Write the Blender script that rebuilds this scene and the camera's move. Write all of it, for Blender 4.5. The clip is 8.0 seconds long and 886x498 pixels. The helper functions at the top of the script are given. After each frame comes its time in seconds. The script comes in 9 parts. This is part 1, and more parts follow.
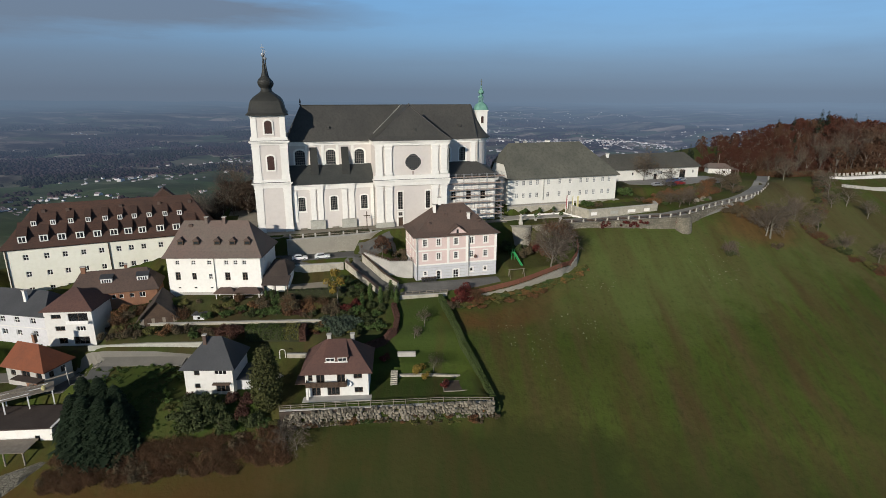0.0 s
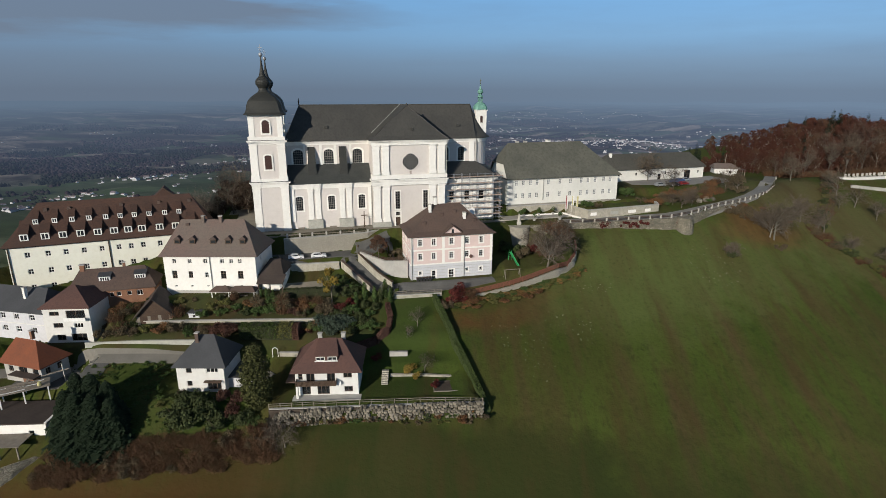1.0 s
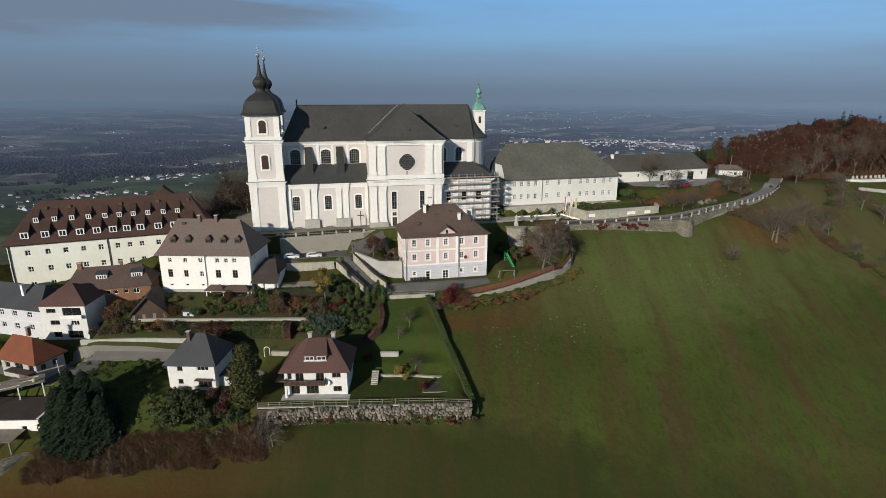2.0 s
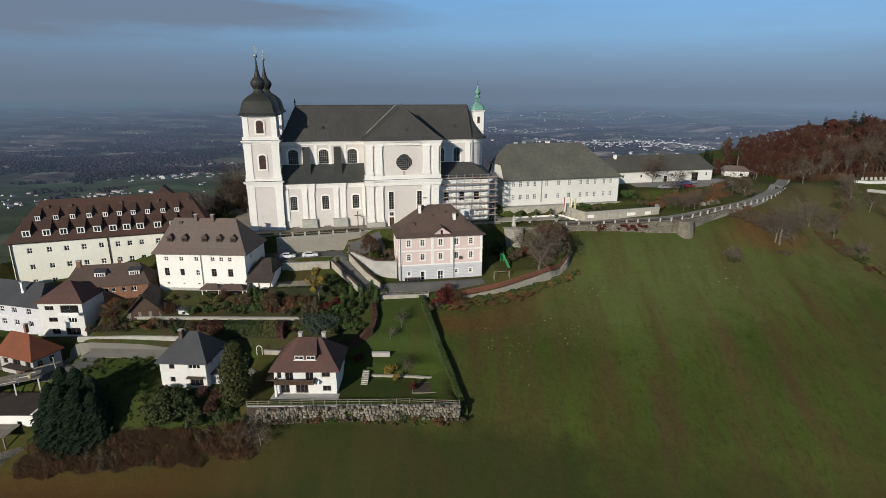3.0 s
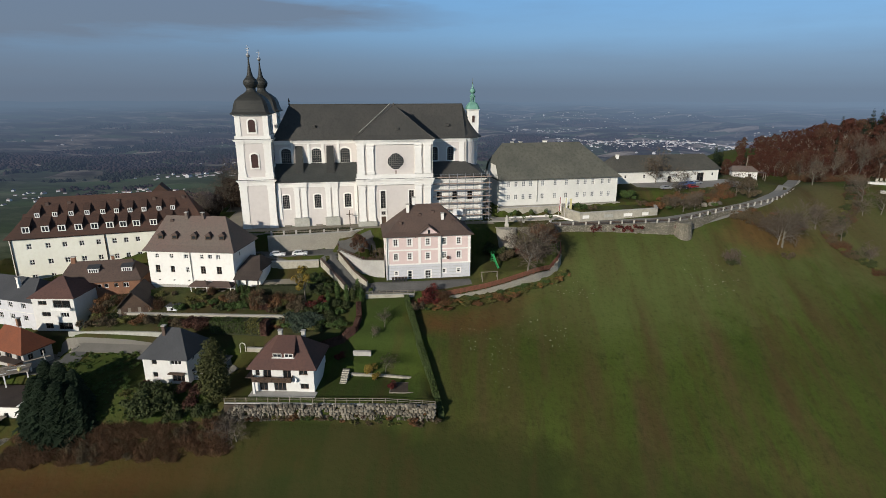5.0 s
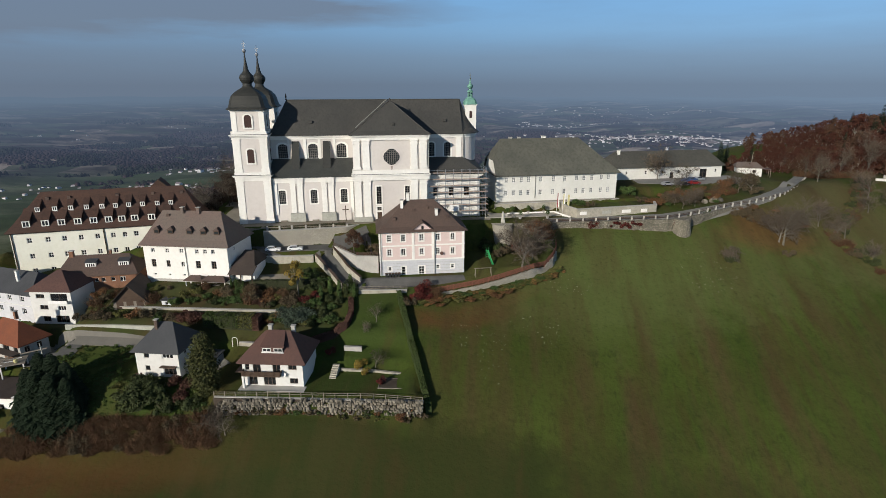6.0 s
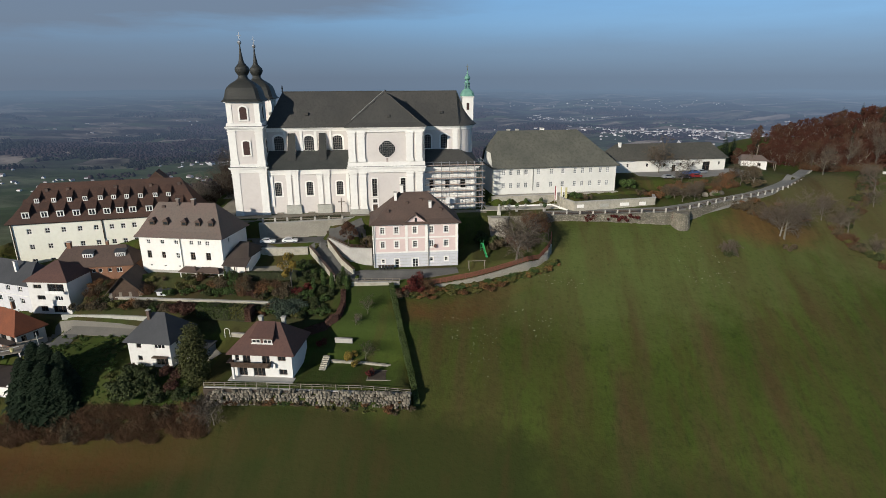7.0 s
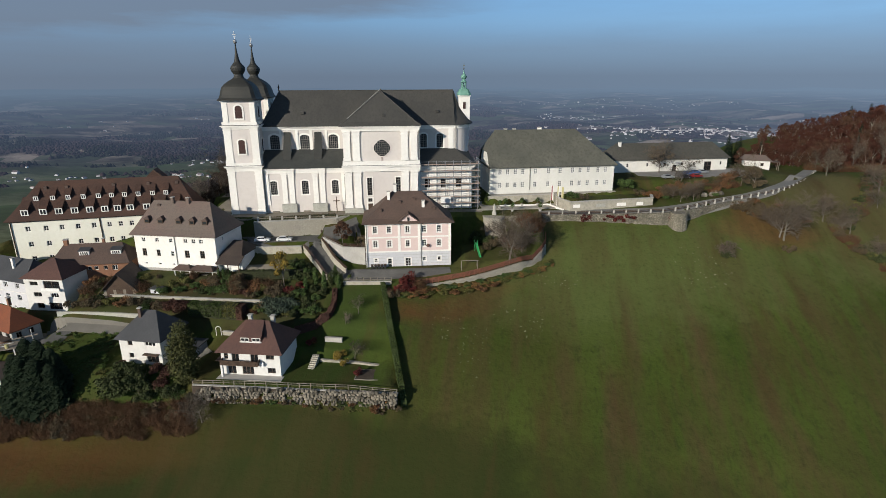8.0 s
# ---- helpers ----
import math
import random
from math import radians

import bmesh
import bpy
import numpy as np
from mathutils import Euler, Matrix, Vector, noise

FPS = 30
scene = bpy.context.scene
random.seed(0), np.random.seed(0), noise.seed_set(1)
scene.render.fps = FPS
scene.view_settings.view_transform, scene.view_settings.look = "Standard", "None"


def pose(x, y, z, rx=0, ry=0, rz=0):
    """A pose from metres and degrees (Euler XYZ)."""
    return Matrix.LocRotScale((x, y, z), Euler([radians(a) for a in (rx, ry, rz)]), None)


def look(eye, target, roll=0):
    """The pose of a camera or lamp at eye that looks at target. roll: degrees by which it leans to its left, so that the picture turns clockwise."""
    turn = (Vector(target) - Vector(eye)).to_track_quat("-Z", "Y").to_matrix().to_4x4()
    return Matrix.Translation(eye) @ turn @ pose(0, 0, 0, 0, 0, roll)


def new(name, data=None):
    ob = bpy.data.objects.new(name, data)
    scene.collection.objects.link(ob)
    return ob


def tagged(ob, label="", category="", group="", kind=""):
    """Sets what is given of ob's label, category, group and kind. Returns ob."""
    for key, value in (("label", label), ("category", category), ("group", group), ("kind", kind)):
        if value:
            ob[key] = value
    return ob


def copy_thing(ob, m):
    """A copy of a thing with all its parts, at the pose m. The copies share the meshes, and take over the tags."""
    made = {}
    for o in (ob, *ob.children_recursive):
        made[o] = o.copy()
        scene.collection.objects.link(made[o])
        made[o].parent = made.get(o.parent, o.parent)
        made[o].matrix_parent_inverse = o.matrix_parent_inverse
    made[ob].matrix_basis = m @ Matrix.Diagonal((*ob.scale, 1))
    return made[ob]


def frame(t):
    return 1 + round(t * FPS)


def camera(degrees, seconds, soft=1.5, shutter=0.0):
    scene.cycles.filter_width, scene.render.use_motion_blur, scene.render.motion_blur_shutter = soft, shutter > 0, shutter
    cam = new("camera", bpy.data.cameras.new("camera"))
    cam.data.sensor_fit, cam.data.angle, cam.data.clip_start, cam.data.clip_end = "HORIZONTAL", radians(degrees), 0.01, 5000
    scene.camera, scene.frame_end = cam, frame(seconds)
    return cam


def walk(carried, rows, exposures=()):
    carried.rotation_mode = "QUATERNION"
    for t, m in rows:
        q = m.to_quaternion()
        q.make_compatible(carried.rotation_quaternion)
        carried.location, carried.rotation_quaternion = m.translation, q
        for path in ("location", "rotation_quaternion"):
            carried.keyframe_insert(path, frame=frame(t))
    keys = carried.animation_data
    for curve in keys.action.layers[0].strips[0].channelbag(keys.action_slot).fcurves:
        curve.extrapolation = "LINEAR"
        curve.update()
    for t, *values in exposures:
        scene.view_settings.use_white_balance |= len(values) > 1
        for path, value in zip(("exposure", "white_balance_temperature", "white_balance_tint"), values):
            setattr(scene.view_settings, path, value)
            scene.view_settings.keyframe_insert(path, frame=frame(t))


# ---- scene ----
cam = camera(77.2, 8.0, soft=0.75)
PATH = [
    (0, (0.453, -1.331, 44.606), (0.552, 0.589, 44.055), 0.2),
    (0.5, (2.804, -1.308, 44.586), (2.88, 0.613, 44.035), 0.2),
    (1, (5.27, -1.281, 44.566), (5.322, 0.641, 44.014), 0.1),
    (1.5, (7.534, -1.183, 44.591), (7.566, 0.739, 44.04), 0.1),
    (3, (14.886, -0.781, 44.663), (14.849, 1.141, 44.112), 0.1),
    (3.5, (17.078, -0.512, 44.689), (17.021, 1.41, 44.138), 0.0),
    (4, (19.566, -0.271, 44.685), (19.488, 1.65, 44.134), -0.0),
    (4.5, (21.84, 0.041, 44.524), (21.743, 1.961, 43.974), -0.0),
    (6, (28.947, 1.017, 44.41), (28.789, 2.928, 43.843), -0.1),
    (6.5, (31.159, 1.422, 44.268), (30.982, 3.328, 43.69), -0.1),
    (7, (33.584, 1.853, 44.044), (33.387, 3.754, 43.454), -0.2),
    (7.5, (35.751, 2.352, 44.031), (35.538, 4.25, 43.438), -0.2),
    (8, (38.148, 2.838, 44.125), (37.915, 4.733, 43.531), -0.2),
]
walk(cam, [(t, look(eye, target, roll)) for t, eye, target, roll in PATH], [(0, 0.0), (4.5, 0.0), (6.0, 0.04), (8.0, 0.10)])

from mathutils import geometry

SUN_TO = 241.0      # degrees, counter-clockwise from +x, of the direction to the sun
SUN_UP = 19.0
rnd = random.Random(7)


# ---- world and sun ----
def build_world():
    w = bpy.data.worlds.new("sky")
    scene.world = w
    w.use_nodes = True
    nt = w.node_tree
    n, l = nt.nodes, nt.links
    n.clear()
    out = n.new("ShaderNodeOutputWorld")
    bg = n.new("ShaderNodeBackground")
    sky = n.new("ShaderNodeTexSky")
    sky.sky_type = "NISHITA"
    sky.sun_disc = False
    sky.sun_elevation = radians(SUN_UP)
    sky.sun_rotation = radians(90 - SUN_TO)
    sky.altitude = 700
    sky.air_density, sky.dust_density, sky.ozone_density = 1.0, 0.6, 1.5
    co = n.new("ShaderNodeTexCoord")
    sep = n.new("ShaderNodeSeparateXYZ")
    l.new(co.outputs["Generated"], sep.inputs[0])
    # inversion haze along the horizon, clear blue above it
    tone = n.new("ShaderNodeValToRGB")
    e = tone.color_ramp.elements
    e[0].position, e[0].color = 0.0, (0.128, 0.190, 0.283, 1)
    e[1].position, e[1].color = 0.17, (0.185, 0.425, 0.760, 1)
    for at, c in ((0.045, (0.170, 0.275, 0.418, 1)), (0.085, (0.200, 0.385, 0.620, 1))):
        e.new(at).color = c
    l.new(sep.outputs[2], tone.inputs[0])
    gain = n.new("ShaderNodeVectorMath")
    gain.operation = "SCALE"
    east = n.new("ShaderNodeMapRange")
    east.inputs[1].default_value, east.inputs[2].default_value, east.inputs[3].default_value, east.inputs[4].default_value = -0.3, 0.55, 0.93 / SKY_STRENGTH, 1.12 / SKY_STRENGTH
    l.new(sep.outputs[0], east.inputs[0])
    l.new(east.outputs[0], gain.inputs[3])
    l.new(tone.outputs[0], gain.inputs[0])
    ramp = n.new("ShaderNodeValToRGB")
    e = ramp.color_ramp.elements
    e[0].position, e[0].color = 0.16, (0.95, 0.95, 0.95, 1)
    e[1].position, e[1].color = 0.50, (0, 0, 0, 1)
    l.new(sep.outputs[2], ramp.inputs[0])
    haze = n.new("ShaderNodeMix")
    haze.data_type = "RGBA"
    l.new(gain.outputs[0], haze.inputs[7])
    l.new(ramp.outputs[0], haze.inputs[0])
    l.new(sky.outputs[0], haze.inputs[6])
    # a long grey bank of cloud, its ragged edges sloping down to the west
    def calc(op, a0, b0, clamp=False):
        q = n.new("ShaderNodeMath")
        q.operation, q.use_clamp = op, clamp
        for k, v in enumerate((a0, b0)):
            if isinstance(v, float):
                q.inputs[k].default_value = v
            else:
                l.new(v, q.inputs[k])
        return q.outputs[0]

    mp = n.new("ShaderNodeMapping")
    mp.inputs["Scale"].default_value = (2.2, 2.2, 16.0)
    mp.inputs["Location"].default_value = (2.9, 0.4, 0.1)
    nz = n.new("ShaderNodeTexNoise")
    nz.inputs["Scale"].default_value = 1.6
    nz.inputs["Detail"].default_value = 8
    nz.inputs["Roughness"].default_value = 0.6
    l.new(co.outputs["Generated"], mp.inputs[0])
    l.new(mp.outputs[0], nz.inputs[0])
    drift = calc("MULTIPLY", calc("SUBTRACT", nz.outputs[0], 0.5), 0.075)
    height = calc("ADD", sep.outputs[2], drift)
    floor_z = calc("ADD", calc("MULTIPLY", sep.outputs[0], 0.11), 0.1035)
    roof_z = calc("ADD", calc("MULTIPLY", sep.outputs[0], -0.12), 0.1225)
    low = calc("MULTIPLY", calc("SUBTRACT", height, floor_z), 24.0, True)
    top = calc("MULTIPLY", calc("SUBTRACT", roof_z, height), 38.0, True)
    end = calc("MULTIPLY", calc("SUBTRACT", 0.09, sep.outputs[0]), 8.0, True)
    bank = calc("MULTIPLY", calc("MULTIPLY", calc("MULTIPLY", low, top), end), 0.8)
    wisp = calc("MULTIPLY", calc("MULTIPLY", calc("SUBTRACT", nz.outputs[0], 0.46), 2.2, True), 0.25)
    veil = calc("MULTIPLY", calc("SUBTRACT", 0.0, sep.outputs[0]), 0.75, True)
    cover = calc("MAXIMUM", calc("MAXIMUM", bank, wisp), calc("MULTIPLY", veil, calc("ADD", nz.outputs[0], 0.35)))
    cl = n.new("ShaderNodeMix")
    cl.data_type = "RGBA"
    cl.inputs[7].default_value = CLOUD
    l.new(cover, cl.inputs[0])
    l.new(haze.outputs[2], cl.inputs[6])
    l.new(cl.outputs[2], bg.inputs[0])
    bg.inputs[1].default_value = SKY_STRENGTH
    l.new(bg.outputs[0], out.inputs[0])


CLOUD = (2.25, 2.70, 3.50, 1)
SKY_STRENGTH = 0.07
build_world()

sun_data = bpy.data.lights.new("sun", "SUN")
sun_data.energy, sun_data.angle, sun_data.color = 4.5, radians(0.6), (1.0, 0.93, 0.82)
sun = new("sun", sun_data)
a, b = radians(SUN_TO), radians(SUN_UP)
to_sun = Vector((math.cos(a) * math.cos(b), math.sin(a) * math.cos(b), math.sin(b)))
sun.matrix_world = look(to_sun * 300, (0, 0, 0))


# ---- materials ----
def surf(name, c1, c2, rough=0.8, big=0.15, fine=2.5, bump=0.15, c3=None, amount3=0.5, metal=0.0, squash=(1, 1, 1), island=0.0, obrandom=0.0, spec=0.3):
    """A procedural surface: two colours mixed at a large scale, a third at a fine one, with relief."""
    m = bpy.data.materials.new(name)
    m.use_nodes = True
    n, l = m.node_tree.nodes, m.node_tree.links
    p = n["Principled BSDF"]
    p.inputs["Roughness"].default_value = rough
    p.inputs["Metallic"].default_value = metal
    p.inputs["Specular IOR Level"].default_value = spec
    g = n.new("ShaderNodeNewGeometry")
    mp = n.new("ShaderNodeMapping")
    mp.inputs["Scale"].default_value = squash
    l.new(g.outputs["Position"], mp.inputs[0])
    na, nb = n.new("ShaderNodeTexNoise"), n.new("ShaderNodeTexNoise")
    for q, sc, d in ((na, big, 4), (nb, fine, 5)):
        q.inputs["Scale"].default_value, q.inputs["Detail"].default_value = sc, d
        q.inputs["Roughness"].default_value = 0.62
        l.new(mp.outputs[0], q.inputs[0])
    ra = n.new("ShaderNodeValToRGB")
    ra.color_ramp.elements[0].position, ra.color_ramp.elements[1].position = 0.36, 0.64
    ra.color_ramp.elements[0].color, ra.color_ramp.elements[1].color = (*c1, 1), (*c2, 1)
    l.new(na.outputs[0], ra.inputs[0])
    mix = n.new("ShaderNodeMix")
    mix.data_type = "RGBA"
    c3 = c3 or tuple(x * 0.72 for x in c1)
    mix.inputs[7].default_value = (*c3, 1)
    rb = n.new("ShaderNodeValToRGB")
    rb.color_ramp.elements[0].position, rb.color_ramp.elements[1].position = 0.45, 0.72
    rb.color_ramp.elements[1].color = (amount3, amount3, amount3, 1)
    l.new(nb.outputs[0], rb.inputs[0])
    l.new(rb.outputs[0], mix.inputs[0])
    l.new(ra.outputs[0], mix.inputs[6])
    last = mix.outputs[2]
    if island or obrandom:
        hs = n.new("ShaderNodeHueSaturation")
        mr = n.new("ShaderNodeMapRange")
        amt = island or obrandom
        mr.inputs[3].default_value, mr.inputs[4].default_value = 1 - amt, 1 + amt
        if island:
            l.new(g.outputs["Random Per Island"], mr.inputs[0])
        else:
            oi = n.new("ShaderNodeObjectInfo")
            l.new(oi.outputs["Random"], mr.inputs[0])
        l.new(mr.outputs[0], hs.inputs["Value"])
        l.new(last, hs.inputs["Color"])
        last = hs.outputs[0]
    l.new(last, p.inputs["Base Color"])
    if bump:
        bp = n.new("ShaderNodeBump")
        bp.inputs["Strength"].default_value = bump
        bp.inputs["Distance"].default_value = 0.15
        l.new(nb.outputs[0], bp.inputs["Height"])
        l.new(bp.outputs[0], p.inputs["Normal"])
    return m


def glass(name, tint=(0.09, 0.10, 0.11)):
    m = bpy.data.materials.new(name)
    m.use_nodes = True
    p = m.node_tree.nodes["Principled BSDF"]
    p.inputs["Base Color"].default_value = (*tint, 1)
    p.inputs["Roughness"].default_value = 0.05
    p.inputs["Transmission Weight"].default_value = 0.85
    p.inputs["IOR"].default_value = 1.45
    return m


def rubble(name, lights, joint, size, low=0.72, high=1.22):
    """Rubble masonry: stones of uneven size and tone with dark joints and mossy patches."""
    m = surf(name, lights[0], lights[1], 0.92, 0.35, 2.0, 0.4, joint, 0.6)
    n, l = m.node_tree.nodes, m.node_tree.links
    p = n["Principled BSDF"]
    src = p.inputs["Base Color"].links[0].from_socket
    g = n.new("ShaderNodeNewGeometry")
    cell, edge = n.new("ShaderNodeTexVoronoi"), n.new("ShaderNodeTexVoronoi")
    edge.feature = "DISTANCE_TO_EDGE"
    mp = n.new("ShaderNodeMapping")
    mp.inputs["Scale"].default_value = (1 / size, 1 / size, 1.5 / size)
    l.new(g.outputs["Position"], mp.inputs[0])
    hs = n.new("ShaderNodeHueSaturation")
    mr = n.new("ShaderNodeMapRange")
    mr.inputs[3].default_value, mr.inputs[4].default_value = low, high
    sp = n.new("ShaderNodeSeparateColor")
    for q in (cell, edge):
        q.inputs["Scale"].default_value = 1.0
        l.new(mp.outputs[0], q.inputs["Vector"])
    l.new(cell.outputs["Color"], sp.inputs[0])
    l.new(sp.outputs[0], mr.inputs[0])
    l.new(mr.outputs[0], hs.inputs["Value"])
    l.new(src, hs.inputs["Color"])
    r = n.new("ShaderNodeValToRGB")
    r.color_ramp.elements[0].position, r.color_ramp.elements[1].position = 0.02, 0.14
    l.new(edge.outputs["Distance"], r.inputs[0])
    mix = n.new("ShaderNodeMix")
    mix.data_type = "RGBA"
    mix.inputs[6].default_value = (*joint, 1)
    l.new(r.outputs[0], mix.inputs[0])
    l.new(hs.outputs[0], mix.inputs[7])
    l.new(mix.outputs[2], p.inputs["Base Color"])
    bp = n.new("ShaderNodeBump")
    bp.inputs["Strength"].default_value, bp.inputs["Distance"].default_value = 0.8, 0.2
    l.new(r.outputs[0], bp.inputs["Height"])
    l.new(bp.outputs[0], p.inputs["Normal"])
    return m


WALLSTONE = rubble("mottled_rubble_masonry", ((0.29, 0.26, 0.205), (0.20, 0.18, 0.14)), (0.13, 0.12, 0.09), 0.7)
PALEPAVE = surf("pale_beige_paving", (0.37, 0.345, 0.295), (0.31, 0.29, 0.245), 0.9, 0.2, 1.5, 0.1)
TERRACESTONE = rubble("pale_coursed_masonry", ((0.42, 0.39, 0.325), (0.37, 0.34, 0.285)), (0.33, 0.305, 0.255), 0.45, 0.92, 1.06)
WHITE = surf("white_render", (0.80, 0.78, 0.73), (0.74, 0.72, 0.67), 0.85, 0.12, 1.2, 0.05, (0.62, 0.59, 0.54), 0.35)
GREYWHITE = surf("weathered_white_render", (0.68, 0.665, 0.61), (0.62, 0.61, 0.56), 0.86, 0.12, 1.2, 0.05, (0.54, 0.52, 0.46), 0.4)
CREAM = surf("cream_render", (0.76, 0.75, 0.65), (0.71, 0.70, 0.60), 0.85, 0.1, 1.0, 0.05, (0.60, 0.58, 0.46), 0.35)
FILL = surf("rosy_grey_render", (0.62, 0.575, 0.535), (0.58, 0.535, 0.50), 0.88, 0.12, 1.2, 0.05, (0.52, 0.475, 0.435), 0.4)
PINK = surf("pink_render", (0.66, 0.525, 0.49), (0.61, 0.48, 0.445), 0.86, 0.15, 1.5, 0.05, (0.55, 0.41, 0.38), 0.4)
PALEGREY = surf("pale_grey_render", (0.57, 0.565, 0.58), (0.52, 0.52, 0.54), 0.85, 0.2, 1.5, 0.05)
PLINTH = surf("weathered_plinth", (0.33, 0.33, 0.29), (0.42, 0.41, 0.36), 0.9, 0.4, 2.0, 0.2)
SLATE = surf("dark_slate_roof", (0.050, 0.049, 0.045), (0.066, 0.063, 0.056), 0.75, 0.12, 1.6, 0.25, (0.034, 0.034, 0.031), 0.6, squash=(1, 1, 0.5))
MOSSROOF = surf("mossy_grey_roof", (0.085, 0.085, 0.070), (0.115, 0.112, 0.09), 0.85, 0.10, 1.2, 0.3, (0.055, 0.058, 0.045), 0.7)
FARMROOF = surf("dark_mossy_roof", (0.060, 0.058, 0.050), (0.080, 0.077, 0.064), 0.85, 0.10, 1.2, 0.3, (0.042, 0.042, 0.035), 0.7)
LEADROOF = surf("green_grey_lead_roof", (0.040, 0.043, 0.040), (0.055, 0.057, 0.052), 0.6, 0.3, 2.0, 0.15)
REDROOF = surf("red_brown_tile_roof", (0.112, 0.058, 0.046), (0.090, 0.050, 0.042), 0.82, 0.15, 2.2, 0.35, (0.056, 0.036, 0.032), 0.6)
LONGROOF = surf("weathered_brown_tile_roof", (0.078, 0.041, 0.029), (0.058, 0.034, 0.026), 0.85, 0.15, 1.6, 0.4, (0.036, 0.024, 0.020), 0.6, squash=(1, 1, 2.4))
BROWNROOF = surf("brown_tile_roof", (0.105, 0.070, 0.055), (0.080, 0.056, 0.046), 0.82, 0.15, 2.2, 0.35, (0.055, 0.042, 0.037), 0.6)
FADEDROOF = surf("faded_brown_roof", (0.142, 0.116, 0.097), (0.152, 0.106, 0.090), 0.85, 0.10, 1.8, 0.3, (0.095, 0.080, 0.070), 0.6)
DARKROOF_TILES = surf("dark_brown_tiles", (0.060, 0.045, 0.038), (0.075, 0.056, 0.046), 0.85, 0.3, 2.5, 0.2)
ORANGEROOF = surf("orange_tile_roof", (0.205, 0.066, 0.030), (0.165, 0.056, 0.029), 0.8, 0.25, 2.5, 0.35, (0.105, 0.045, 0.028), 0.5)
GREYROOF = surf("grey_tile_roof", (0.060, 0.062, 0.066), (0.048, 0.050, 0.054), 0.7, 0.2, 2.2, 0.3)
ZINC = surf("old_zinc_flashing", (0.36, 0.36, 0.33), (0.26, 0.26, 0.24), 0.55, 0.5, 3.0, 0.05, metal=0.4)
COPPER = surf("green_copper", (0.16, 0.33, 0.26), (0.11, 0.25, 0.20), 0.6, 0.6, 3.0, 0.1)
GOLD = surf("gilded_metal", (0.80, 0.56, 0.18), (0.70, 0.46, 0.14), 0.3, 1.0, 4.0, 0.0, metal=1.0)
STONE = surf("limestone_masonry", (0.40, 0.37, 0.30), (0.32, 0.30, 0.25), 0.9, 0.3, 1.1, 0.5, (0.20, 0.19, 0.15), 0.7)
DOMESLATE = surf("dark_dome_slate", (0.026, 0.027, 0.025), (0.036, 0.036, 0.031), 0.6, 0.3, 2.0, 0.2)
FLASHING = surf("dark_lead_flashing", (0.055, 0.052, 0.048), (0.075, 0.07, 0.065), 0.6, 1.0, 4.0, 0.0)
GRAVEL = surf("dusty_gravel", (0.22, 0.195, 0.155), (0.17, 0.155, 0.12), 0.95, 0.2, 1.5, 0.1)
HOUSEWHITE = surf("off_white_render", (0.66, 0.65, 0.615), (0.60, 0.59, 0.56), 0.85, 0.12, 1.2, 0.05, (0.50, 0.48, 0.44), 0.4)
ROUGHSTONE = surf("rough_stone", (0.21, 0.185, 0.145), (0.14, 0.125, 0.10), 0.92, 0.35, 2.2, 0.5, (0.085, 0.078, 0.056), 0.75, obrandom=0.5)
CONCRETE = surf("concrete", (0.42, 0.40, 0.37), (0.35, 0.34, 0.31), 0.88, 0.3, 2.5, 0.15)
PAVING = surf("pale_paving", (0.25, 0.24, 0.22), (0.20, 0.19, 0.175), 0.9, 0.15, 1.5, 0.1)
ROADGREY = surf("worn_grey_road", (0.200, 0.186, 0.158), (0.165, 0.155, 0.132), 0.9, 0.2, 3.0, 0.1)
ASPHALT = surf("asphalt", (0.088, 0.086, 0.080), (0.118, 0.114, 0.106), 0.9, 0.2, 3.0, 0.1)
DARKWOOD = surf("dark_brown_wood", (0.060, 0.038, 0.026), (0.085, 0.055, 0.036), 0.75, 0.8, 6.0, 0.2)
GREYWOOD = surf("weathered_timber", (0.24, 0.21, 0.17), (0.18, 0.155, 0.125), 0.85, 0.8, 6.0, 0.2)
DECKBOARD = surf("pinkish_scaffold_boards", (0.34, 0.255, 0.205), (0.27, 0.205, 0.165), 0.85, 0.8, 6.0, 0.1)
STEEL = surf("galvanised_steel", (0.42, 0.43, 0.44), (0.34, 0.35, 0.36), 0.45, 1.0, 6.0, 0.0, metal=0.7)
WINFRAME = surf("white_window_frame", (0.78, 0.77, 0.74), (0.70, 0.69, 0.66), 0.6, 1.0, 4.0, 0.0)
DARKFRAME = surf("dark_window_frame", (0.10, 0.07, 0.05), (0.13, 0.09, 0.07), 0.6, 1.0, 4.0, 0.0)
SHUTTER = surf("red_brown_louvre", (0.060, 0.030, 0.025), (0.048, 0.026, 0.022), 0.7, 1.0, 5.0, 0.1)
BRICK = surf("orange_brick", (0.24, 0.120, 0.070), (0.19, 0.098, 0.062), 0.9, 0.5, 3.0, 0.2)
PANE = glass("window_glass")
# opaque pale panes: the sky's reflection put into the base colour
PALEPANE = surf("drawn_white_blinds", (0.17, 0.18, 0.18), (0.25, 0.25, 0.24), 0.25, 0.6, 2.0, 0.0, (0.11, 0.12, 0.125), 0.6, obrandom=0.45, spec=0.5)
DARK = surf("dark_interior", (0.020, 0.020, 0.022), (0.030, 0.030, 0.030), 0.9, 1.0, 3.0, 0.0)


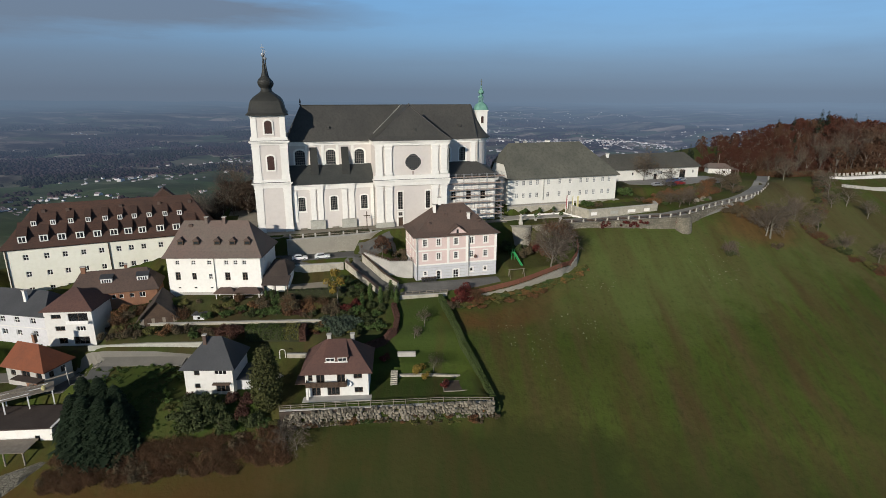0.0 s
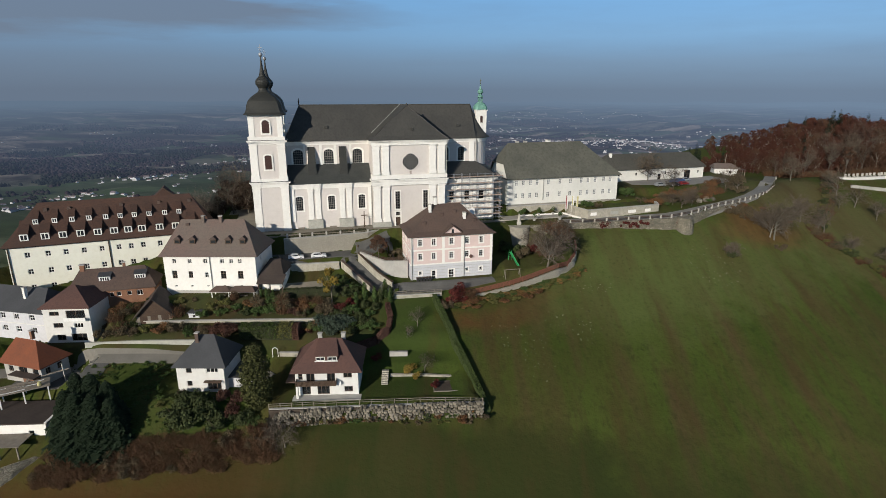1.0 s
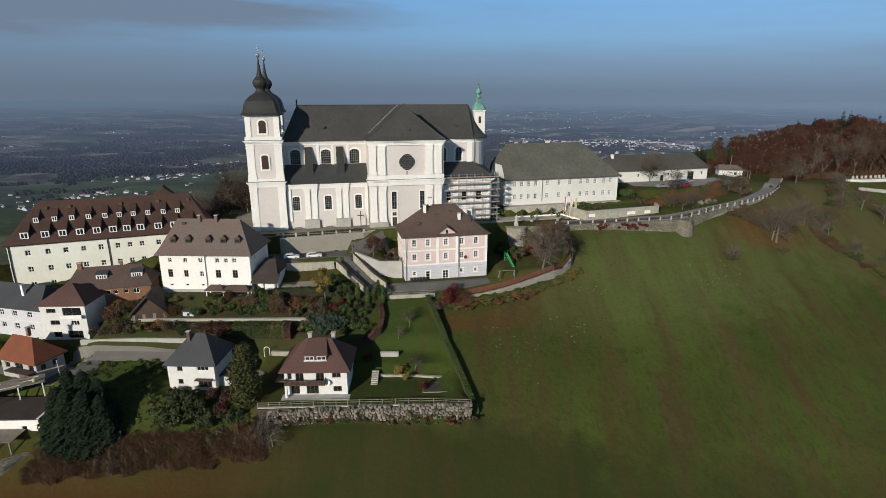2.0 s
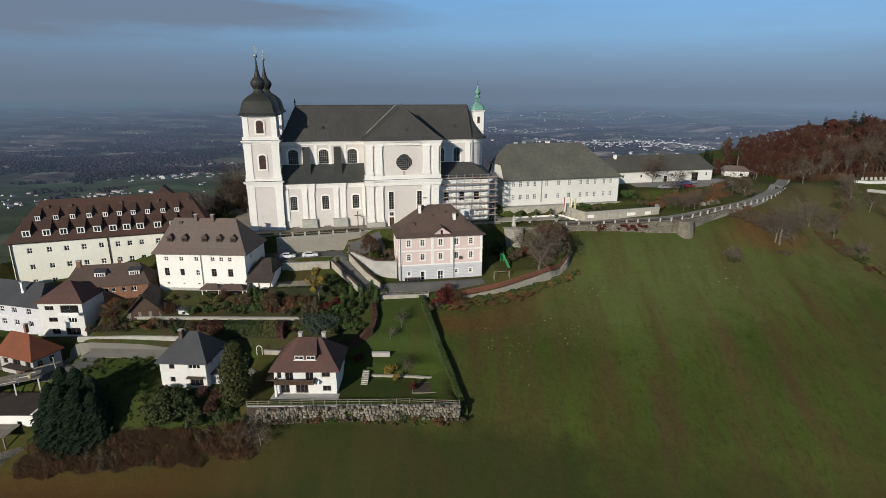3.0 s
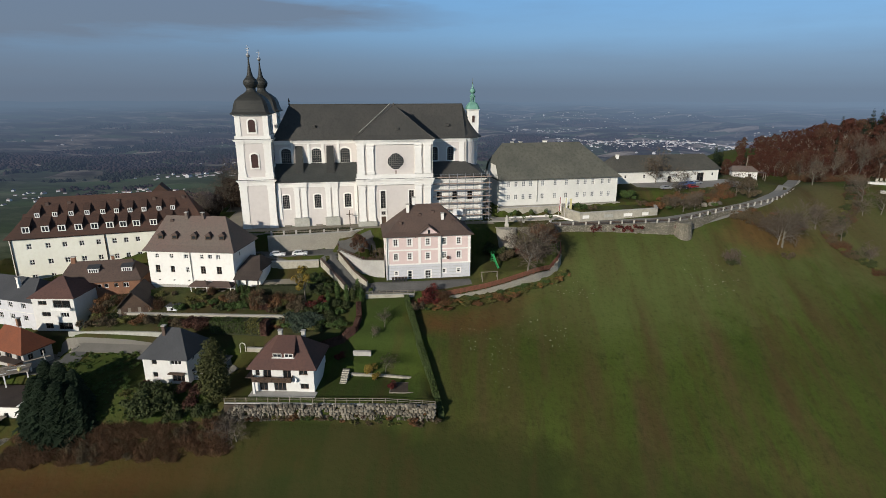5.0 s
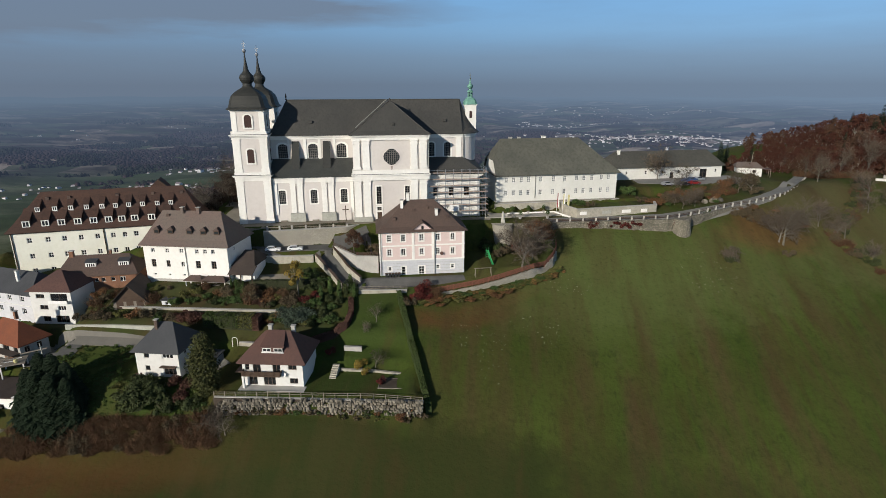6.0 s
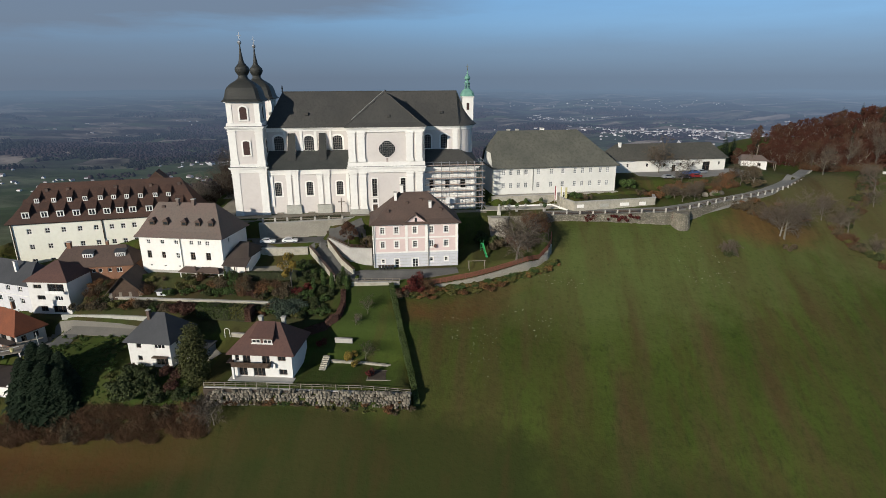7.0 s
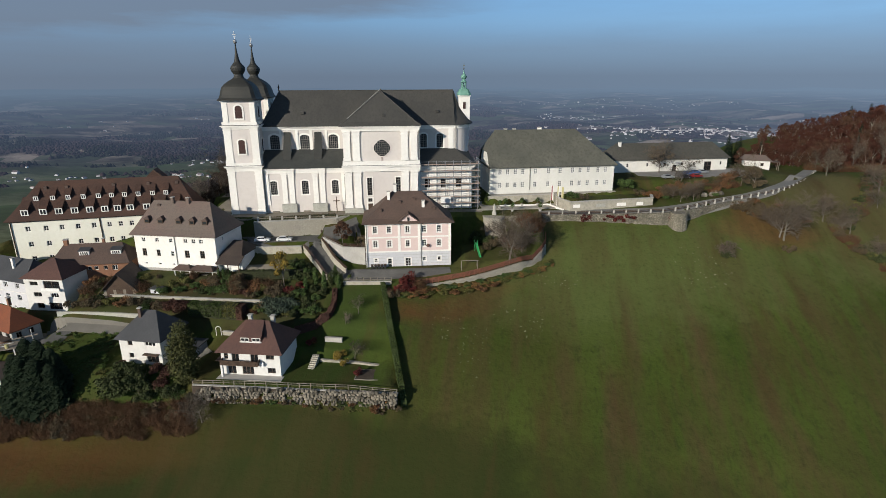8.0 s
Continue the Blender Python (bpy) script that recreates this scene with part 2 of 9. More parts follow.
# ---- mesh helpers ----
class Shape:
    """Faces gathered into one mesh."""

    def __init__(self):
        self.v, self.f, self.mi = [], [], []

    def face(self, *pts, mi=0):
        k = len(self.v)
        self.v += [tuple(p) for p in pts]
        self.f.append(tuple(range(k, k + len(pts))))
        self.mi.append(mi)

    def box(self, x0, y0, z0, x1, y1, z1, mi=0):
        k = len(self.v)
        self.v += [(x0, y0, z0), (x1, y0, z0), (x1, y1, z0), (x0, y1, z0), (x0, y0, z1), (x1, y0, z1), (x1, y1, z1), (x0, y1, z1)]
        for q in ((0, 3, 2, 1), (4, 5, 6, 7), (0, 1, 5, 4), (1, 2, 6, 5), (2, 3, 7, 6), (3, 0, 4, 7)):
            self.f.append(tuple(k + i for i in q))
            self.mi.append(mi)
        return self

    def prism(self, ring, z0, z1, mi=0, top=None):
        """An upright prism over a counter-clockwise ring of (x, y); top: another ring for its upper end."""
        k, m = len(self.v), len(ring)
        top = top or ring
        self.v += [(x, y, z0) for x, y in ring] + [(x, y, z1) for x, y in top]
        self.f.append(tuple(k + i for i in reversed(range(m))))
        self.f.append(tuple(k + m + i for i in range(m)))
        self.mi += [mi, mi]
        for i in range(m):
            j = (i + 1) % m
            self.f.append((k + i, k + j, k + m + j, k + m + i))
            self.mi.append(mi)
        return self

    def lathe(self, x, y, rings, n=16, square=None, turn=0.0, mi=0):
        """Rings of (radius, z); square: how far each ring leans from a circle to a square."""
        k = len(self.v)
        for i, (r, z) in enumerate(rings):
            sq = square[i] if square else 0.0
            for j in range(n):
                t = 2 * math.pi * (j + 0.5) / n
                c, s = math.cos(t), math.sin(t)
                grow = 1 + sq * (1 / max(abs(c), abs(s)) - 1)
                self.v.append((x + r * grow * c, y + r * grow * s, z))
        for i in range(len(rings) - 1):
            for j in range(n):
                q = (j + 1) % n
                self.f.append((k + i * n + j, k + i * n + q, k + (i + 1) * n + q, k + (i + 1) * n + j))
                self.mi.append(mi)
        self.f.append(tuple(k + j for j in reversed(range(n))))
        self.f.append(tuple(k + (len(rings) - 1) * n + j for j in range(n)))
        self.mi += [mi, mi]
        return self

    def tube(self, p, q, r, n=6, r2=None, mi=0):
        p, q = Vector(p), Vector(q)
        d = (q - p).normalized()
        s = d.orthogonal().normalized()
        t = d.cross(s)
        k = len(self.v)
        r2 = r if r2 is None else r2
        for c, rr in ((p, r), (q, r2)):
            for j in range(n):
                an = 2 * math.pi * j / n
                self.v.append(tuple(c + (s * math.cos(an) + t * math.sin(an)) * rr))
        for j in range(n):
            i = (j + 1) % n
            self.f.append((k + j, k + i, k + n + i, k + n + j))
            self.mi.append(mi)
        self.f.append(tuple(k + j for j in reversed(range(n))))
        self.f.append(tuple(k + n + j for j in range(n)))
        self.mi += [mi, mi]
        return self

    def slab(self, org, du, out, length, z0, z1, thick, holes=(), mi=0):
        """An upright wall from org along du, its outer face at org, with rectangular holes (s0, s1, za, zb)."""
        org, du, out = Vector(org), Vector(du), Vector(out)
        ss = sorted({0.0, length, *[h[0] for h in holes], *[h[1] for h in holes]})
        zs = sorted({z0, z1, *[h[2] for h in holes], *[h[3] for h in holes]})

        def pt(s, z, d):
            p = org + du * s - out * d
            return (p.x, p.y, z)

        def open_at(s, z):
            return any(h[0] < s < h[1] and h[2] < z < h[3] for h in holes)

        for i in range(len(ss) - 1):
            for j in range(len(zs) - 1):
                s0, s1, a0, a1 = ss[i], ss[i + 1], zs[j], zs[j + 1]
                if open_at((s0 + s1) / 2, (a0 + a1) / 2):
                    continue
                self.face(pt(s0, a0, 0), pt(s1, a0, 0), pt(s1, a1, 0), pt(s0, a1, 0), mi=mi)
                self.face(pt(s1, a0, thick), pt(s0, a0, thick), pt(s0, a1, thick), pt(s1, a1, thick), mi=mi)
        for s0, s1, a0, a1 in [(0.0, length, z0, z1), *holes]:
            self.face(pt(s0, a0, 0), pt(s0, a1, 0), pt(s0, a1, thick), pt(s0, a0, thick), mi=mi)
            self.face(pt(s1, a0, 0), pt(s1, a0, thick), pt(s1, a1, thick), pt(s1, a1, 0), mi=mi)
            self.face(pt(s0, a1, 0), pt(s1, a1, 0), pt(s1, a1, thick), pt(s0, a1, thick), mi=mi)
            self.face(pt(s0, a0, 0), pt(s0, a0, thick), pt(s1, a0, thick), pt(s1, a0, 0), mi=mi)
        return self

    def mesh(self, name, *mats, smooth=False):
        me = bpy.data.meshes.new(name)
        me.from_pydata(self.v, [], self.f)
        for m in mats:
            me.materials.append(m)
        if len(mats) > 1:
            me.polygons.foreach_set("material_index", self.mi)
        if smooth:
            me.polygons.foreach_set("use_smooth", [True] * len(self.f))
        me.update()
        return me


def part(name, shape, material, parent, label="", m=None, smooth=False):
    """One mesh object under a thing or a part."""
    mats = material if isinstance(material, (list, tuple)) else [material]
    me = shape if isinstance(shape, bpy.types.Mesh) else shape.mesh(name, *mats, smooth=smooth)
    ob = new(name, me)
    ob.parent = parent
    if m is not None:
        ob.matrix_local = m
    return tagged(ob, label)


def thing(name, label, category, m, group="", kind=""):
    ob = new(name)
    ob.empty_display_size = 0.5
    ob.matrix_basis = m
    return tagged(ob, label, category, group, kind)


def single(name, shape, material, label, category, m=None, group="", kind="", smooth=False):
    mats = material if isinstance(material, (list, tuple)) else [material]
    me = shape if isinstance(shape, bpy.types.Mesh) else shape.mesh(name, *mats, smooth=smooth)
    ob = new(name, me)
    if m is not None:
        ob.matrix_basis = m
    return tagged(ob, label, category, group, kind)


def smooth01(t):
    t = min(1.0, max(0.0, t))
    return t * t * (3 - 2 * t)


def ramp_at(rows, t):
    """A height from (place, height) rows, straight between them."""
    if t <= rows[0][0]:
        return rows[0][1]
    for (a0, b0), (a1, b1) in zip(rows, rows[1:]):
        if t <= a1:
            return b0 + (b1 - b0) * (t - a0) / (a1 - a0)
    return rows[-1][1]


# ---- ground ----
def turned(x, y, ox, oy, deg):
    """World x, y as places u, v in a frame at (ox, oy) turned by deg."""
    c, s = math.cos(radians(deg)), math.sin(radians(deg))
    return (x - ox) * c + (y - oy) * s, -(x - ox) * s + (y - oy) * c


def placed(u, v, ox, oy, deg):
    c, s = math.cos(radians(deg)), math.sin(radians(deg))
    return ox + u * c - v * s, oy + u * s + v * c


# the village side of the hill, seen across it
SIDE = [(-60, -66), (60, -41), (88, -30), (97, -23.5), (103, -18.2), (112, -16.6), (119.4, -15.0), (121.2, -12.2), (124, -11.2), (126, -10.2), (134, -7.0), (141, -5.0), (150, -1.6),
        (158, 2.5), (166, 4.0), (190, 5.0), (215, 6.0), (235, 3.0), (300, -30), (420, -95), (700, -160), (1100, -185)]
# the hill's crest from the church to the wood
CREST = [(-300, -110), (-160, -70), (-110, -34), (-75, -14), (-58, -2), (-45, 0), (30, 0), (60, 0.3), (100, 1.6), (125, 2.3), (145, 1.8), (190, 2.0), (260, 4), (400, 2), (700, -40)]
# level pads: frame, extent in u and v, height, width of the bank round it
PADS = [
    (0, 166, 12.5, -58, 30, -3.2, 44, 4.45, 2.5),          # church terrace
    (0, 166, 12.5, 29, 62, -1.5, 12, 4.2, 2.5),            # forecourt
    (30, 167.2, 3, -1, 18, 0.0, 9, 4.2, 0.8),              # forecourt edge
    (56.6, 172.3, 16.5, 1.2, 25.4, 1.6, 9, 7.2, 0.8),      # walled garden
    (31.5, 181.4, 15, -1, 54, -2.7, 22, 7.3, 0.8),           # monastery
    (120.4, 229, 15, -46, 16, -16, 14, 9.2, 4.0),          # farm wing and car park
    (0.5, 140.5, 12, -3, 26, -2.6, 16, -4.9, 2.0),         # pink house
    (29, 152, 12, -4, 15, -6, 10.5, -3.4, 2.0),               # its garden
    (-62.6, 136, -1.5, -1, 27, -3.5, 13, -6.3, 2.0),       # white house
    (-103.4, 145.3, 21.5, -8, 50, -3, 14, -9.5, 3.0),      # long house
    (-23.8, 104.4, 1.2, -4, 34, -3.6, 7.5, -18.1, 1.6),    # lower house and its lawn
    (-49.3, 107.2, -2, -2, 16, -1.0, 9, -18.4, 2.0),       # grey-roofed house
    (-88, 122, 2, -30, 13, -1, 14, -14.6, 2.5),            # white double house
    (-84, 131.5, 15, -2, 22, 0, 10, -9.0, 3.0),            # low brown house
    (-90.7, 114.6, -18.2, -8, 15, -4.0, 8, -19.0, 2.0),     # orange-roofed house
    (-89.2, 98.2, 1.5, -14, 20, -7, 8, -25.0, 2.5),        # garage yard
    (-35.8, 151.7, 14.5, -1, 19, -7, 0.5, -0.9, 0.8),     # parking lane
]


def hedge_x(y):
    return 16.6 - (y - 101.0) * 0.305


def village_z(x, y):
    e = y - max(0.0, y - 212) * 0.85 * smooth01((x - 110) / 35)
    z = ramp_at(SIDE, e)
    z += smooth01((y - 150) / 40) * ramp_at(CREST, x)
    z += 9 * smooth01((y - 244) / 60) * smooth01((x - 135) / 40)
    z -= max(0.0, y - 262) * 0.35 * smooth01((185 - x) / 40) * smooth01((x - 90) / 20)
    z -= max(0.0, -72 - x) * 0.07 + max(0.0, -115 - x) * 0.25
    for ox, oy, deg, u0, u1, v0, v1, h, bank in PADS:
        u, v = turned(x, y, ox, oy, deg)
        d = max(u0 - u, u - u1, v0 - v, v - v1, 0.0)
        if d < bank:
            z += (h - z) * smooth01(1 - d / bank)
    return z


def meadow_z(x, y):
    z = -62.7 - 0.122 * x + 0.421 * y - 0.13 * max(0.0, 104 - y)
    z += 0.5 * math.sin(x * 0.045 + 1.0) * math.cos(y * 0.06)
    z -= max(0.0, x - 125) * 0.02
    rise = ramp_at([(44, 0), (52, 1.2), (88, 1.4), (100, 2.4), (114, 3.4), (130, 2.0), (150, 0)], x)
    z += rise * smooth01((y - wall_y(x) + 22) / 20)
    west = smooth01((8 - x) / 45)
    return z + (min(z, ramp_at(SIDE, y)) - z) * west


def bank_x(y):
    """The line of the curving garden bank above the meadow."""
    return ramp_at([(131.5, 9), (135.6, 16), (138.6, 25), (142.8, 34), (147.4, 43), (152.5, 48.2), (166, 48.5)], y)


def meadow_share(x, y):
    """1 on the open meadow, 0 in the village, with a narrow bank between."""
    if y < 101:
        d = 99.2 - y
        if x > 17:
            d = max(d, x - 17)
        return smooth01(d / 1.6 + 0.5)
    if y < 132.5:
        return smooth01((x - hedge_x(y)) / 1.2 + 0.3)
    if y < 166:
        return smooth01((x - bank_x(y)) / 1.4 + 1.0)
    if x < 47:
        return 0.0
    edge_y = wall_y(x)
    bank = ramp_at([(46, 1.6), (115, 1.6), (132, 6), (150, 26), (200, 36)], x)
    return smooth01((edge_y + 0.7 - y) / bank + 1.0)


def wall_y(x):
    """The line of the retaining wall above the meadow."""
    return ramp_at([(46, 166.0), (62, 168.6), (84, 171.4), (92, 174.5), (105, 183.0), (118, 190.5), (132, 198), (150, 205), (200, 214), (400, 240)], x)


def ground_z(x, y):
    s = meadow_share(x, y)
    if s <= 0:
        return village_z(x, y)
    if s >= 1:
        return meadow_z(x, y)
    return village_z(x, y) * (1 - s) + meadow_z(x, y) * s


def axis(rows):
    out = [rows[0][0]]
    for a0, a1, step in rows:
        k = max(1, round((a1 - a0) / step))
        out += [a0 + (a1 - a0) * (i + 1) / k for i in range(k)]
    return out


def far_floor(d):
    """The valley and the plain beyond, by the distance from the hill."""
    return ramp_at([(0, -150), (900, -172), (2400, -172), (3300, -132), (4100, -94), (4700, -60), (4900, -58)], d)


def sheet_z(x, y):
    d = math.hypot(x, y - 130)
    z = ground_z(x, y)
    if d > 230:
        lump = 16 * noise.noise(Vector((x * 0.004, y * 0.004, 1.7))) + 7 * noise.noise(Vector((x * 0.013, y * 0.013, 4.2)))
        lump *= smooth01((d - 330) / 300)
        lump += smooth01((d - 1000) / 500) * 26 * noise.noise(Vector((x * 0.0022, y * 0.0016, 7.7))) * smooth01((4500 - d) / 900)
        z += (far_floor(d) + lump - z) * smooth01((d - 230) / 620)
    return z


def build_ground():
    xs = axis([(-4900, -1400, 250), (-1400, -500, 60), (-500, -130, 12), (-130, 140, 1.5), (140, 320, 4), (320, 900, 40), (900, 1800, 90), (1800, 4900, 250)])
    ys = axis([(-2600, -300, 230), (-300, 30, 15), (30, 78, 3), (78, 205, 1.25), (205, 330, 4), (330, 900, 25), (900, 2000, 55), (2000, 4900, 90)])
    nx, ny = len(xs), len(ys)
    verts = [(x, y, sheet_z(x, y)) for y in ys for x in xs]
    faces = [(j * nx + i, j * nx + i + 1, (j + 1) * nx + i + 1, (j + 1) * nx + i) for j in range(ny - 1) for i in range(nx - 1)]
    me = bpy.data.meshes.new("ground")
    me.from_pydata(verts, [], faces)
    me.polygons.foreach_set("use_smooth", [True] * len(faces))
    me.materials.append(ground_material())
    me.update()
    tagged(new("ground", me), "grassy hillside falling to a patchwork plain", "ground", kind="structure")
    # the hazy distance, a sheet laid over the far ground, its haze an emission in the material
    far = [math.hypot(v[0], v[1] - 130) for v in verts]
    keep = [f for f in faces if min(far[i] for i in f) > 780]
    me = bpy.data.meshes.new("backdrop")
    me.from_pydata([(v[0], v[1], v[2] + smooth01((d - 780) / 120)) for v, d in zip(verts, far)], [], keep)
    me.polygons.foreach_set("use_smooth", [True] * len(keep))
    me.materials.append(ground_material(True))
    me.update()
    far_plain = tagged(new("backdrop", me), "far plain of fields and woods with blue haze as glow", "backdrop", kind="structure")
    far_woods(far_plain)
    return far_plain


TOWNS = [(-26.6, 1560, 70, 34), (-24.4, 1600, 50, 20), (-18.0, 1900, 95, 50), (-13.5, 1960, 60, 24), (-31.5, 1330, 60, 44), (-34.5, 1230, 50, 26), (-20.5, 1340, 40, 14), (-38, 1250, 60, 30), (-42, 1500, 70, 24),
         (-36, 2650, 90, 12), (-25, 2500, 80, 10), (-20.5, 2500, 60, 8), (-28, 2900, 90, 10),
         (7.2, 3000, 120, 60), (13, 2450, 170, 90), (18, 2300, 190, 150), (22, 2350, 220, 130), (26, 2500, 160, 60), (9, 3700, 200, 40), (15, 3600, 260, 40), (29, 2900, 200, 40), (33, 2600, 160, 40)]


def near_town(x, y, gap):
    for az, d, spread, k in TOWNS:
        cx, cy = d * math.sin(radians(az)), d * math.cos(radians(az))
        if ((x - cx) / (spread * gap)) ** 2 + ((y - cy) / (spread * gap * 0.5)) ** 2 < 1:
            return True
    return False


def far_woods(parent):
    """The woods of the plain, as many small crowns that nobody could count."""
    rng = random.Random(17)
    leaf, fir = Shape(), Shape()
    for _ in range(120000):
        az, d = radians(rng.uniform(-52, 46)), math.sqrt(rng.uniform(880 ** 2, 3500 ** 2))
        x, y = d * math.sin(az), d * math.cos(az)
        n0 = noise.noise(Vector((x * 0.0021, y * 0.0034, 5.1))) + 0.55 * noise.noise(Vector((x * 0.0075, y * 0.010, 2.3))) + 0.25 * noise.noise(Vector((x * 0.03, y * 0.03, 8.3)))
        east = smooth01((math.degrees(az) + 3) / 14)
        need = ramp_at([(880, 0.22), (1450, 0.36), (1620, 0.26), (1760, -0.12), (2450, -0.10), (2800, 0.14), (3500, 0.30)], d) + east * ramp_at([(880, -0.25), (1500, 0.0), (1800, 0.26), (3500, 0.0)], d)
        if n0 < need or near_town(x, y, 1.5):
            continue
        z = sheet_z(x, y)
        r = rng.uniform(3.4, 6.0) * (0.8 + d / 5000)
        h = r * rng.uniform(0.8, 1.3)
        conifer = noise.noise(Vector((x * 0.004, y * 0.004, 9.0))) + rng.uniform(-0.25, 0.25) > 0.12
        s, k = (fir if conifer else leaf), 5
        a0 = rng.uniform(0, 6.28)
        if conifer:
            h *= 1.4
        levels = ((1.0, -0.25), (0.62, 0.5), (0.0, 1.0)) if conifer else ((0.9, -0.2), (0.95, 0.45), (0.5, 0.88), (0.0, 1.0))
        i = len(s.v)
        for f, up in levels[:-1]:
            s.v += [(x + r * f * math.cos(a0 + 6.283 * j / k), y + r * f * math.sin(a0 + 6.283 * j / k), z + h * up) for j in range(k)]
        s.v.append((x, y, z + h))
        rows = len(levels) - 1
        for q in range(rows - 1):
            for j in range(k):
                s.f.append((i + q * k + j, i + q * k + (j + 1) % k, i + (q + 1) * k + (j + 1) % k, i + (q + 1) * k + j))
        for j in range(k):
            s.f.append((i + (rows - 1) * k + j, i + (rows - 1) * k + (j + 1) % k, i + rows * k))
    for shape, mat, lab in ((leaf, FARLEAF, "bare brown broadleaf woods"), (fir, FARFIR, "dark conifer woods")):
        # the crowns get the same haze glow in their material
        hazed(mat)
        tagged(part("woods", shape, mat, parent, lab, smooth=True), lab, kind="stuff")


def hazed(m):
    """Mixes the air's scattered light into a far backdrop material as emission, by the distance from the hill."""
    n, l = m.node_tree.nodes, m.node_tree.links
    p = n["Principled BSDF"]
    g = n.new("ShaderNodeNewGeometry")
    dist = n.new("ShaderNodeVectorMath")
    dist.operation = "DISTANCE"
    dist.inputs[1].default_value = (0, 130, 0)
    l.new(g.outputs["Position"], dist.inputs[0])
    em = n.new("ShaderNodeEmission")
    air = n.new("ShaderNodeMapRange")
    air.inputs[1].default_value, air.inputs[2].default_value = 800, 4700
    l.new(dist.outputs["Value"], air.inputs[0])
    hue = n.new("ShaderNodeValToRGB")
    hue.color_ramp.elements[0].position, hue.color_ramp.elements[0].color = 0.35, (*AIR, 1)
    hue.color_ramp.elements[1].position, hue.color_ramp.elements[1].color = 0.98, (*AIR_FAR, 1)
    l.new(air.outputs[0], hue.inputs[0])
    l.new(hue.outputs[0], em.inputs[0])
    # haze glow made stronger towards the east
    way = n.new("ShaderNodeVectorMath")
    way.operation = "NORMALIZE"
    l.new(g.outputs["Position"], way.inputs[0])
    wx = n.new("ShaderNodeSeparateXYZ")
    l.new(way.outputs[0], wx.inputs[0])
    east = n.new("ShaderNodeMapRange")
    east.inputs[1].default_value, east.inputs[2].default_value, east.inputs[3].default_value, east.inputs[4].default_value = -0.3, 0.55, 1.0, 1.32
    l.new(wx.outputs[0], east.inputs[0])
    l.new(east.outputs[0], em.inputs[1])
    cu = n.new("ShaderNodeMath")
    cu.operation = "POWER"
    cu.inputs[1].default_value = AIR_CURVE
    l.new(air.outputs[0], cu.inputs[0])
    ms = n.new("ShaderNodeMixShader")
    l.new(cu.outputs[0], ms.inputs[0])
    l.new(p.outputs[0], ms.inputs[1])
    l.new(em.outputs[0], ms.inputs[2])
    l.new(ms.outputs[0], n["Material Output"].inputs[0])


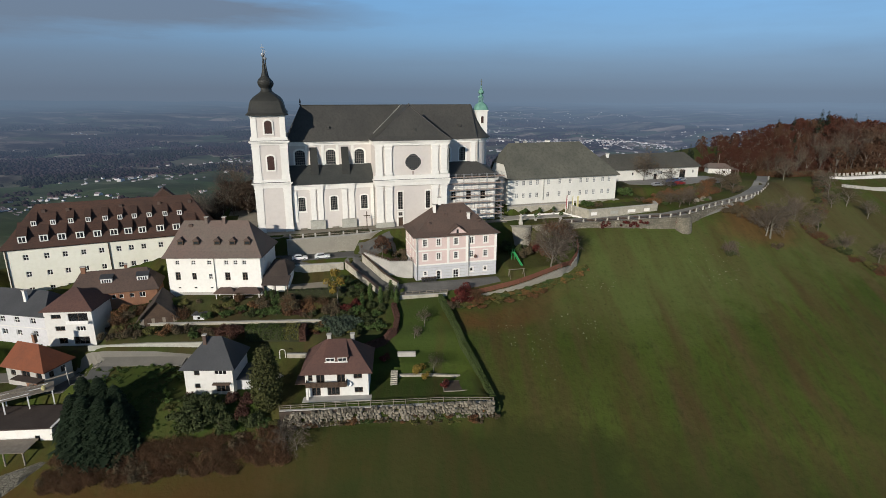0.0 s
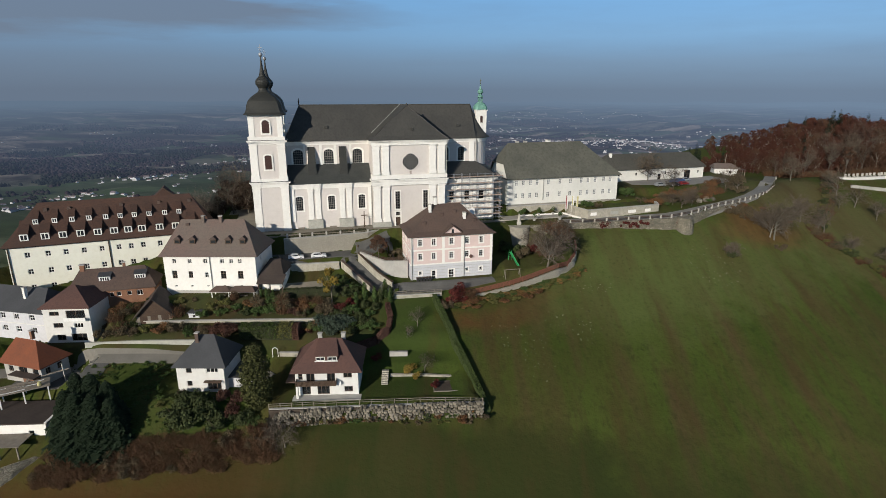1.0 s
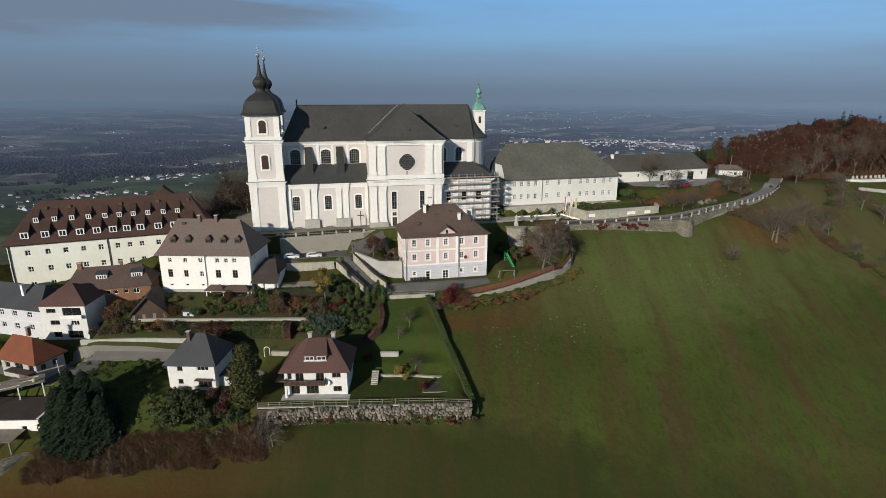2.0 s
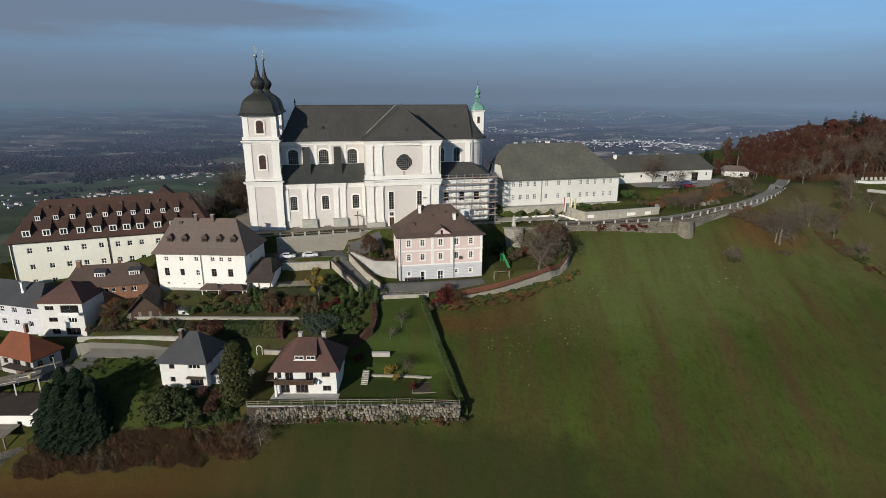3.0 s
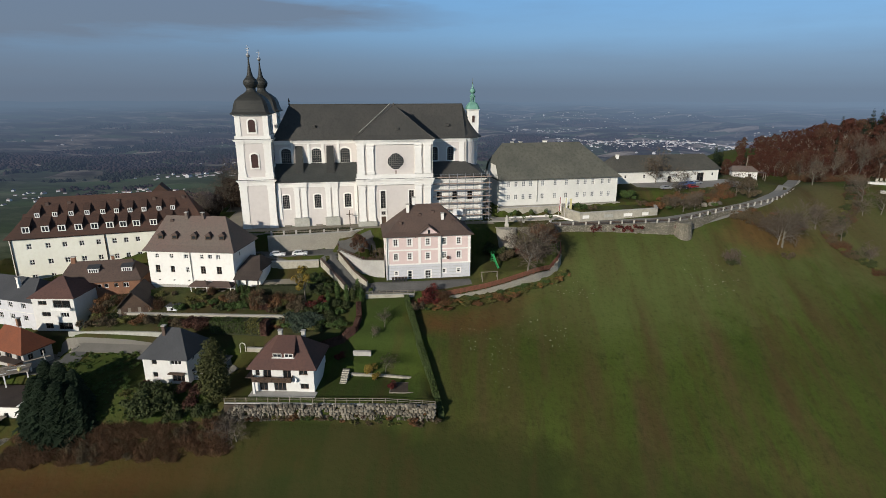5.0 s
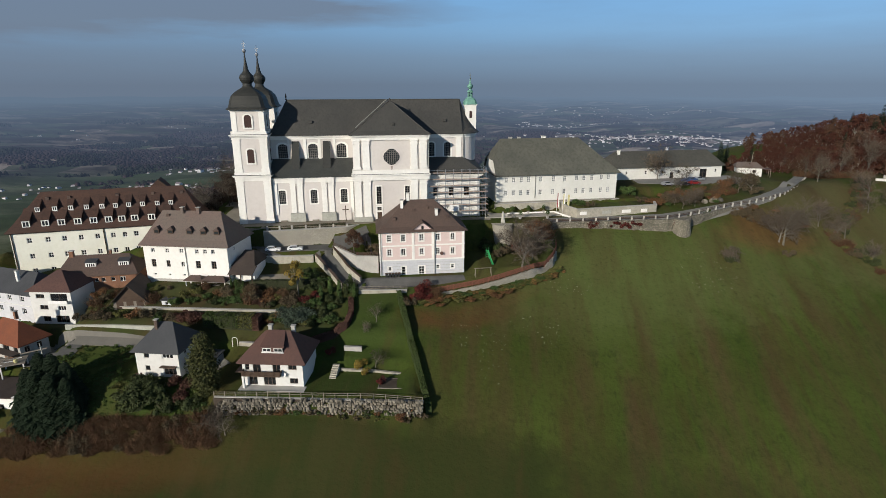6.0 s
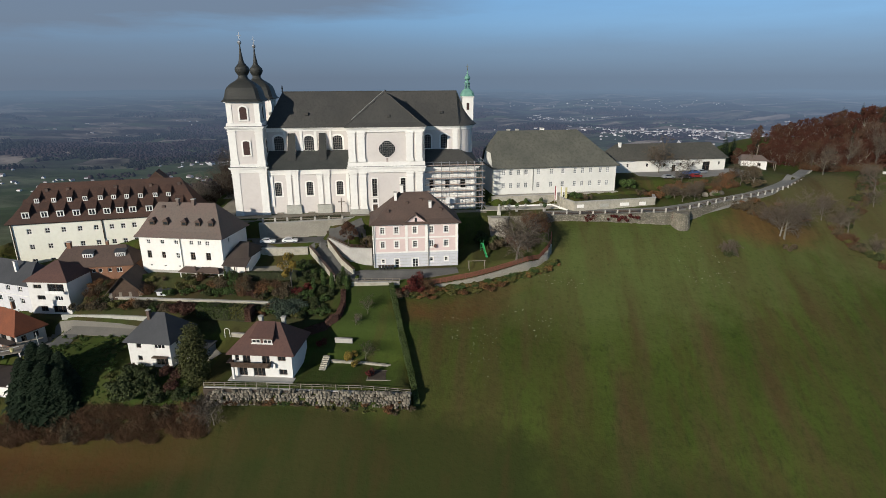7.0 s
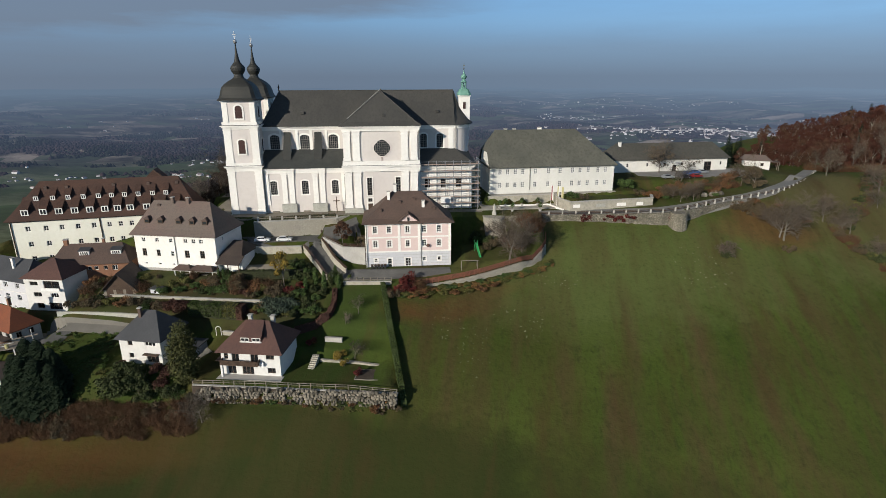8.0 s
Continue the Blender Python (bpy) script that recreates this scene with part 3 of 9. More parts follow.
def ground_material(distant=False):
    m = bpy.data.materials.new("hazy_distance" if distant else "hill_and_plain")
    m.use_nodes = True
    n, l = m.node_tree.nodes, m.node_tree.links
    p = n["Principled BSDF"]
    p.inputs["Roughness"].default_value = 0.95
    p.inputs["Specular IOR Level"].default_value = 0.1
    g = n.new("ShaderNodeNewGeometry")

    def tex(scale, detail=4, stretch=(1, 1, 1), rough=0.6, at=(0, 0, 0), turn=0.0):
        mp = n.new("ShaderNodeMapping")
        mp.inputs["Scale"].default_value = stretch
        mp.inputs["Location"].default_value = at
        mp.inputs["Rotation"].default_value = (0, 0, radians(turn))
        l.new(g.outputs["Position"], mp.inputs[0])
        q = n.new("ShaderNodeTexNoise")
        q.inputs["Scale"].default_value, q.inputs["Detail"].default_value, q.inputs["Roughness"].default_value = scale, detail, rough
        l.new(mp.outputs[0], q.inputs[0])
        return q.outputs[0]

    def ramp(src, *stops):
        r = n.new("ShaderNodeValToRGB")
        el = r.color_ramp.elements
        while len(el) < len(stops):
            el.new(0.5)
        for e, (at, c) in zip(el, stops):
            e.position, e.color = at, (*c, 1)
        l.new(src, r.inputs[0])
        return r.outputs[0]

    def mix(fac, c0, c1):
        q = n.new("ShaderNodeMix")
        q.data_type = "RGBA"
        for k, c in ((6, c0), (7, c1)):
            if isinstance(c, tuple):
                q.inputs[k].default_value = (*c, 1)
            else:
                l.new(c, q.inputs[k])
        if isinstance(fac, float):
            q.inputs[0].default_value = fac
        else:
            l.new(fac, q.inputs[0])
        return q.outputs[2]

    def blob(cx, cy, rx, ry, turn=0.0, soft=0.55):
        mp = n.new("ShaderNodeMapping")
        mp.vector_type = "TEXTURE"
        mp.inputs["Location"].default_value = (cx, cy, 0)
        mp.inputs["Rotation"].default_value = (0, 0, radians(turn))
        mp.inputs["Scale"].default_value = (rx, ry, 1e6)
        l.new(g.outputs["Position"], mp.inputs[0])
        ln = n.new("ShaderNodeVectorMath")
        ln.operation = "LENGTH"
        l.new(mp.outputs[0], ln.inputs[0])
        wob = n.new("ShaderNodeMath")
        wob.operation = "MULTIPLY_ADD"
        wob.inputs[1].default_value = 1.1
        l.new(ragged, wob.inputs[0])
        l.new(ln.outputs["Value"], wob.inputs[2])
        mr = n.new("ShaderNodeMapRange")
        mr.inputs[1].default_value, mr.inputs[2].default_value, mr.inputs[3].default_value, mr.inputs[4].default_value = 1.0, 1.0 + soft, 1.0, 0.0
        l.new(wob.outputs[0], mr.inputs[0])
        return mr.outputs[0]

    def dim(v, k):
        q = n.new("ShaderNodeMath")
        q.operation = "MULTIPLY"
        q.inputs[1].default_value = k
        l.new(v, q.inputs[0])
        return q.outputs[0]

    # meadow grass: broad tone, mown streaks down the slope, dry autumn patches, tufts
    ragged = tex(0.16, 5, rough=0.7)
    grass = ramp(tex(0.03, 5), (0.36, (0.039, 0.059, 0.010)), (0.64, (0.059, 0.079, 0.015)))
    streak = ramp(tex(0.055, 6, (2.6, 0.16, 1), at=(3, 1, 0), turn=6), (0.47, (0, 0, 0)), (0.66, (0.8, 0.8, 0.8)))
    grass = mix(streak, grass, (0.078, 0.054, 0.024))
    fleck = ramp(tex(0.42, 6, (1.6, 0.7, 1), rough=0.72), (0.50, (0, 0, 0)), (0.70, (0.7, 0.7, 0.7)))
    grass = mix(fleck, grass, (0.026, 0.036, 0.010))
    tip = ramp(tex(2.2, 4, rough=0.75), (0.56, (0, 0, 0)), (0.76, (0.5, 0.5, 0.5)))
    grass = mix(tip, grass, (0.088, 0.100, 0.028))
    for at in ((24, 129, 17, 4.5, 22), (36, 138, 10, 3.0, 30), (118, 178, 18, 9, 10), (118, 186, 14, 4, 28), (12, 127, 7, 4, 0)):
        grass = mix(dim(blob(*at), 0.62), grass, (0.098, 0.045, 0.018))
    # leaf litter and dug soil in the terraced gardens
    for at in ((-40, 123, 64, 7, 0), (-30, 131, 48, 8, 1), (-15, 123, 10, 5, 0), (-80, 128, 14, 8, 0)):
        grass = mix(dim(blob(*at), 0.7), grass, (0.034, 0.036, 0.017))
    # near slope: duller grass, with vignette and shade put into its colour
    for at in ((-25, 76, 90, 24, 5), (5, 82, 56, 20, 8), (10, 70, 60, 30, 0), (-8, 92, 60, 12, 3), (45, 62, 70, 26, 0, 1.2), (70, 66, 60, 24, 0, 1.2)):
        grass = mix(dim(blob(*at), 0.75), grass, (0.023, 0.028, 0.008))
    # lawns, gully grass and other patches of grass tone
    for at in ((-54, 104, 30, 16, 0), (-10, 106, 40, 8, 0), (0, 120, 14, 20, 0)):
        grass = mix(dim(blob(*at), 0.65), grass, (0.034, 0.056, 0.012))
    for at in ((152, 192, 44, 40, 0), (140, 204, 30, 14, 30)):
        grass = mix(dim(blob(*at), 0.65), grass, (0.098, 0.088, 0.038))
    for at in ((-56, 89, 54, 8, 4), (-84, 86, 40, 9, -4), (-60, 86, 40, 5, 3)):
        grass = mix(dim(blob(*at), 0.5), grass, (0.068, 0.031, 0.011))
    for at in ((84, 160, 80, 24, 12), (66, 146, 44, 22, 15)):
        grass = mix(dim(blob(*at), 0.55), grass, (0.092, 0.112, 0.034))
    for at in ((27, 112, 14, 44, -8), (50, 100, 10, 60, 4)):
        grass = mix(dim(blob(*at), 0.25), grass, (0.062, 0.044, 0.016))
    grass = mix(dim(blob(118, 178, 20, 9, 10), 0.5), grass, (0.125, 0.055, 0.024))
    faint = ramp(tex(0.05, 6, (2.2, 0.14, 1), at=(7, 2, 0), turn=10), (0.48, (0, 0, 0)), (0.66, (0.45, 0.45, 0.45)))
    grass = mix(faint, grass, (0.070, 0.046, 0.021))
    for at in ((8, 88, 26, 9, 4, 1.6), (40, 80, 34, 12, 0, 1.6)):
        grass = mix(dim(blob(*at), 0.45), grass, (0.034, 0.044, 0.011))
    ruts = ramp(tex(0.075, 6, (2.4, 0.13, 1), at=(1, 5, 0), turn=4, rough=0.62), (0.50, (0, 0, 0)), (0.66, (0.42, 0.42, 0.42)))
    grass = mix(ruts, grass, (0.058, 0.034, 0.015))
    clump = ramp(tex(0.9, 4, rough=0.7, at=(4, 9, 0)), (0.55, (0, 0, 0)), (0.72, (0.5, 0.5, 0.5)))
    grass = mix(clump, grass, (0.024, 0.036, 0.009))
    grass = mix(dim(blob(102, 199, 20, 8, 28), 0.6), grass, (0.080, 0.098, 0.032))
    white = ramp(tex(1.35, 2, rough=0.5), (0.66, (0, 0, 0)), (0.72, (0.75, 0.75, 0.75)))
    for at in ((42, 129.3, 8, 7, 20), (31, 118, 5, 9, 0), (51, 144.5, 8, 5, 10), (92, 156.4, 11, 9, 30), (25, 124, 5, 6, 0)):
        q = n.new("ShaderNodeMath")
        q.operation = "MULTIPLY"
        l.new(white, q.inputs[0])
        l.new(blob(*at), q.inputs[1])
        grass = mix(q.outputs[0], grass, (0.28, 0.28, 0.19))
    # the plain: fields, woods and villages in strips
    vor = n.new("ShaderNodeTexVoronoi")
    mp = n.new("ShaderNodeMapping")
    mp.inputs["Scale"].default_value = (0.0075, 0.0100, 0.0)
    l.new(g.outputs["Position"], mp.inputs[0])
    l.new(mp.outputs[0], vor.inputs["Vector"])
    vor.inputs["Scale"].default_value = 1.0
    sepc = n.new("ShaderNodeSeparateColor")
    l.new(vor.outputs["Color"], sepc.inputs[0])
    field = ramp(sepc.outputs[0], (0.0, (0.06, 0.085, 0.045)), (0.40, (0.085, 0.11, 0.055)), (0.58, (0.15, 0.13, 0.105)), (0.82, (0.36, 0.30, 0.25)), (1.0, (0.07, 0.095, 0.05)))
    wood = ramp(tex(0.0060, 7, (0.6, 1.15, 0), rough=0.68), (0.43, (0, 0, 0)), (0.56, (1, 1, 1)))
    fine = ramp(tex(0.05, 4, (1, 1, 0), rough=0.7), (0.35, (0.014, 0.012, 0.012)), (0.70, (0.052, 0.039, 0.034)))
    plain = mix(wood, field, fine)
    forest = ramp(tex(0.0021, 6, (0.75, 1.2, 0), rough=0.62, at=(2.2, 0.4, 0)), (0.47, (0, 0, 0)), (0.58, (0.5, 0.5, 0.5)))
    plain = mix(forest, plain, fine)
    dist = n.new("ShaderNodeVectorMath")
    dist.operation = "DISTANCE"
    dist.inputs[1].default_value = (0, 130, 0)
    l.new(g.outputs["Position"], dist.inputs[0])
    valley = n.new("ShaderNodeMapRange")
    valley.inputs[1].default_value, valley.inputs[2].default_value, valley.inputs[3].default_value, valley.inputs[4].default_value = 1500, 1750, 0.7, 0.0
    l.new(dist.outputs["Value"], valley.inputs[0])
    plain = mix(valley.outputs[0], plain, mix(dim(wood, 0.35), (0.062, 0.095, 0.034), (0.030, 0.030, 0.020)))
    near = n.new("ShaderNodeMapRange")
    near.inputs[1].default_value, near.inputs[2].default_value = 330, 700
    l.new(dist.outputs["Value"], near.inputs[0])
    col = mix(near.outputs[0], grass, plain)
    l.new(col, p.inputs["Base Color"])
    bp = n.new("ShaderNodeBump")
    bp.inputs["Strength"].default_value, bp.inputs["Distance"].default_value = 0.4, 0.4
    l.new(tex(0.8, 5, rough=0.65), bp.inputs["Height"])
    l.new(bp.outputs[0], p.inputs["Normal"])
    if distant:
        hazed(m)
    return m


FARLEAF = surf("far_bare_woods", (0.044, 0.032, 0.034), (0.030, 0.025, 0.028), 0.95, 0.004, 0.03, 0.0, island=0.16, spec=0.05)
FARFIR = surf("far_conifers", (0.016, 0.021, 0.018), (0.022, 0.026, 0.020), 0.95, 0.004, 0.03, 0.0, island=0.16, spec=0.05)
# strength curve and colours of the haze glow mixed into the far materials
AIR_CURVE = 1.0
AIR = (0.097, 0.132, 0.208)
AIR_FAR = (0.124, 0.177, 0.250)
FAR_PLAIN = build_ground()


# ---- windows, walls and roofs shared by the houses ----
def window_meshes(w, h, bars, rows, frame_mat, pane, cache={}):
    key = (round(w, 2), round(h, 2), bars, rows, frame_mat.name, pane.name)
    if key not in cache:
        s, f = Shape(), min(0.12, w * 0.1)
        xs = [(-w / 2 + w * i / bars + (0.05 if i else f), -w / 2 + w * (i + 1) / bars - (0.05 if i + 1 < bars else f)) for i in range(bars)]
        zs = [(h * k / rows + (0.045 if k else f), h * (k + 1) / rows - (0.045 if k + 1 < rows else f)) for k in range(rows)]
        s.slab((-w / 2, 0, 0), (1, 0, 0), (0, -1, 0), w, 0, h, 0.08, [(a0 + w / 2, a1 + w / 2, b0, b1) for a0, a1 in xs for b0, b1 in zs])
        g = Shape().box(-w / 2 + f, 0.03, f, w / 2 - f, 0.05, h - f)
        cache[key] = (s.mesh("window", frame_mat), g.mesh("pane", pane))
    return cache[key]


def set_window(parent, m, w, h, bars=2, rows=2, frame_mat=None, name="window", label="", pane=None):
    """A window whose outer face looks along -y of m, its sill's middle at m's origin."""
    fr, gl = window_meshes(w, h, bars, rows, frame_mat or WINFRAME, pane or PANE)
    win = part(name, fr, None, parent, label, m)
    part("pane", gl, None, win)
    return win


SIDES = {"front": (0, -1), "right": (1, 0), "back": (0, 1), "left": (-1, 0)}


def side_frame(side, W, D):
    """Start, way along and outward normal of a wall, seen from outside from left to right."""
    if side == "front":
        return Vector((0, 0, 0)), Vector((1, 0, 0)), Vector((0, -1, 0)), W, 0
    if side == "right":
        return Vector((W, 0, 0)), Vector((0, 1, 0)), Vector((1, 0, 0)), D, 90
    if side == "back":
        return Vector((W, D, 0)), Vector((-1, 0, 0)), Vector((0, 1, 0)), W, 180
    return Vector((0, D, 0)), Vector((0, -1, 0)), Vector((-1, 0, 0)), D, -90


def walls(house, W, D, z1, mat, windows, thick=0.45, z0=-1.5, surround=None, gables=None):
    """Four walls with real openings; windows: side -> rows of (s, sill, w, h, bars, rows)."""
    for side in SIDES:
        org, du, out, length, deg = side_frame(side, W, D)
        rows = windows.get(side, ())
        holes = [(r[0] - r[2] / 2, r[0] + r[2] / 2, r[1], r[1] + r[3]) for r in rows]
        s = Shape()
        if side in ("front", "back"):
            s.slab(org, du, out, length, z0, z1, thick, holes)
        else:
            holes = [(max(thick, h[0]) - thick, h[1] - thick, h[2], h[3]) for h in holes]
            s.slab(org + du * thick, du, out, length - 2 * thick, z0, z1, thick, holes)
        part("wall", s, mat, house)
        for r in rows:
            c = org + du * r[0] - out * 0.16
            m = pose(c.x, c.y, r[1], 0, 0, deg)
            door = len(r) > 6 and r[6] == "door"
            win = set_window(house, m, r[2], r[3], r[4], r[5], DARKFRAME if len(r) > 6 and r[6] == "dark" else WINFRAME, "door" if door else "window", pane=PALEPANE if len(r) > 6 and r[6] == "pale" else None)
            if surround:
                w2, k = r[2] / 2, 0.28
                q = Shape().slab((-w2 - k, -0.21, 0), (1, 0, 0), (0, -1, 0), 2 * w2 + 2 * k, -k, r[3] + k, 0.055, [(k, k + 2 * w2, 0, r[3])])
                part("surround", q, surround, win)


def hip_roof(W, D, z1, zr, r0, r1, over=0.6, kick=0.0, rv=None, lip=0.22):
    """A hipped roof (or gabled, where r0 and r1 reach the ends) over 0..W and 0..D, its ridge at zr from r0 to r1."""
    rv = D / 2 if rv is None else rv
    s = Shape()
    e = [(-over, -over), (W + over, -over), (W + over, D + over), (-over, D + over)]
    zb = z1 - 0.12
    s.prism(e, zb - lip, zb)
    low = [(x, y, zb) for x, y in e]
    ra, rb = (r0, rv, zr), (r1, rv, zr)
    if kick:
        f, dz = 0.20, (zr - zb) * 0.20 * (1 - kick)
        to = [ra, rb, rb, ra]
        mid = [(p[0] + (q[0] - p[0]) * f, p[1] + (q[1] - p[1]) * f, zb + dz) for p, q in zip(low, to)]
        for i in range(4):
            j = (i + 1) % 4
            s.face(low[i], low[j], mid[j], mid[i])
        low = mid
    s.face(low[0], low[1], rb, ra)
    s.face(low[2], low[3], ra, rb)
    s.face(low[1], low[2], rb)
    s.face(low[3], low[0], ra)
    return s


def chimney(house, x, y, z0, z1, w=0.7, mat=None, d=None):
    d = d or w
    c = part("chimney", Shape().box(x - w / 2, y - d / 2, z0, x + w / 2, y + d / 2, z1), mat or WHITE, house)
    part("cap", Shape().box(x - w / 2 - 0.12, y - d / 2 - 0.12, z1 + 0.003, x + w / 2 + 0.12, y + d / 2 + 0.12, z1 + 0.16), CONCRETE, c)


def dormer(house, x, y, z, w, h, depth, wall_mat, roof_mat, pitch=0.35, shed=False, bars=2, rows=2, sash=None):
    """A dormer with its front at (x, y), its sill at z; it runs back into the roof."""
    s = Shape().box(x - w / 2, y + 0.1, z - 0.6, x + w / 2, y + depth, z + h)
    d = part("dormer", s, wall_mat, house)
    o = 0.22
    r = Shape()
    if shed:
        t0, t1 = z + h, z + h + depth * pitch
        pts = [(x - w / 2 - o, y - o), (x + w / 2 + o, y - o), (x + w / 2 + o, y + depth + 1.2), (x - w / 2 - o, y + depth + 1.2)]
        lo = [(*pts[0], t0), (*pts[1], t0), (*pts[2], t1), (*pts[3], t1)]
        up = [(p[0], p[1], p[2] + 0.14) for p in lo]
        r.face(*up)
        r.face(*reversed(lo))
        for i in range(4):
            j = (i + 1) % 4
            r.face(lo[i], lo[j], up[j], up[i])
        for sx in (-1, 1):
            c = Shape()
            xx = x + sx * w / 2
            a0, b0, c0 = (xx, y + 0.1, z + h), (xx, y + depth + 1.0, t1 - 0.06), (xx, y + depth, z + h)
            c.face(a0, b0, c0)
            c.face(*[(p[0] - sx * 0.08, p[1], p[2]) for p in (c0, b0, a0)])
            part("cheek", c, wall_mat, d)
    else:
        top, hip = z + h + w * pitch, w * 0.45
        a0, a1 = (x - w / 2 - o, y - o, z + h), (x + w / 2 + o, y - o, z + h)
        b0, b1 = (x - w / 2 - o, y + depth + 0.6, z + h), (x + w / 2 + o, y + depth + 0.6, z + h)
        ra, rb = (x, y - o + hip, top), (x, y + depth + 1.4, top)
        r.face(a0, a1, ra)
        r.face(a1, b1, rb, ra)
        r.face(b0, a0, ra, rb)
        r.face(a1, a0, b0, b1)
        r.face(b1, b0, rb)
    part("dormer_roof", r, roof_mat, d)
    fr = min(0.12, w * 0.1)
    q = Shape()
    ww, hh = w * 0.8, h * 0.8
    at = pose(x, y, z)
    q.box(-w / 2 + 0.02, -0.02, -0.08, w / 2 - 0.02, 0.09, h - 0.05)
    k = 0.09
    for i in range(bars):
        for j in range(rows):
            x0 = -ww / 2 + ww * i / bars
            a0 = h * 0.06 + hh * j / rows
            part("pane", Shape().box(x0 + k, -0.028, a0 + k, x0 + ww / bars - k, -0.021, a0 + hh / rows - k), PANE_DARK, d, m=at)
    part("window", q, sash or WINFRAME, d, m=at)
    return d


PANE_DARK = surf("dark_reflecting_glass", (0.016, 0.019, 0.022), (0.026, 0.030, 0.034), 0.12, 0.5, 1.0, 0.0, spec=0.6)


# ---- church ----
def arch_pts(w, h, rise, n=10):
    """The outline of an opening with a curved head, counter-clockwise from its lower left corner."""
    pts = [(-w / 2, 0.0), (w / 2, 0.0)]
    for i in range(n + 1):
        t = math.pi * i / n
        pts.append((w / 2 * math.cos(t), h - rise + rise * math.sin(t)))
    return pts


def arched_window(parent, x, y, z, w, h, rise, bars, rows, deg=0, frame_mat=None, border=0.42, border_mat=None, louvre=False):
    """An arched window with a raised white surround, its face looking along -y turned by deg."""
    m = pose(x, y, z, 0, 0, deg)
    inner, outer = arch_pts(w, h, rise), arch_pts(w + 2 * border, h + 2 * border, rise + border * 0.6)
    outer = [(p, q - border) for p, q in outer]
    s = Shape()
    k = len(inner)
    for i in range(k):
        j = (i + 1) % k
        a0, a1, b0, b1 = inner[i], inner[j], outer[i], outer[j]
        s.face((b0[0], -0.16, b0[1]), (b1[0], -0.16, b1[1]), (a1[0], -0.16, a1[1]), (a0[0], -0.16, a0[1]))
        s.face((b1[0], -0.16, b1[1]), (b0[0], -0.16, b0[1]), (b0[0], 0.02, b0[1]), (b1[0], 0.02, b1[1]))
        s.face((a0[0], -0.16, a0[1]), (a1[0], -0.16, a1[1]), (a1[0], 0.30, a1[1]), (a0[0], 0.30, a0[1]))
    win = part("window", s, border_mat or WHITE, parent, m=m)
    if louvre:
        g = Shape()
        g.face(*[(p, -0.05, q) for p, q in inner])
        part("louvre", g, SHUTTER, win)
        sl = Shape()
        for i in range(int(h / 0.35)):
            sl.box(-w / 2 + 0.05, -0.12, 0.1 + i * 0.35, w / 2 - 0.05, -0.055, 0.22 + i * 0.35) if 0.3 + i * 0.35 < h - rise * 0.6 else None
        part("slat", sl, SHUTTER, win)
        return win
    g = Shape()
    g.face(*[(p, 0.20, q) for p, q in inner])
    part("pane", g, PANE_DARK, win)
    b = Shape()
    for i in range(1, bars):
        xx = -w / 2 + w * i / bars
        top = h - rise + rise * math.sqrt(max(0.0, 1 - (2 * xx / w) ** 2))
        b.box(xx - 0.05, 0.12, 0, xx + 0.05, 0.19, top)
    for j in range(1, rows):
        zz = h * j / rows
        hw = w / 2 if zz < h - rise else w / 2 * math.sqrt(max(0.0, 1 - ((zz - h + rise) / rise) ** 2))
        b.box(-hw, 0.10, zz - 0.045, hw, 0.18, zz + 0.045)
    part("lattice", b, frame_mat or LEADGREY, win)
    return win


LEADGREY = surf("lead_grey_bars", (0.16, 0.15, 0.14), (0.20, 0.19, 0.17), 0.6, 1.0, 5.0, 0.0)


def cornice(parent, x0, x1, y0, y1, z, steps):
    """Stacked ledges round a block: steps of (projection, height) from below."""
    for o, h in steps:
        part("cornice", Shape().box(x0 - o, y0 - o, z, x1 + o, y1 + o, z + h), WHITE, parent)
        z += h


G0 = 4.4


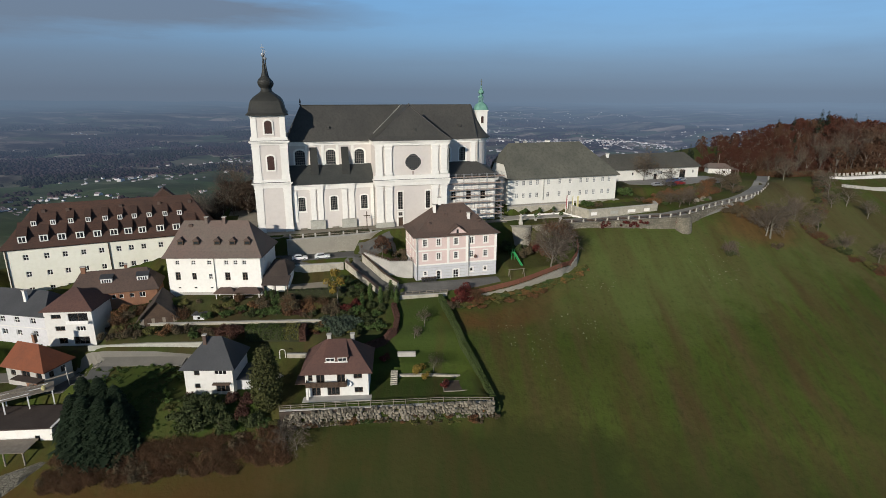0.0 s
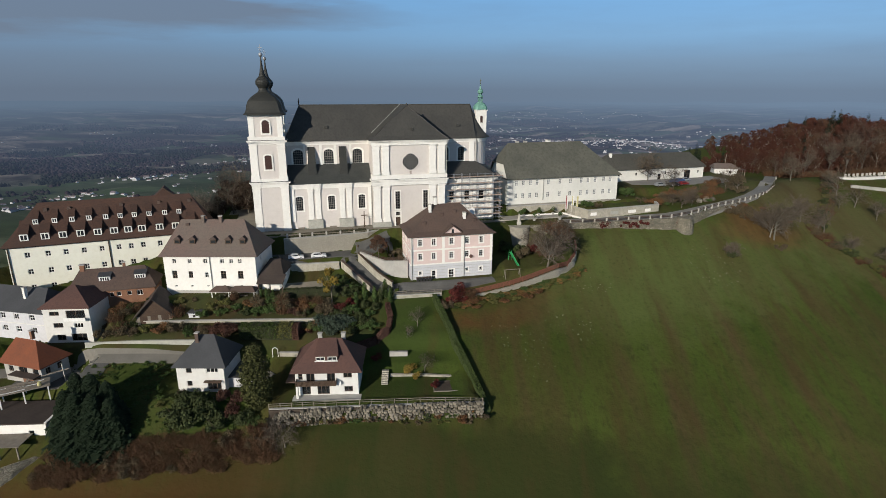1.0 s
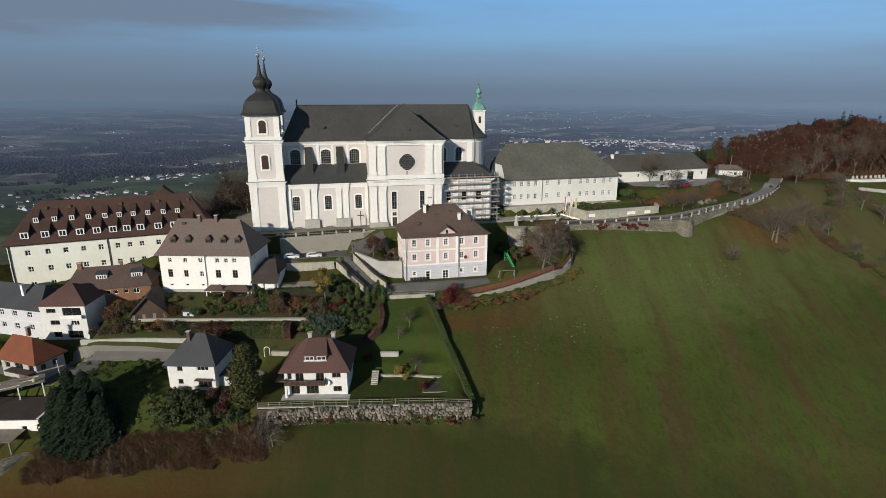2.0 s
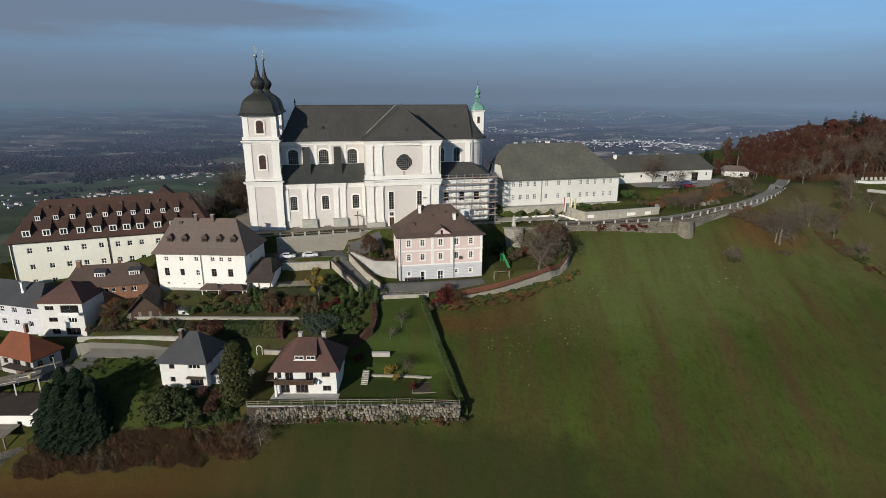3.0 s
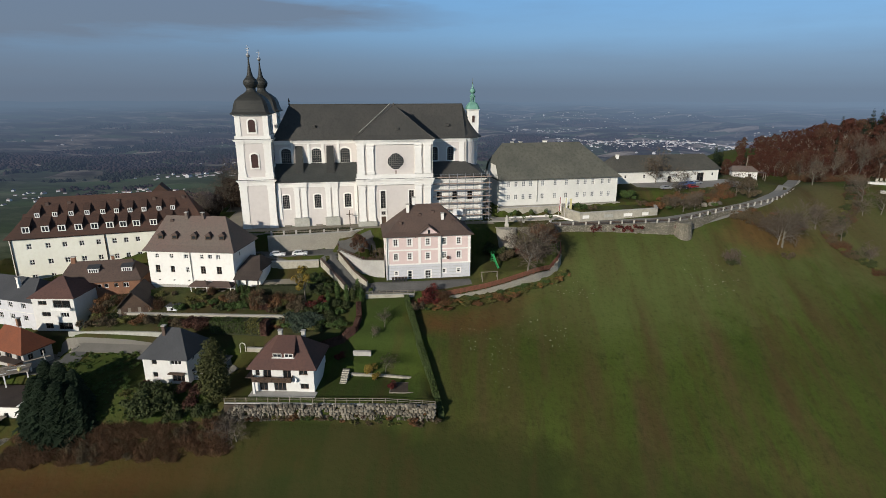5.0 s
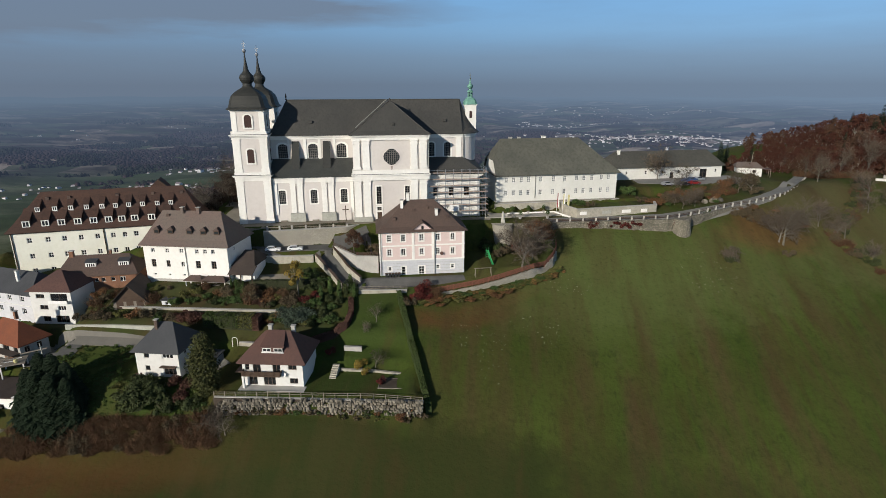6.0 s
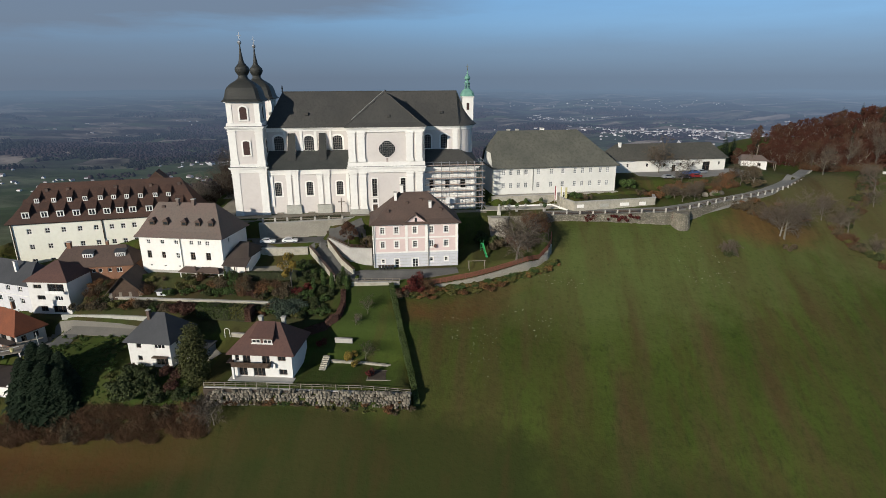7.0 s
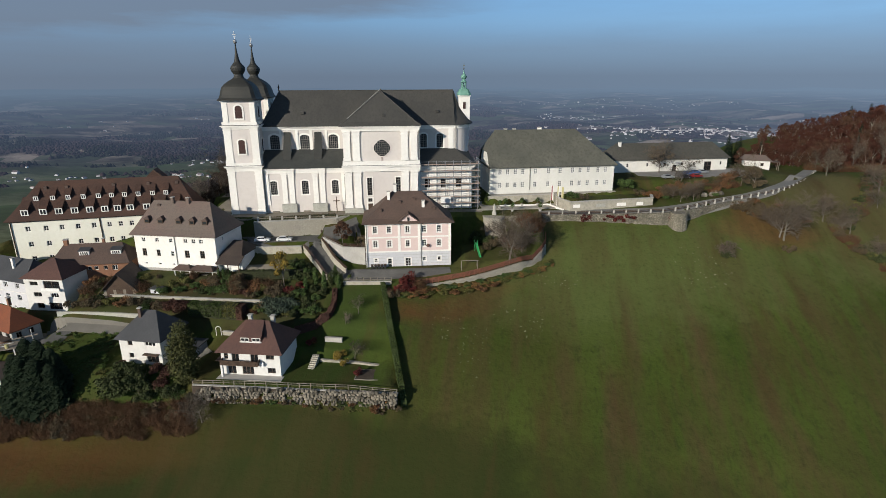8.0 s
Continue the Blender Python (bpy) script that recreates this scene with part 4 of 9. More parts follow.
def build_church():
    ch = thing("church", "white and rosy-grey baroque pilgrimage church with dark slate roofs", "church", pose(0, 166, 0, 0, 0, 12.5))
    wall = lambda s, mat=FILL, name="wall", label="": part(name, s, mat, ch, label)
    # west towers
    for v0 in (1.3, 21.0):
        v1, c = v0 + 9.6, v0 + 4.8
        u0, u1, uc = -45.6, -36.0, -40.8
        tw = Shape()
        hw = 4.8
        tw.box(u0, v0, G0 - 2, u1, v1, 18.0)
        tw.box(u0 + 0.1, v0 + 0.1, 18.0, u1 - 0.1, v1 - 0.1, 30.2)
        tw.box(u0 + 0.35, v0 + 0.35, 30.2, u1 - 0.35, v1 - 0.35, 37.6)
        tower = part("tower", tw, FILL, ch, "square bell tower with white pilasters")
        for zb, zt, ins in ((G0 - 2, 17.4, 0.0), (19.9, 29.6, 0.1), (31.7, 37.2, 0.35)):
            wdt = 2.1 if zb < 30 else 1.5
            for sx in (-1, 1):
                for sy in (-1, 1):
                    cx, cy = uc + sx * (hw - ins - wdt / 2 + 0.16), c + sy * (hw - ins - wdt / 2 + 0.16)
                    p = Shape().box(cx - wdt / 2, cy - wdt / 2, zb, cx + wdt / 2, cy + wdt / 2, zt)
                    if zb < 30:
                        p.box(cx - wdt / 2 - 0.14, cy - wdt / 2 - 0.14, zb + 0.003, cx + wdt / 2 + 0.14, cy + wdt / 2 + 0.14, zb + (3.4 if zb < 5 else 1.0))
                        p.box(cx - wdt / 2 - 0.12, cy - wdt / 2 - 0.12, zt - 1.1, cx + wdt / 2 + 0.12, cy + wdt / 2 + 0.12, zt - 0.75)
                        p.box(cx - wdt / 2 - 0.16, cy - wdt / 2 - 0.16, zt - 0.25, cx + wdt / 2 + 0.16, cy + wdt / 2 + 0.16, zt - 0.003)
                    part("pilaster", p, WHITE, tower)
        cornice(tower, u0, u1, v0, v1, 17.4, ((0.22, 0.5), (0.34, 0.6), (0.62, 0.25), (0.85, 0.3), (0.3, 0.85)))
        cornice(tower, u0 + 0.1, u1 - 0.1, v0 + 0.1, v1 - 0.1, 29.6, ((0.22, 0.5), (0.55, 0.3), (0.8, 0.35), (0.3, 0.95)))
        cornice(tower, u0 + 0.35, u1 - 0.35, v0 + 0.35, v1 - 0.35, 37.2, ((0.25, 0.25), (0.5, 0.25)))
        for o, z in ((0.9, 19.052), (0.75, 30.752)):
            part("flashing", Shape().box(u0 - o, v0 - o, z, u1 + o, v1 + o, z + 0.09), FLASHING, tower)
        arched_window(tower, uc, v0 + 0.27, 32.7, 2.0, 3.6, 0.9, 2, 4, louvre=True)
        arched_window(tower, u1 - 0.27, c, 32.7, 2.0, 3.6, 0.9, 2, 4, 90, louvre=True)
        arched_window(tower, uc, v0 + 0.02, 22.6, 1.9, 4.0, 0.5, 2, 4, louvre=True)
        arched_window(tower, u1 - 0.02, c, 22.6, 1.9, 4.0, 0.5, 2, 4, 90, louvre=True)
        rings = [(5.65, 37.7), (5.65, 37.95), (5.2, 38.4), (4.95, 39.3), (4.75, 40.5), (4.4, 41.5), (3.75, 42.3), (2.95, 42.95), (2.15, 43.45), (1.6, 43.85), (1.3, 44.35), (1.28, 44.85),
                 (1.6, 45.3), (1.95, 45.9), (2.05, 46.5), (1.85, 47.1), (1.3, 47.7), (0.9, 48.2), (0.66, 49.0), (0.45, 50.2), (0.28, 51.5), (0.15, 53.2)]
        sq = [1, 1, 0.95, 0.9, 0.85, 0.8, 0.72, 0.62, 0.5, 0.4, 0.3, 0.2] + [0.12] * 4 + [0.0] * 6
        dome = part("dome", Shape().lathe(uc, c, rings, 32, sq), DOMESLATE, tower, "dark onion dome with a slender spire")
        fin = Shape().lathe(uc, c, [(0.08, 53.1), (0.42, 53.4), (0.56, 53.8), (0.42, 54.2), (0.08, 54.4)], 12)
        fin.box(uc - 0.07, c - 0.07, 54.3, uc + 0.07, c + 0.07, 56.6).box(uc - 0.55, c - 0.05, 55.6, uc + 0.55, c + 0.05, 55.75).box(uc - 0.38, c - 0.05, 55.0, uc + 0.38, c + 0.05, 55.12)
        part("finial", fin, STEEL, dome, "silvery ball and cross")
    # west front between the towers
    wall(Shape().box(-45.0, 10.95, G0 - 2, -36.2, 20.95, 30.0))
    # aisles
    for back in (False, True):
        def f(v):
            return 30 - v if back else v
        va, vb = f(2.3), f(7.9)
        lo, hi = min(va, vb), max(va, vb)
        holes = [] if back else [(u - 1.0 + 36, u + 1.0 + 36, 10.0, 14.2) for u in (-33.0, -23.7, -14.7)]
        s = Shape()
        if back:
            s.box(-36, hi - 0.6, G0 - 2, -11.4, hi, 17.4)
        else:
            s.slab((-35.95, 2.3, 0), (1, 0, 0), (0, -1, 0), 24.5, G0 - 2, 17.4, 0.8, [(h[0] - 0.05, h[1] - 0.05, h[2], h[3]) for h in holes])
        wall(s)
        zc = 16.4
        for o, h in ((0.18, 0.5), (0.30, 0.6), (0.55, 0.3), (0.75, 0.3)):
            part("cornice", Shape().box(-35.6, (va - o) if not back else va - 0.5, zc, -11.6, (va + 0.5) if not back else va + o, zc + h), WHITE, ch)
            zc += h
        r = Shape()
        e0, e1 = f(1.4), f(7.9)
        if back:
            r.face((-11.6, e0, 18.1), (-36, e0, 18.1), (-36, e1, 22.7), (-11.6, e1, 22.7))
        else:
            r.prism([(-36.0, 1.4), (-11.6, 1.4), (-11.6, 7.75), (-36.0, 7.75)], 17.9, 18.1)
            r.face((-36, 1.4, 18.11), (-11.6, 1.4, 18.11), (-11.6, 7.75, 22.9), (-36, 7.75, 22.9))
        part("roof", r, LEADROOF, ch, "grey-green lean-to roof over the aisle")
        if not back:
            for uu in (-33.0, -23.7, -14.7):
                arched_window(ch, uu, 2.45, 10.0, 1.95, 4.1, 0.35, 4, 6)
            for uc in (-28.6, -19.4):
                for du in (-1.15, 0.95):
                    p = Shape().box(uc + du - 0.75, 1.95, 7.2, uc + du + 0.75, 2.31, 16.3)
                    p.box(uc + du - 0.9, 1.82, 15.4, uc + du + 0.9, 2.31, 15.75).box(uc + du - 0.95, 1.8, 16.0, uc + du + 0.95, 2.31, 16.38)
                    part("pilaster", p, WHITE, ch)
                part("plinth", Shape().box(uc - 2.3, 1.5, G0 - 2, uc + 2.1, 2.29, 7.1), PLINTH, ch)
                part("entablature", Shape().box(uc - 2.1, 1.55, 16.45, uc + 1.9, 2.29, 17.5).box(uc - 2.3, 1.3, 17.5, uc + 2.1, 2.29, 17.9), WHITE, ch)
            for uc in (-34.9, -12.2):
                part("pilaster", Shape().box(uc - 0.55, 2.0, 6.8, uc + 0.55, 2.31, 16.3), WHITE, ch)
            for uc in (-32.9, -23.6):
                part("bench", Shape().box(uc - 1.0, 1.6, G0, uc + 1.0, 2.2, G0 + 0.5), GREYWOOD, ch)
    # clerestory of nave and choir
    for v, out in ((7.8, -1), (22.2, 1)):
        s = Shape()
        if out < 0:
            s.slab((-36, v, 0), (1, 0, 0), (0, -1, 0), 58.5, 18.5, 29.8, 0.8, [(u - 1.45 + 36, u + 1.45 + 36, 22.9, 27.3) for u in (-32.6, -23.6, -15.0)] + [(u - 1.05 + 36, u + 1.05 + 36, 22.8, 27.2) for u in (12.8, 17.9)])
        else:
            s.box(-36, v - 0.6, G0, 22.5, v, 29.8)
        wall(s)
    for u in (-32.6, -23.6, -15.0):
        arched_window(ch, u, 7.95, 22.95, 2.85, 4.3, 0.9, 5, 6, border=0.55)
    for u in (12.8, 17.9):
        arched_window(ch, u, 7.95, 22.85, 2.05, 4.3, 0.7, 4, 6, border=0.45)
    for u0, u1 in ((-31.0, -30.4), (-22.0, -21.2), (-17.4, -16.7), (-26.3, -25.5), (20.6, 22.2), (10.9, 11.4)):
        part("pilaster", Shape().box(u0, 7.55, 22.0, u1, 7.81, 29.4), WHITE, ch)
    for u in (-28.7, -19.5):
        b0 = Shape()
        b0.face((u - 1.0, 7.8, 27.9), (u - 1.0, 4.6, 20.4), (u - 1.0, 4.6, 19.0), (u - 1.0, 7.8, 19.0))
        b0.face((u + 1.0, 7.8, 19.0), (u + 1.0, 4.6, 19.0), (u + 1.0, 4.6, 20.4), (u + 1.0, 7.8, 27.9))
        bt = part("buttress", b0, FILL, ch)
        c0 = Shape()
        lo = [(u - 1.2, 4.3, 20.0), (u + 1.2, 4.3, 20.0), (u + 1.05, 7.75, 28.0), (u - 1.05, 7.75, 28.0)]
        hi = [(x, y - 0.12, z + 0.1) for x, y, z in lo]
        c0.face(*hi)
        for i in range(4):
            c0.face(lo[i], lo[(i + 1) % 4], hi[(i + 1) % 4], hi[i])
        part("coping", c0, DOMESLATE, bt, "dark lead-clad sloping top")
    for u in (-27.6, -18.4, -8.0 + 20, 20.0):
        part("vent", Shape().box(u - 0.3, 7.7, 28.6, u + 0.3, 7.79, 29.0), DARK, ch)
    # apse, a half round
    ap = Shape()
    ring = [(22.5, 7.8)] + [(22.5 + 5.4 * math.sin(t), 15 - 7.2 * math.cos(t)) for t in [math.pi * i / 14 for i in range(1, 14)]] + [(22.5, 22.2)]
    ap.prism(ring, G0 - 2, 29.8)
    wall(ap)
    for o, z0, z1 in ((0.2, 28.6, 29.2), (0.5, 29.2, 29.6), (0.85, 29.6, 29.95)):
        part("cornice", Shape().box(-36, 7.8 - o, z0, 22.49, 8.4, z1), WHITE, ch)
        rg = [(22.5, 7.8 - o)] + [(22.5 + (5.4 + o) * math.sin(t), 15 - (7.2 + o) * math.cos(t)) for t in [math.pi * i / 14 for i in range(1, 14)]] + [(22.5, 22.2 + o)]
        part("cornice", Shape().prism(rg, z0, z1), WHITE, ch)
    # main roof: steep, hipped to the west, bell-shaped round the apse
    r = Shape()
    ze, zr = 30.0, 40.0
    eave = [(-36.2, 6.8), (22.5, 6.8)] + [(22.5 + 6.6 * math.sin(t), 15 - 8.2 * math.cos(t)) for t in [math.pi * i / 14 for i in range(1, 14)]] + [(22.5, 23.2), (-36.2, 23.2)]
    r.prism(eave, ze - 0.25, ze)
    r.face((-36.2, 6.8, ze + 0.01), (22.5, 6.8, ze + 0.01), (22.8, 15, zr), (-31.4, 15, zr))
    r.face((22.5, 23.2, ze + 0.01), (-36.2, 23.2, ze + 0.01), (-31.4, 15, zr), (22.8, 15, zr))
    r.face((-36.2, 23.2, ze + 0.01), (-36.2, 6.8, ze + 0.01), (-31.4, 15, zr))
    arc = [(22.5, 6.8)] + eave[2:15] + [(22.5, 23.2)]
    tip = (22.8, 15.0)
    last = [(x, y, ze + 0.01) for x, y in arc]
    for fr, fz in ((0.25, 0.13), (0.5, 0.34), (0.75, 0.63), (0.985, 1.0)):
        cur = [(x + (tip[0] - x) * fr, y + (tip[1] - y) * fr, ze + (zr - ze) * fz) for x, y in arc]
        if fr < 0.9:
            straight = fr
            cur[0] = (22.5, 6.8 + 8.2 * straight, ze + (zr - ze) * straight)
            cur[-1] = (22.5, 23.2 - 8.2 * straight, ze + (zr - ze) * straight)
        for i in range(len(arc) - 1):
            r.face(last[i], last[i + 1], cur[i + 1], cur[i])
        last = cur
    part("roof", r, SLATE, ch, "steep dark slate roof of nave and choir")
    part("ridge_cap", Shape().box(-31.4, 14.85, zr - 0.05, 22.8, 15.15, zr + 0.16), SLATE, ch)
    part("finial", Shape().lathe(-31.4, 15, [(0.3, zr), (0.12, zr + 0.6), (0.3, zr + 0.9), (0.05, zr + 2.0)], 8), DARKWOOD, ch)
    for u, v in ((-6.0, 9.4), (17.2, 9.6), (-24.0, 9.5)):
        z = ze + (v - 6.8) / 8.2 * 10
        part("roof_hatch", Shape().box(u - 0.5, v - 0.5, z, u + 0.5, v + 0.5, z + 0.75), SLATE, ch)
    # transept
    s = Shape()
    holes = [(-4.15 - 0.75 + 11.5, -4.15 + 0.75 + 11.5, 9.7, 15.1), (4.45 - 0.75 + 11.5, 4.45 + 0.75 + 11.5, 9.7, 15.1), (-4.15 - 0.7 + 11.5, -4.15 + 0.7 + 11.5, G0, 7.2), (-4.15 - 0.6 + 11.5, -4.15 + 0.6 + 11.5, 7.7, 8.8)]
    s.slab((-11.5, -0.5, 0), (1, 0, 0), (0, -1, 0), 22.3, G0 - 2, 18.6, 0.8, holes)
    s.slab((-11.5, -0.5, 0), (1, 0, 0), (0, -1, 0), 22.3, 18.6, 30.4, 0.8, [(-0.1 - 1.2 + 11.5, -0.1 + 1.2 + 11.5, 22.7, 25.1)])
    s.box(-11.5, 0.3, G0 - 2, -10.7, 8, 30.4).box(10.0, 0.3, G0 - 2, 10.8, 8, 30.4)
    tr = wall(s)
    s2 = Shape().box(-11.5, 22.0, G0 - 2, 10.8, 30.5, 30.4)
    wall(s2)
    for zb, zt in ((6.0, 16.9), (20.2, 28.9)):
        for uc in (-10.4, -7.6, 6.6, 9.4):
            p = Shape().box(uc - 1.0, -0.95, zb, uc + 1.0, -0.49, zt)
            p.box(uc - 1.15, -1.1, zt - 1.2, uc + 1.15, -0.49, zt - 0.8).box(uc - 1.2, -1.12, zt - 0.35, uc + 1.2, -0.49, zt + 0.02)
            p.box(uc - 1.15, -1.1, zb - 0.02, uc + 1.15, -0.49, zb + 0.9)
            part("pilaster", p, WHITE, ch)
        for vc in (1.0, 4.2):
            part("pilaster", Shape().box(10.79, vc - 0.9, zb, 11.2, vc + 0.9, zt), WHITE, ch)
    part("plinth", Shape().box(-11.9, -1.4, G0 - 2, -6.2, -0.49, 5.95), PLINTH, ch)
    part("plinth", Shape().box(5.2, -1.4, G0 - 2, 11.2, -0.49, 5.95), PLINTH, ch)
    for o, z0, z1 in ((0.5, 17.0, 17.5), (0.62, 17.5, 18.2), (0.85, 18.2, 18.5), (1.1, 18.5, 18.85), (0.55, 18.9, 20.1), (0.45, 28.9, 29.4), (0.55, 29.4, 29.8), (0.85, 29.8, 30.1), (1.1, 30.1, 30.4)):
        part("cornice", Shape().box(-11.5 - o * 0.6, -0.5 - o, z0, 10.8 + o * 0.6, 0.2, z1), WHITE, ch)
        part("cornice", Shape().box(10.9, 0.201, z0, 10.8 + o * 0.6, 7.7, z1), WHITE, ch)
        part("cornice", Shape().box(-11.5 - o * 0.6, 0.201, z0, -11.55, 7.7 if z0 > 20 else 2.0, z1), WHITE, ch)
    part("flashing", Shape().box(-12.2, -1.64, 18.852, 11.5, -0.4, 18.9), FLASHING, ch)
    for u in (-4.15, 4.45):
        w = set_window(ch, pose(u, -0.30, 9.7), 1.45, 5.4, 2, 7, LEADGREY)
        q = Shape()
        for x0, x1, a0, a1 in ((-1.05, -0.73, -0.3, 5.7), (0.73, 1.05, -0.3, 5.7), (-0.73, 0.73, -0.3, 0), (-0.73, 0.73, 5.4, 5.7)):
            q.box(x0, -0.34, a0, x1, -0.205, a1)
        part("surround", q, WHITE, w)
    d = part("door", Shape().box(-4.85, -0.3, G0, -3.45, -0.2, 7.2), DARKWOOD, ch)
    set_window(ch, pose(-4.15, -0.30, 7.7), 1.15, 1.1, 2, 2, LEADGREY)
    q = Shape()
    for x0, x1, a0, a1 in ((-5.25, -4.85, G0, 9.2), (-3.45, -3.05, G0, 9.2), (-4.85, -3.45, 7.22, 7.68), (-4.85, -3.45, 8.82, 9.2)):
        q.box(x0, -0.62, a0, x1, -0.495, a1)
    part("door_surround", q, WHITE, d)
    # quatrefoil window
    def foil(r, n=40):
        return [((r * 0.90 + r * 0.10 * abs(math.cos(2 * t)) ** 0.5) * math.cos(t), (r * 0.90 + r * 0.10 * abs(math.cos(2 * t)) ** 0.5) * math.sin(t)) for t in [2 * math.pi * i / n for i in range(n)]]
    inn, outr = foil(2.4), foil(2.62)
    cut = [(2.02 / max(abs(math.cos(2 * math.pi * i / 40)), abs(math.sin(2 * math.pi * i / 40))) * math.cos(2 * math.pi * i / 40), 2.02 / max(abs(math.cos(2 * math.pi * i / 40)), abs(math.sin(2 * math.pi * i / 40))) * math.sin(2 * math.pi * i / 40)) for i in range(40)]
    s = Shape()
    for i in range(40):
        j = (i + 1) % 40
        for (p0, p1, y0, y1) in ((outr[i], outr[j], -0.14, -0.14),):
            s.face((inn[i][0], -0.14, inn[i][1]), (inn[j][0], -0.14, inn[j][1]), (outr[j][0], -0.14, outr[j][1]), (outr[i][0], -0.14, outr[i][1]))
        s.face((outr[i][0], -0.14, outr[i][1]), (outr[j][0], -0.14, outr[j][1]), (outr[j][0], 0.02, outr[j][1]), (outr[i][0], 0.02, outr[i][1]))
        s.face((inn[j][0], -0.14, inn[j][1]), (inn[i][0], -0.14, inn[i][1]), (inn[i][0], -0.03, inn[i][1]), (inn[j][0], -0.03, inn[j][1]))
    rose = part("rose_window", s, FILL, ch, "dark quatrefoil window with a lattice", pose(-0.1, -0.5, 23.9))
    g = Shape()
    g.face(*[(x, -0.04, z) for x, z in inn])
    part("pane", g, PANE_DARK, rose)
    b = Shape()
    for k in range(-3, 4):
        x = k * 0.62
        hh = math.sqrt(max(0.0, 2.2 ** 2 - x * x))
        b.box(x - 0.05, -0.10, -hh, x + 0.05, -0.045, hh).box(-hh, -0.115, x - 0.05, hh, -0.06, x + 0.05)
    part("lattice", b, LEADGREY, rose)
    part("stain", Shape().box(-0.4, -0.515, 18.95, 0.2, -0.503, 21.2), STAIN, ch, "dark rain streak below the window")
    r = Shape()
    ze2 = 30.55
    ev = [(-12.4, -1.7), (11.6, -1.7), (11.6, 14.0), (-12.4, 14.0)]
    r.prism(ev, ze2 - 0.25, ze2)
    apex, back = (0.0, 4.8, 40.05), (-0.2, 15.0, 40.05)
    kick = [(-10.6, -0.6, 31.6), (9.9, -0.6, 31.6)]
    r.face((-12.4, -1.7, ze2 + 0.01), (11.6, -1.7, ze2 + 0.01), kick[1], kick[0])
    r.face(kick[0], kick[1], apex)
    r.face((11.6, -1.7, ze2 + 0.01), (11.6, 14, ze2 + 0.01), (9.9, 14, 31.6), kick[1])
    r.face(kick[1], (9.9, 14, 31.6), back, apex)
    r.face((-12.4, 14, ze2 + 0.01), (-12.4, -1.7, ze2 + 0.01), kick[0], (-10.6, 14, 31.6))
    r.face((-10.6, 14, 31.6), kick[0], apex, back)
    part("roof", r, SLATE, ch, "dark slate hipped roof of the transept")
    part("hip_flashing", Shape().tube((-10.5, 8.2, 31.8), (-0.4, 14.9, 40.1), 0.2, 6), ZINC, ch)
    part("hip_flashing", Shape().tube((-12.3, -1.6, ze2 + 0.06), (-10.6, -0.6, 31.65), 0.11, 5).tube((-10.6, -0.6, 31.65), apex, 0.11, 5), FLASHING, ch)
    part("hip_flashing", Shape().tube((11.5, -1.6, ze2 + 0.06), (9.9, -0.6, 31.65), 0.12, 5).tube((9.9, -0.6, 31.65), apex, 0.12, 5), FLASHING, ch)
    part("finial", Shape().lathe(0.0, 5.0, [(0.3, 39.8), (0.32, 40.3), (0.1, 40.7)], 8), FLASHING, ch)
    r2 = Shape()
    r2.face((11.6, 31.2, ze2), (-12.4, 31.2, ze2), (0.0, 25.0, 40))
    r2.face((11.6, 16, ze2), (11.6, 31.2, ze2), (0.0, 25.0, 40), (-0.2, 15, 40))
    r2.face((-12.4, 31.2, ze2), (-12.4, 16, ze2), (-0.2, 15, 40), (0.0, 25.0, 40))
    part("roof", r2, SLATE, ch)
    for u, v, z in ((0.6, 0.4, 33.4),):
        part("roof_hatch", Shape().box(u - 0.4, v - 0.4, z - 0.4, u + 0.4, v + 0.4, z + 0.35), SLATE, ch)
    # choir chapel with a hipped lean-to roof
    s = Shape()
    hl = [(u - 0.8 - 10.9, u + 0.8 - 10.9, z, z + 2.6) for u in (13.5, 18.4, 23.2) for z in (11.2,)]
    s.slab((10.9, 2.3, 0), (1, 0, 0), (0, -1, 0), 16.6, G0 - 2, 17.9, 0.7, hl)
    s.box(26.8, 3.0, G0 - 2, 27.5, 22, 17.9)
    wall(s, WHITE)
    for u in (13.5, 18.4, 23.2):
        set_window(ch, pose(u, 2.5, 11.2), 1.6, 2.6, 2, 3, DARKFRAME)
    for u in (15.9, 20.8, 26.5):
        part("pilaster", Shape().box(u - 0.6, 2.0, G0, u + 0.6, 2.31, 17.2), WHITE, ch)
    part("cornice", Shape().box(10.9, 1.8, 17.2, 28.0, 2.29, 17.6).box(10.9, 1.5, 17.6, 28.3, 2.29, 17.95), WHITE, ch)
    r = Shape()
    r.prism([(10.9, 1.3), (28.4, 1.3), (28.4, 22.6), (10.9, 22.6)], 17.97, 18.2)
    r.face((10.9, 1.3, 18.21), (28.4, 1.3, 18.21), (22.5, 7.75, 22.6), (10.9, 7.75, 22.6))
    r.face((28.4, 1.3, 18.21), (28.4, 22.6, 18.21), (27.6, 15, 21.5), (22.5, 7.75, 22.6))
    part("roof", r, SLATE, ch, "dark lean-to roof round the choir")
    # choir turret
    u, v = 26.3, 15.0
    tur = part("turret", Shape().box(u - 1.75, v - 1.75, 29, u + 1.75, v + 1.75, 38.0), WHITE, ch, "slim white turret with a green copper top")
    part("cornice", Shape().box(u - 2.0, v - 2.0, 38.0, u + 2.0, v + 2.0, 38.35), WHITE, tur)
    arched_window(tur, u, v - 1.73, 34.2, 0.9, 2.2, 0.3, 1, 1, border=0.2, louvre=True)
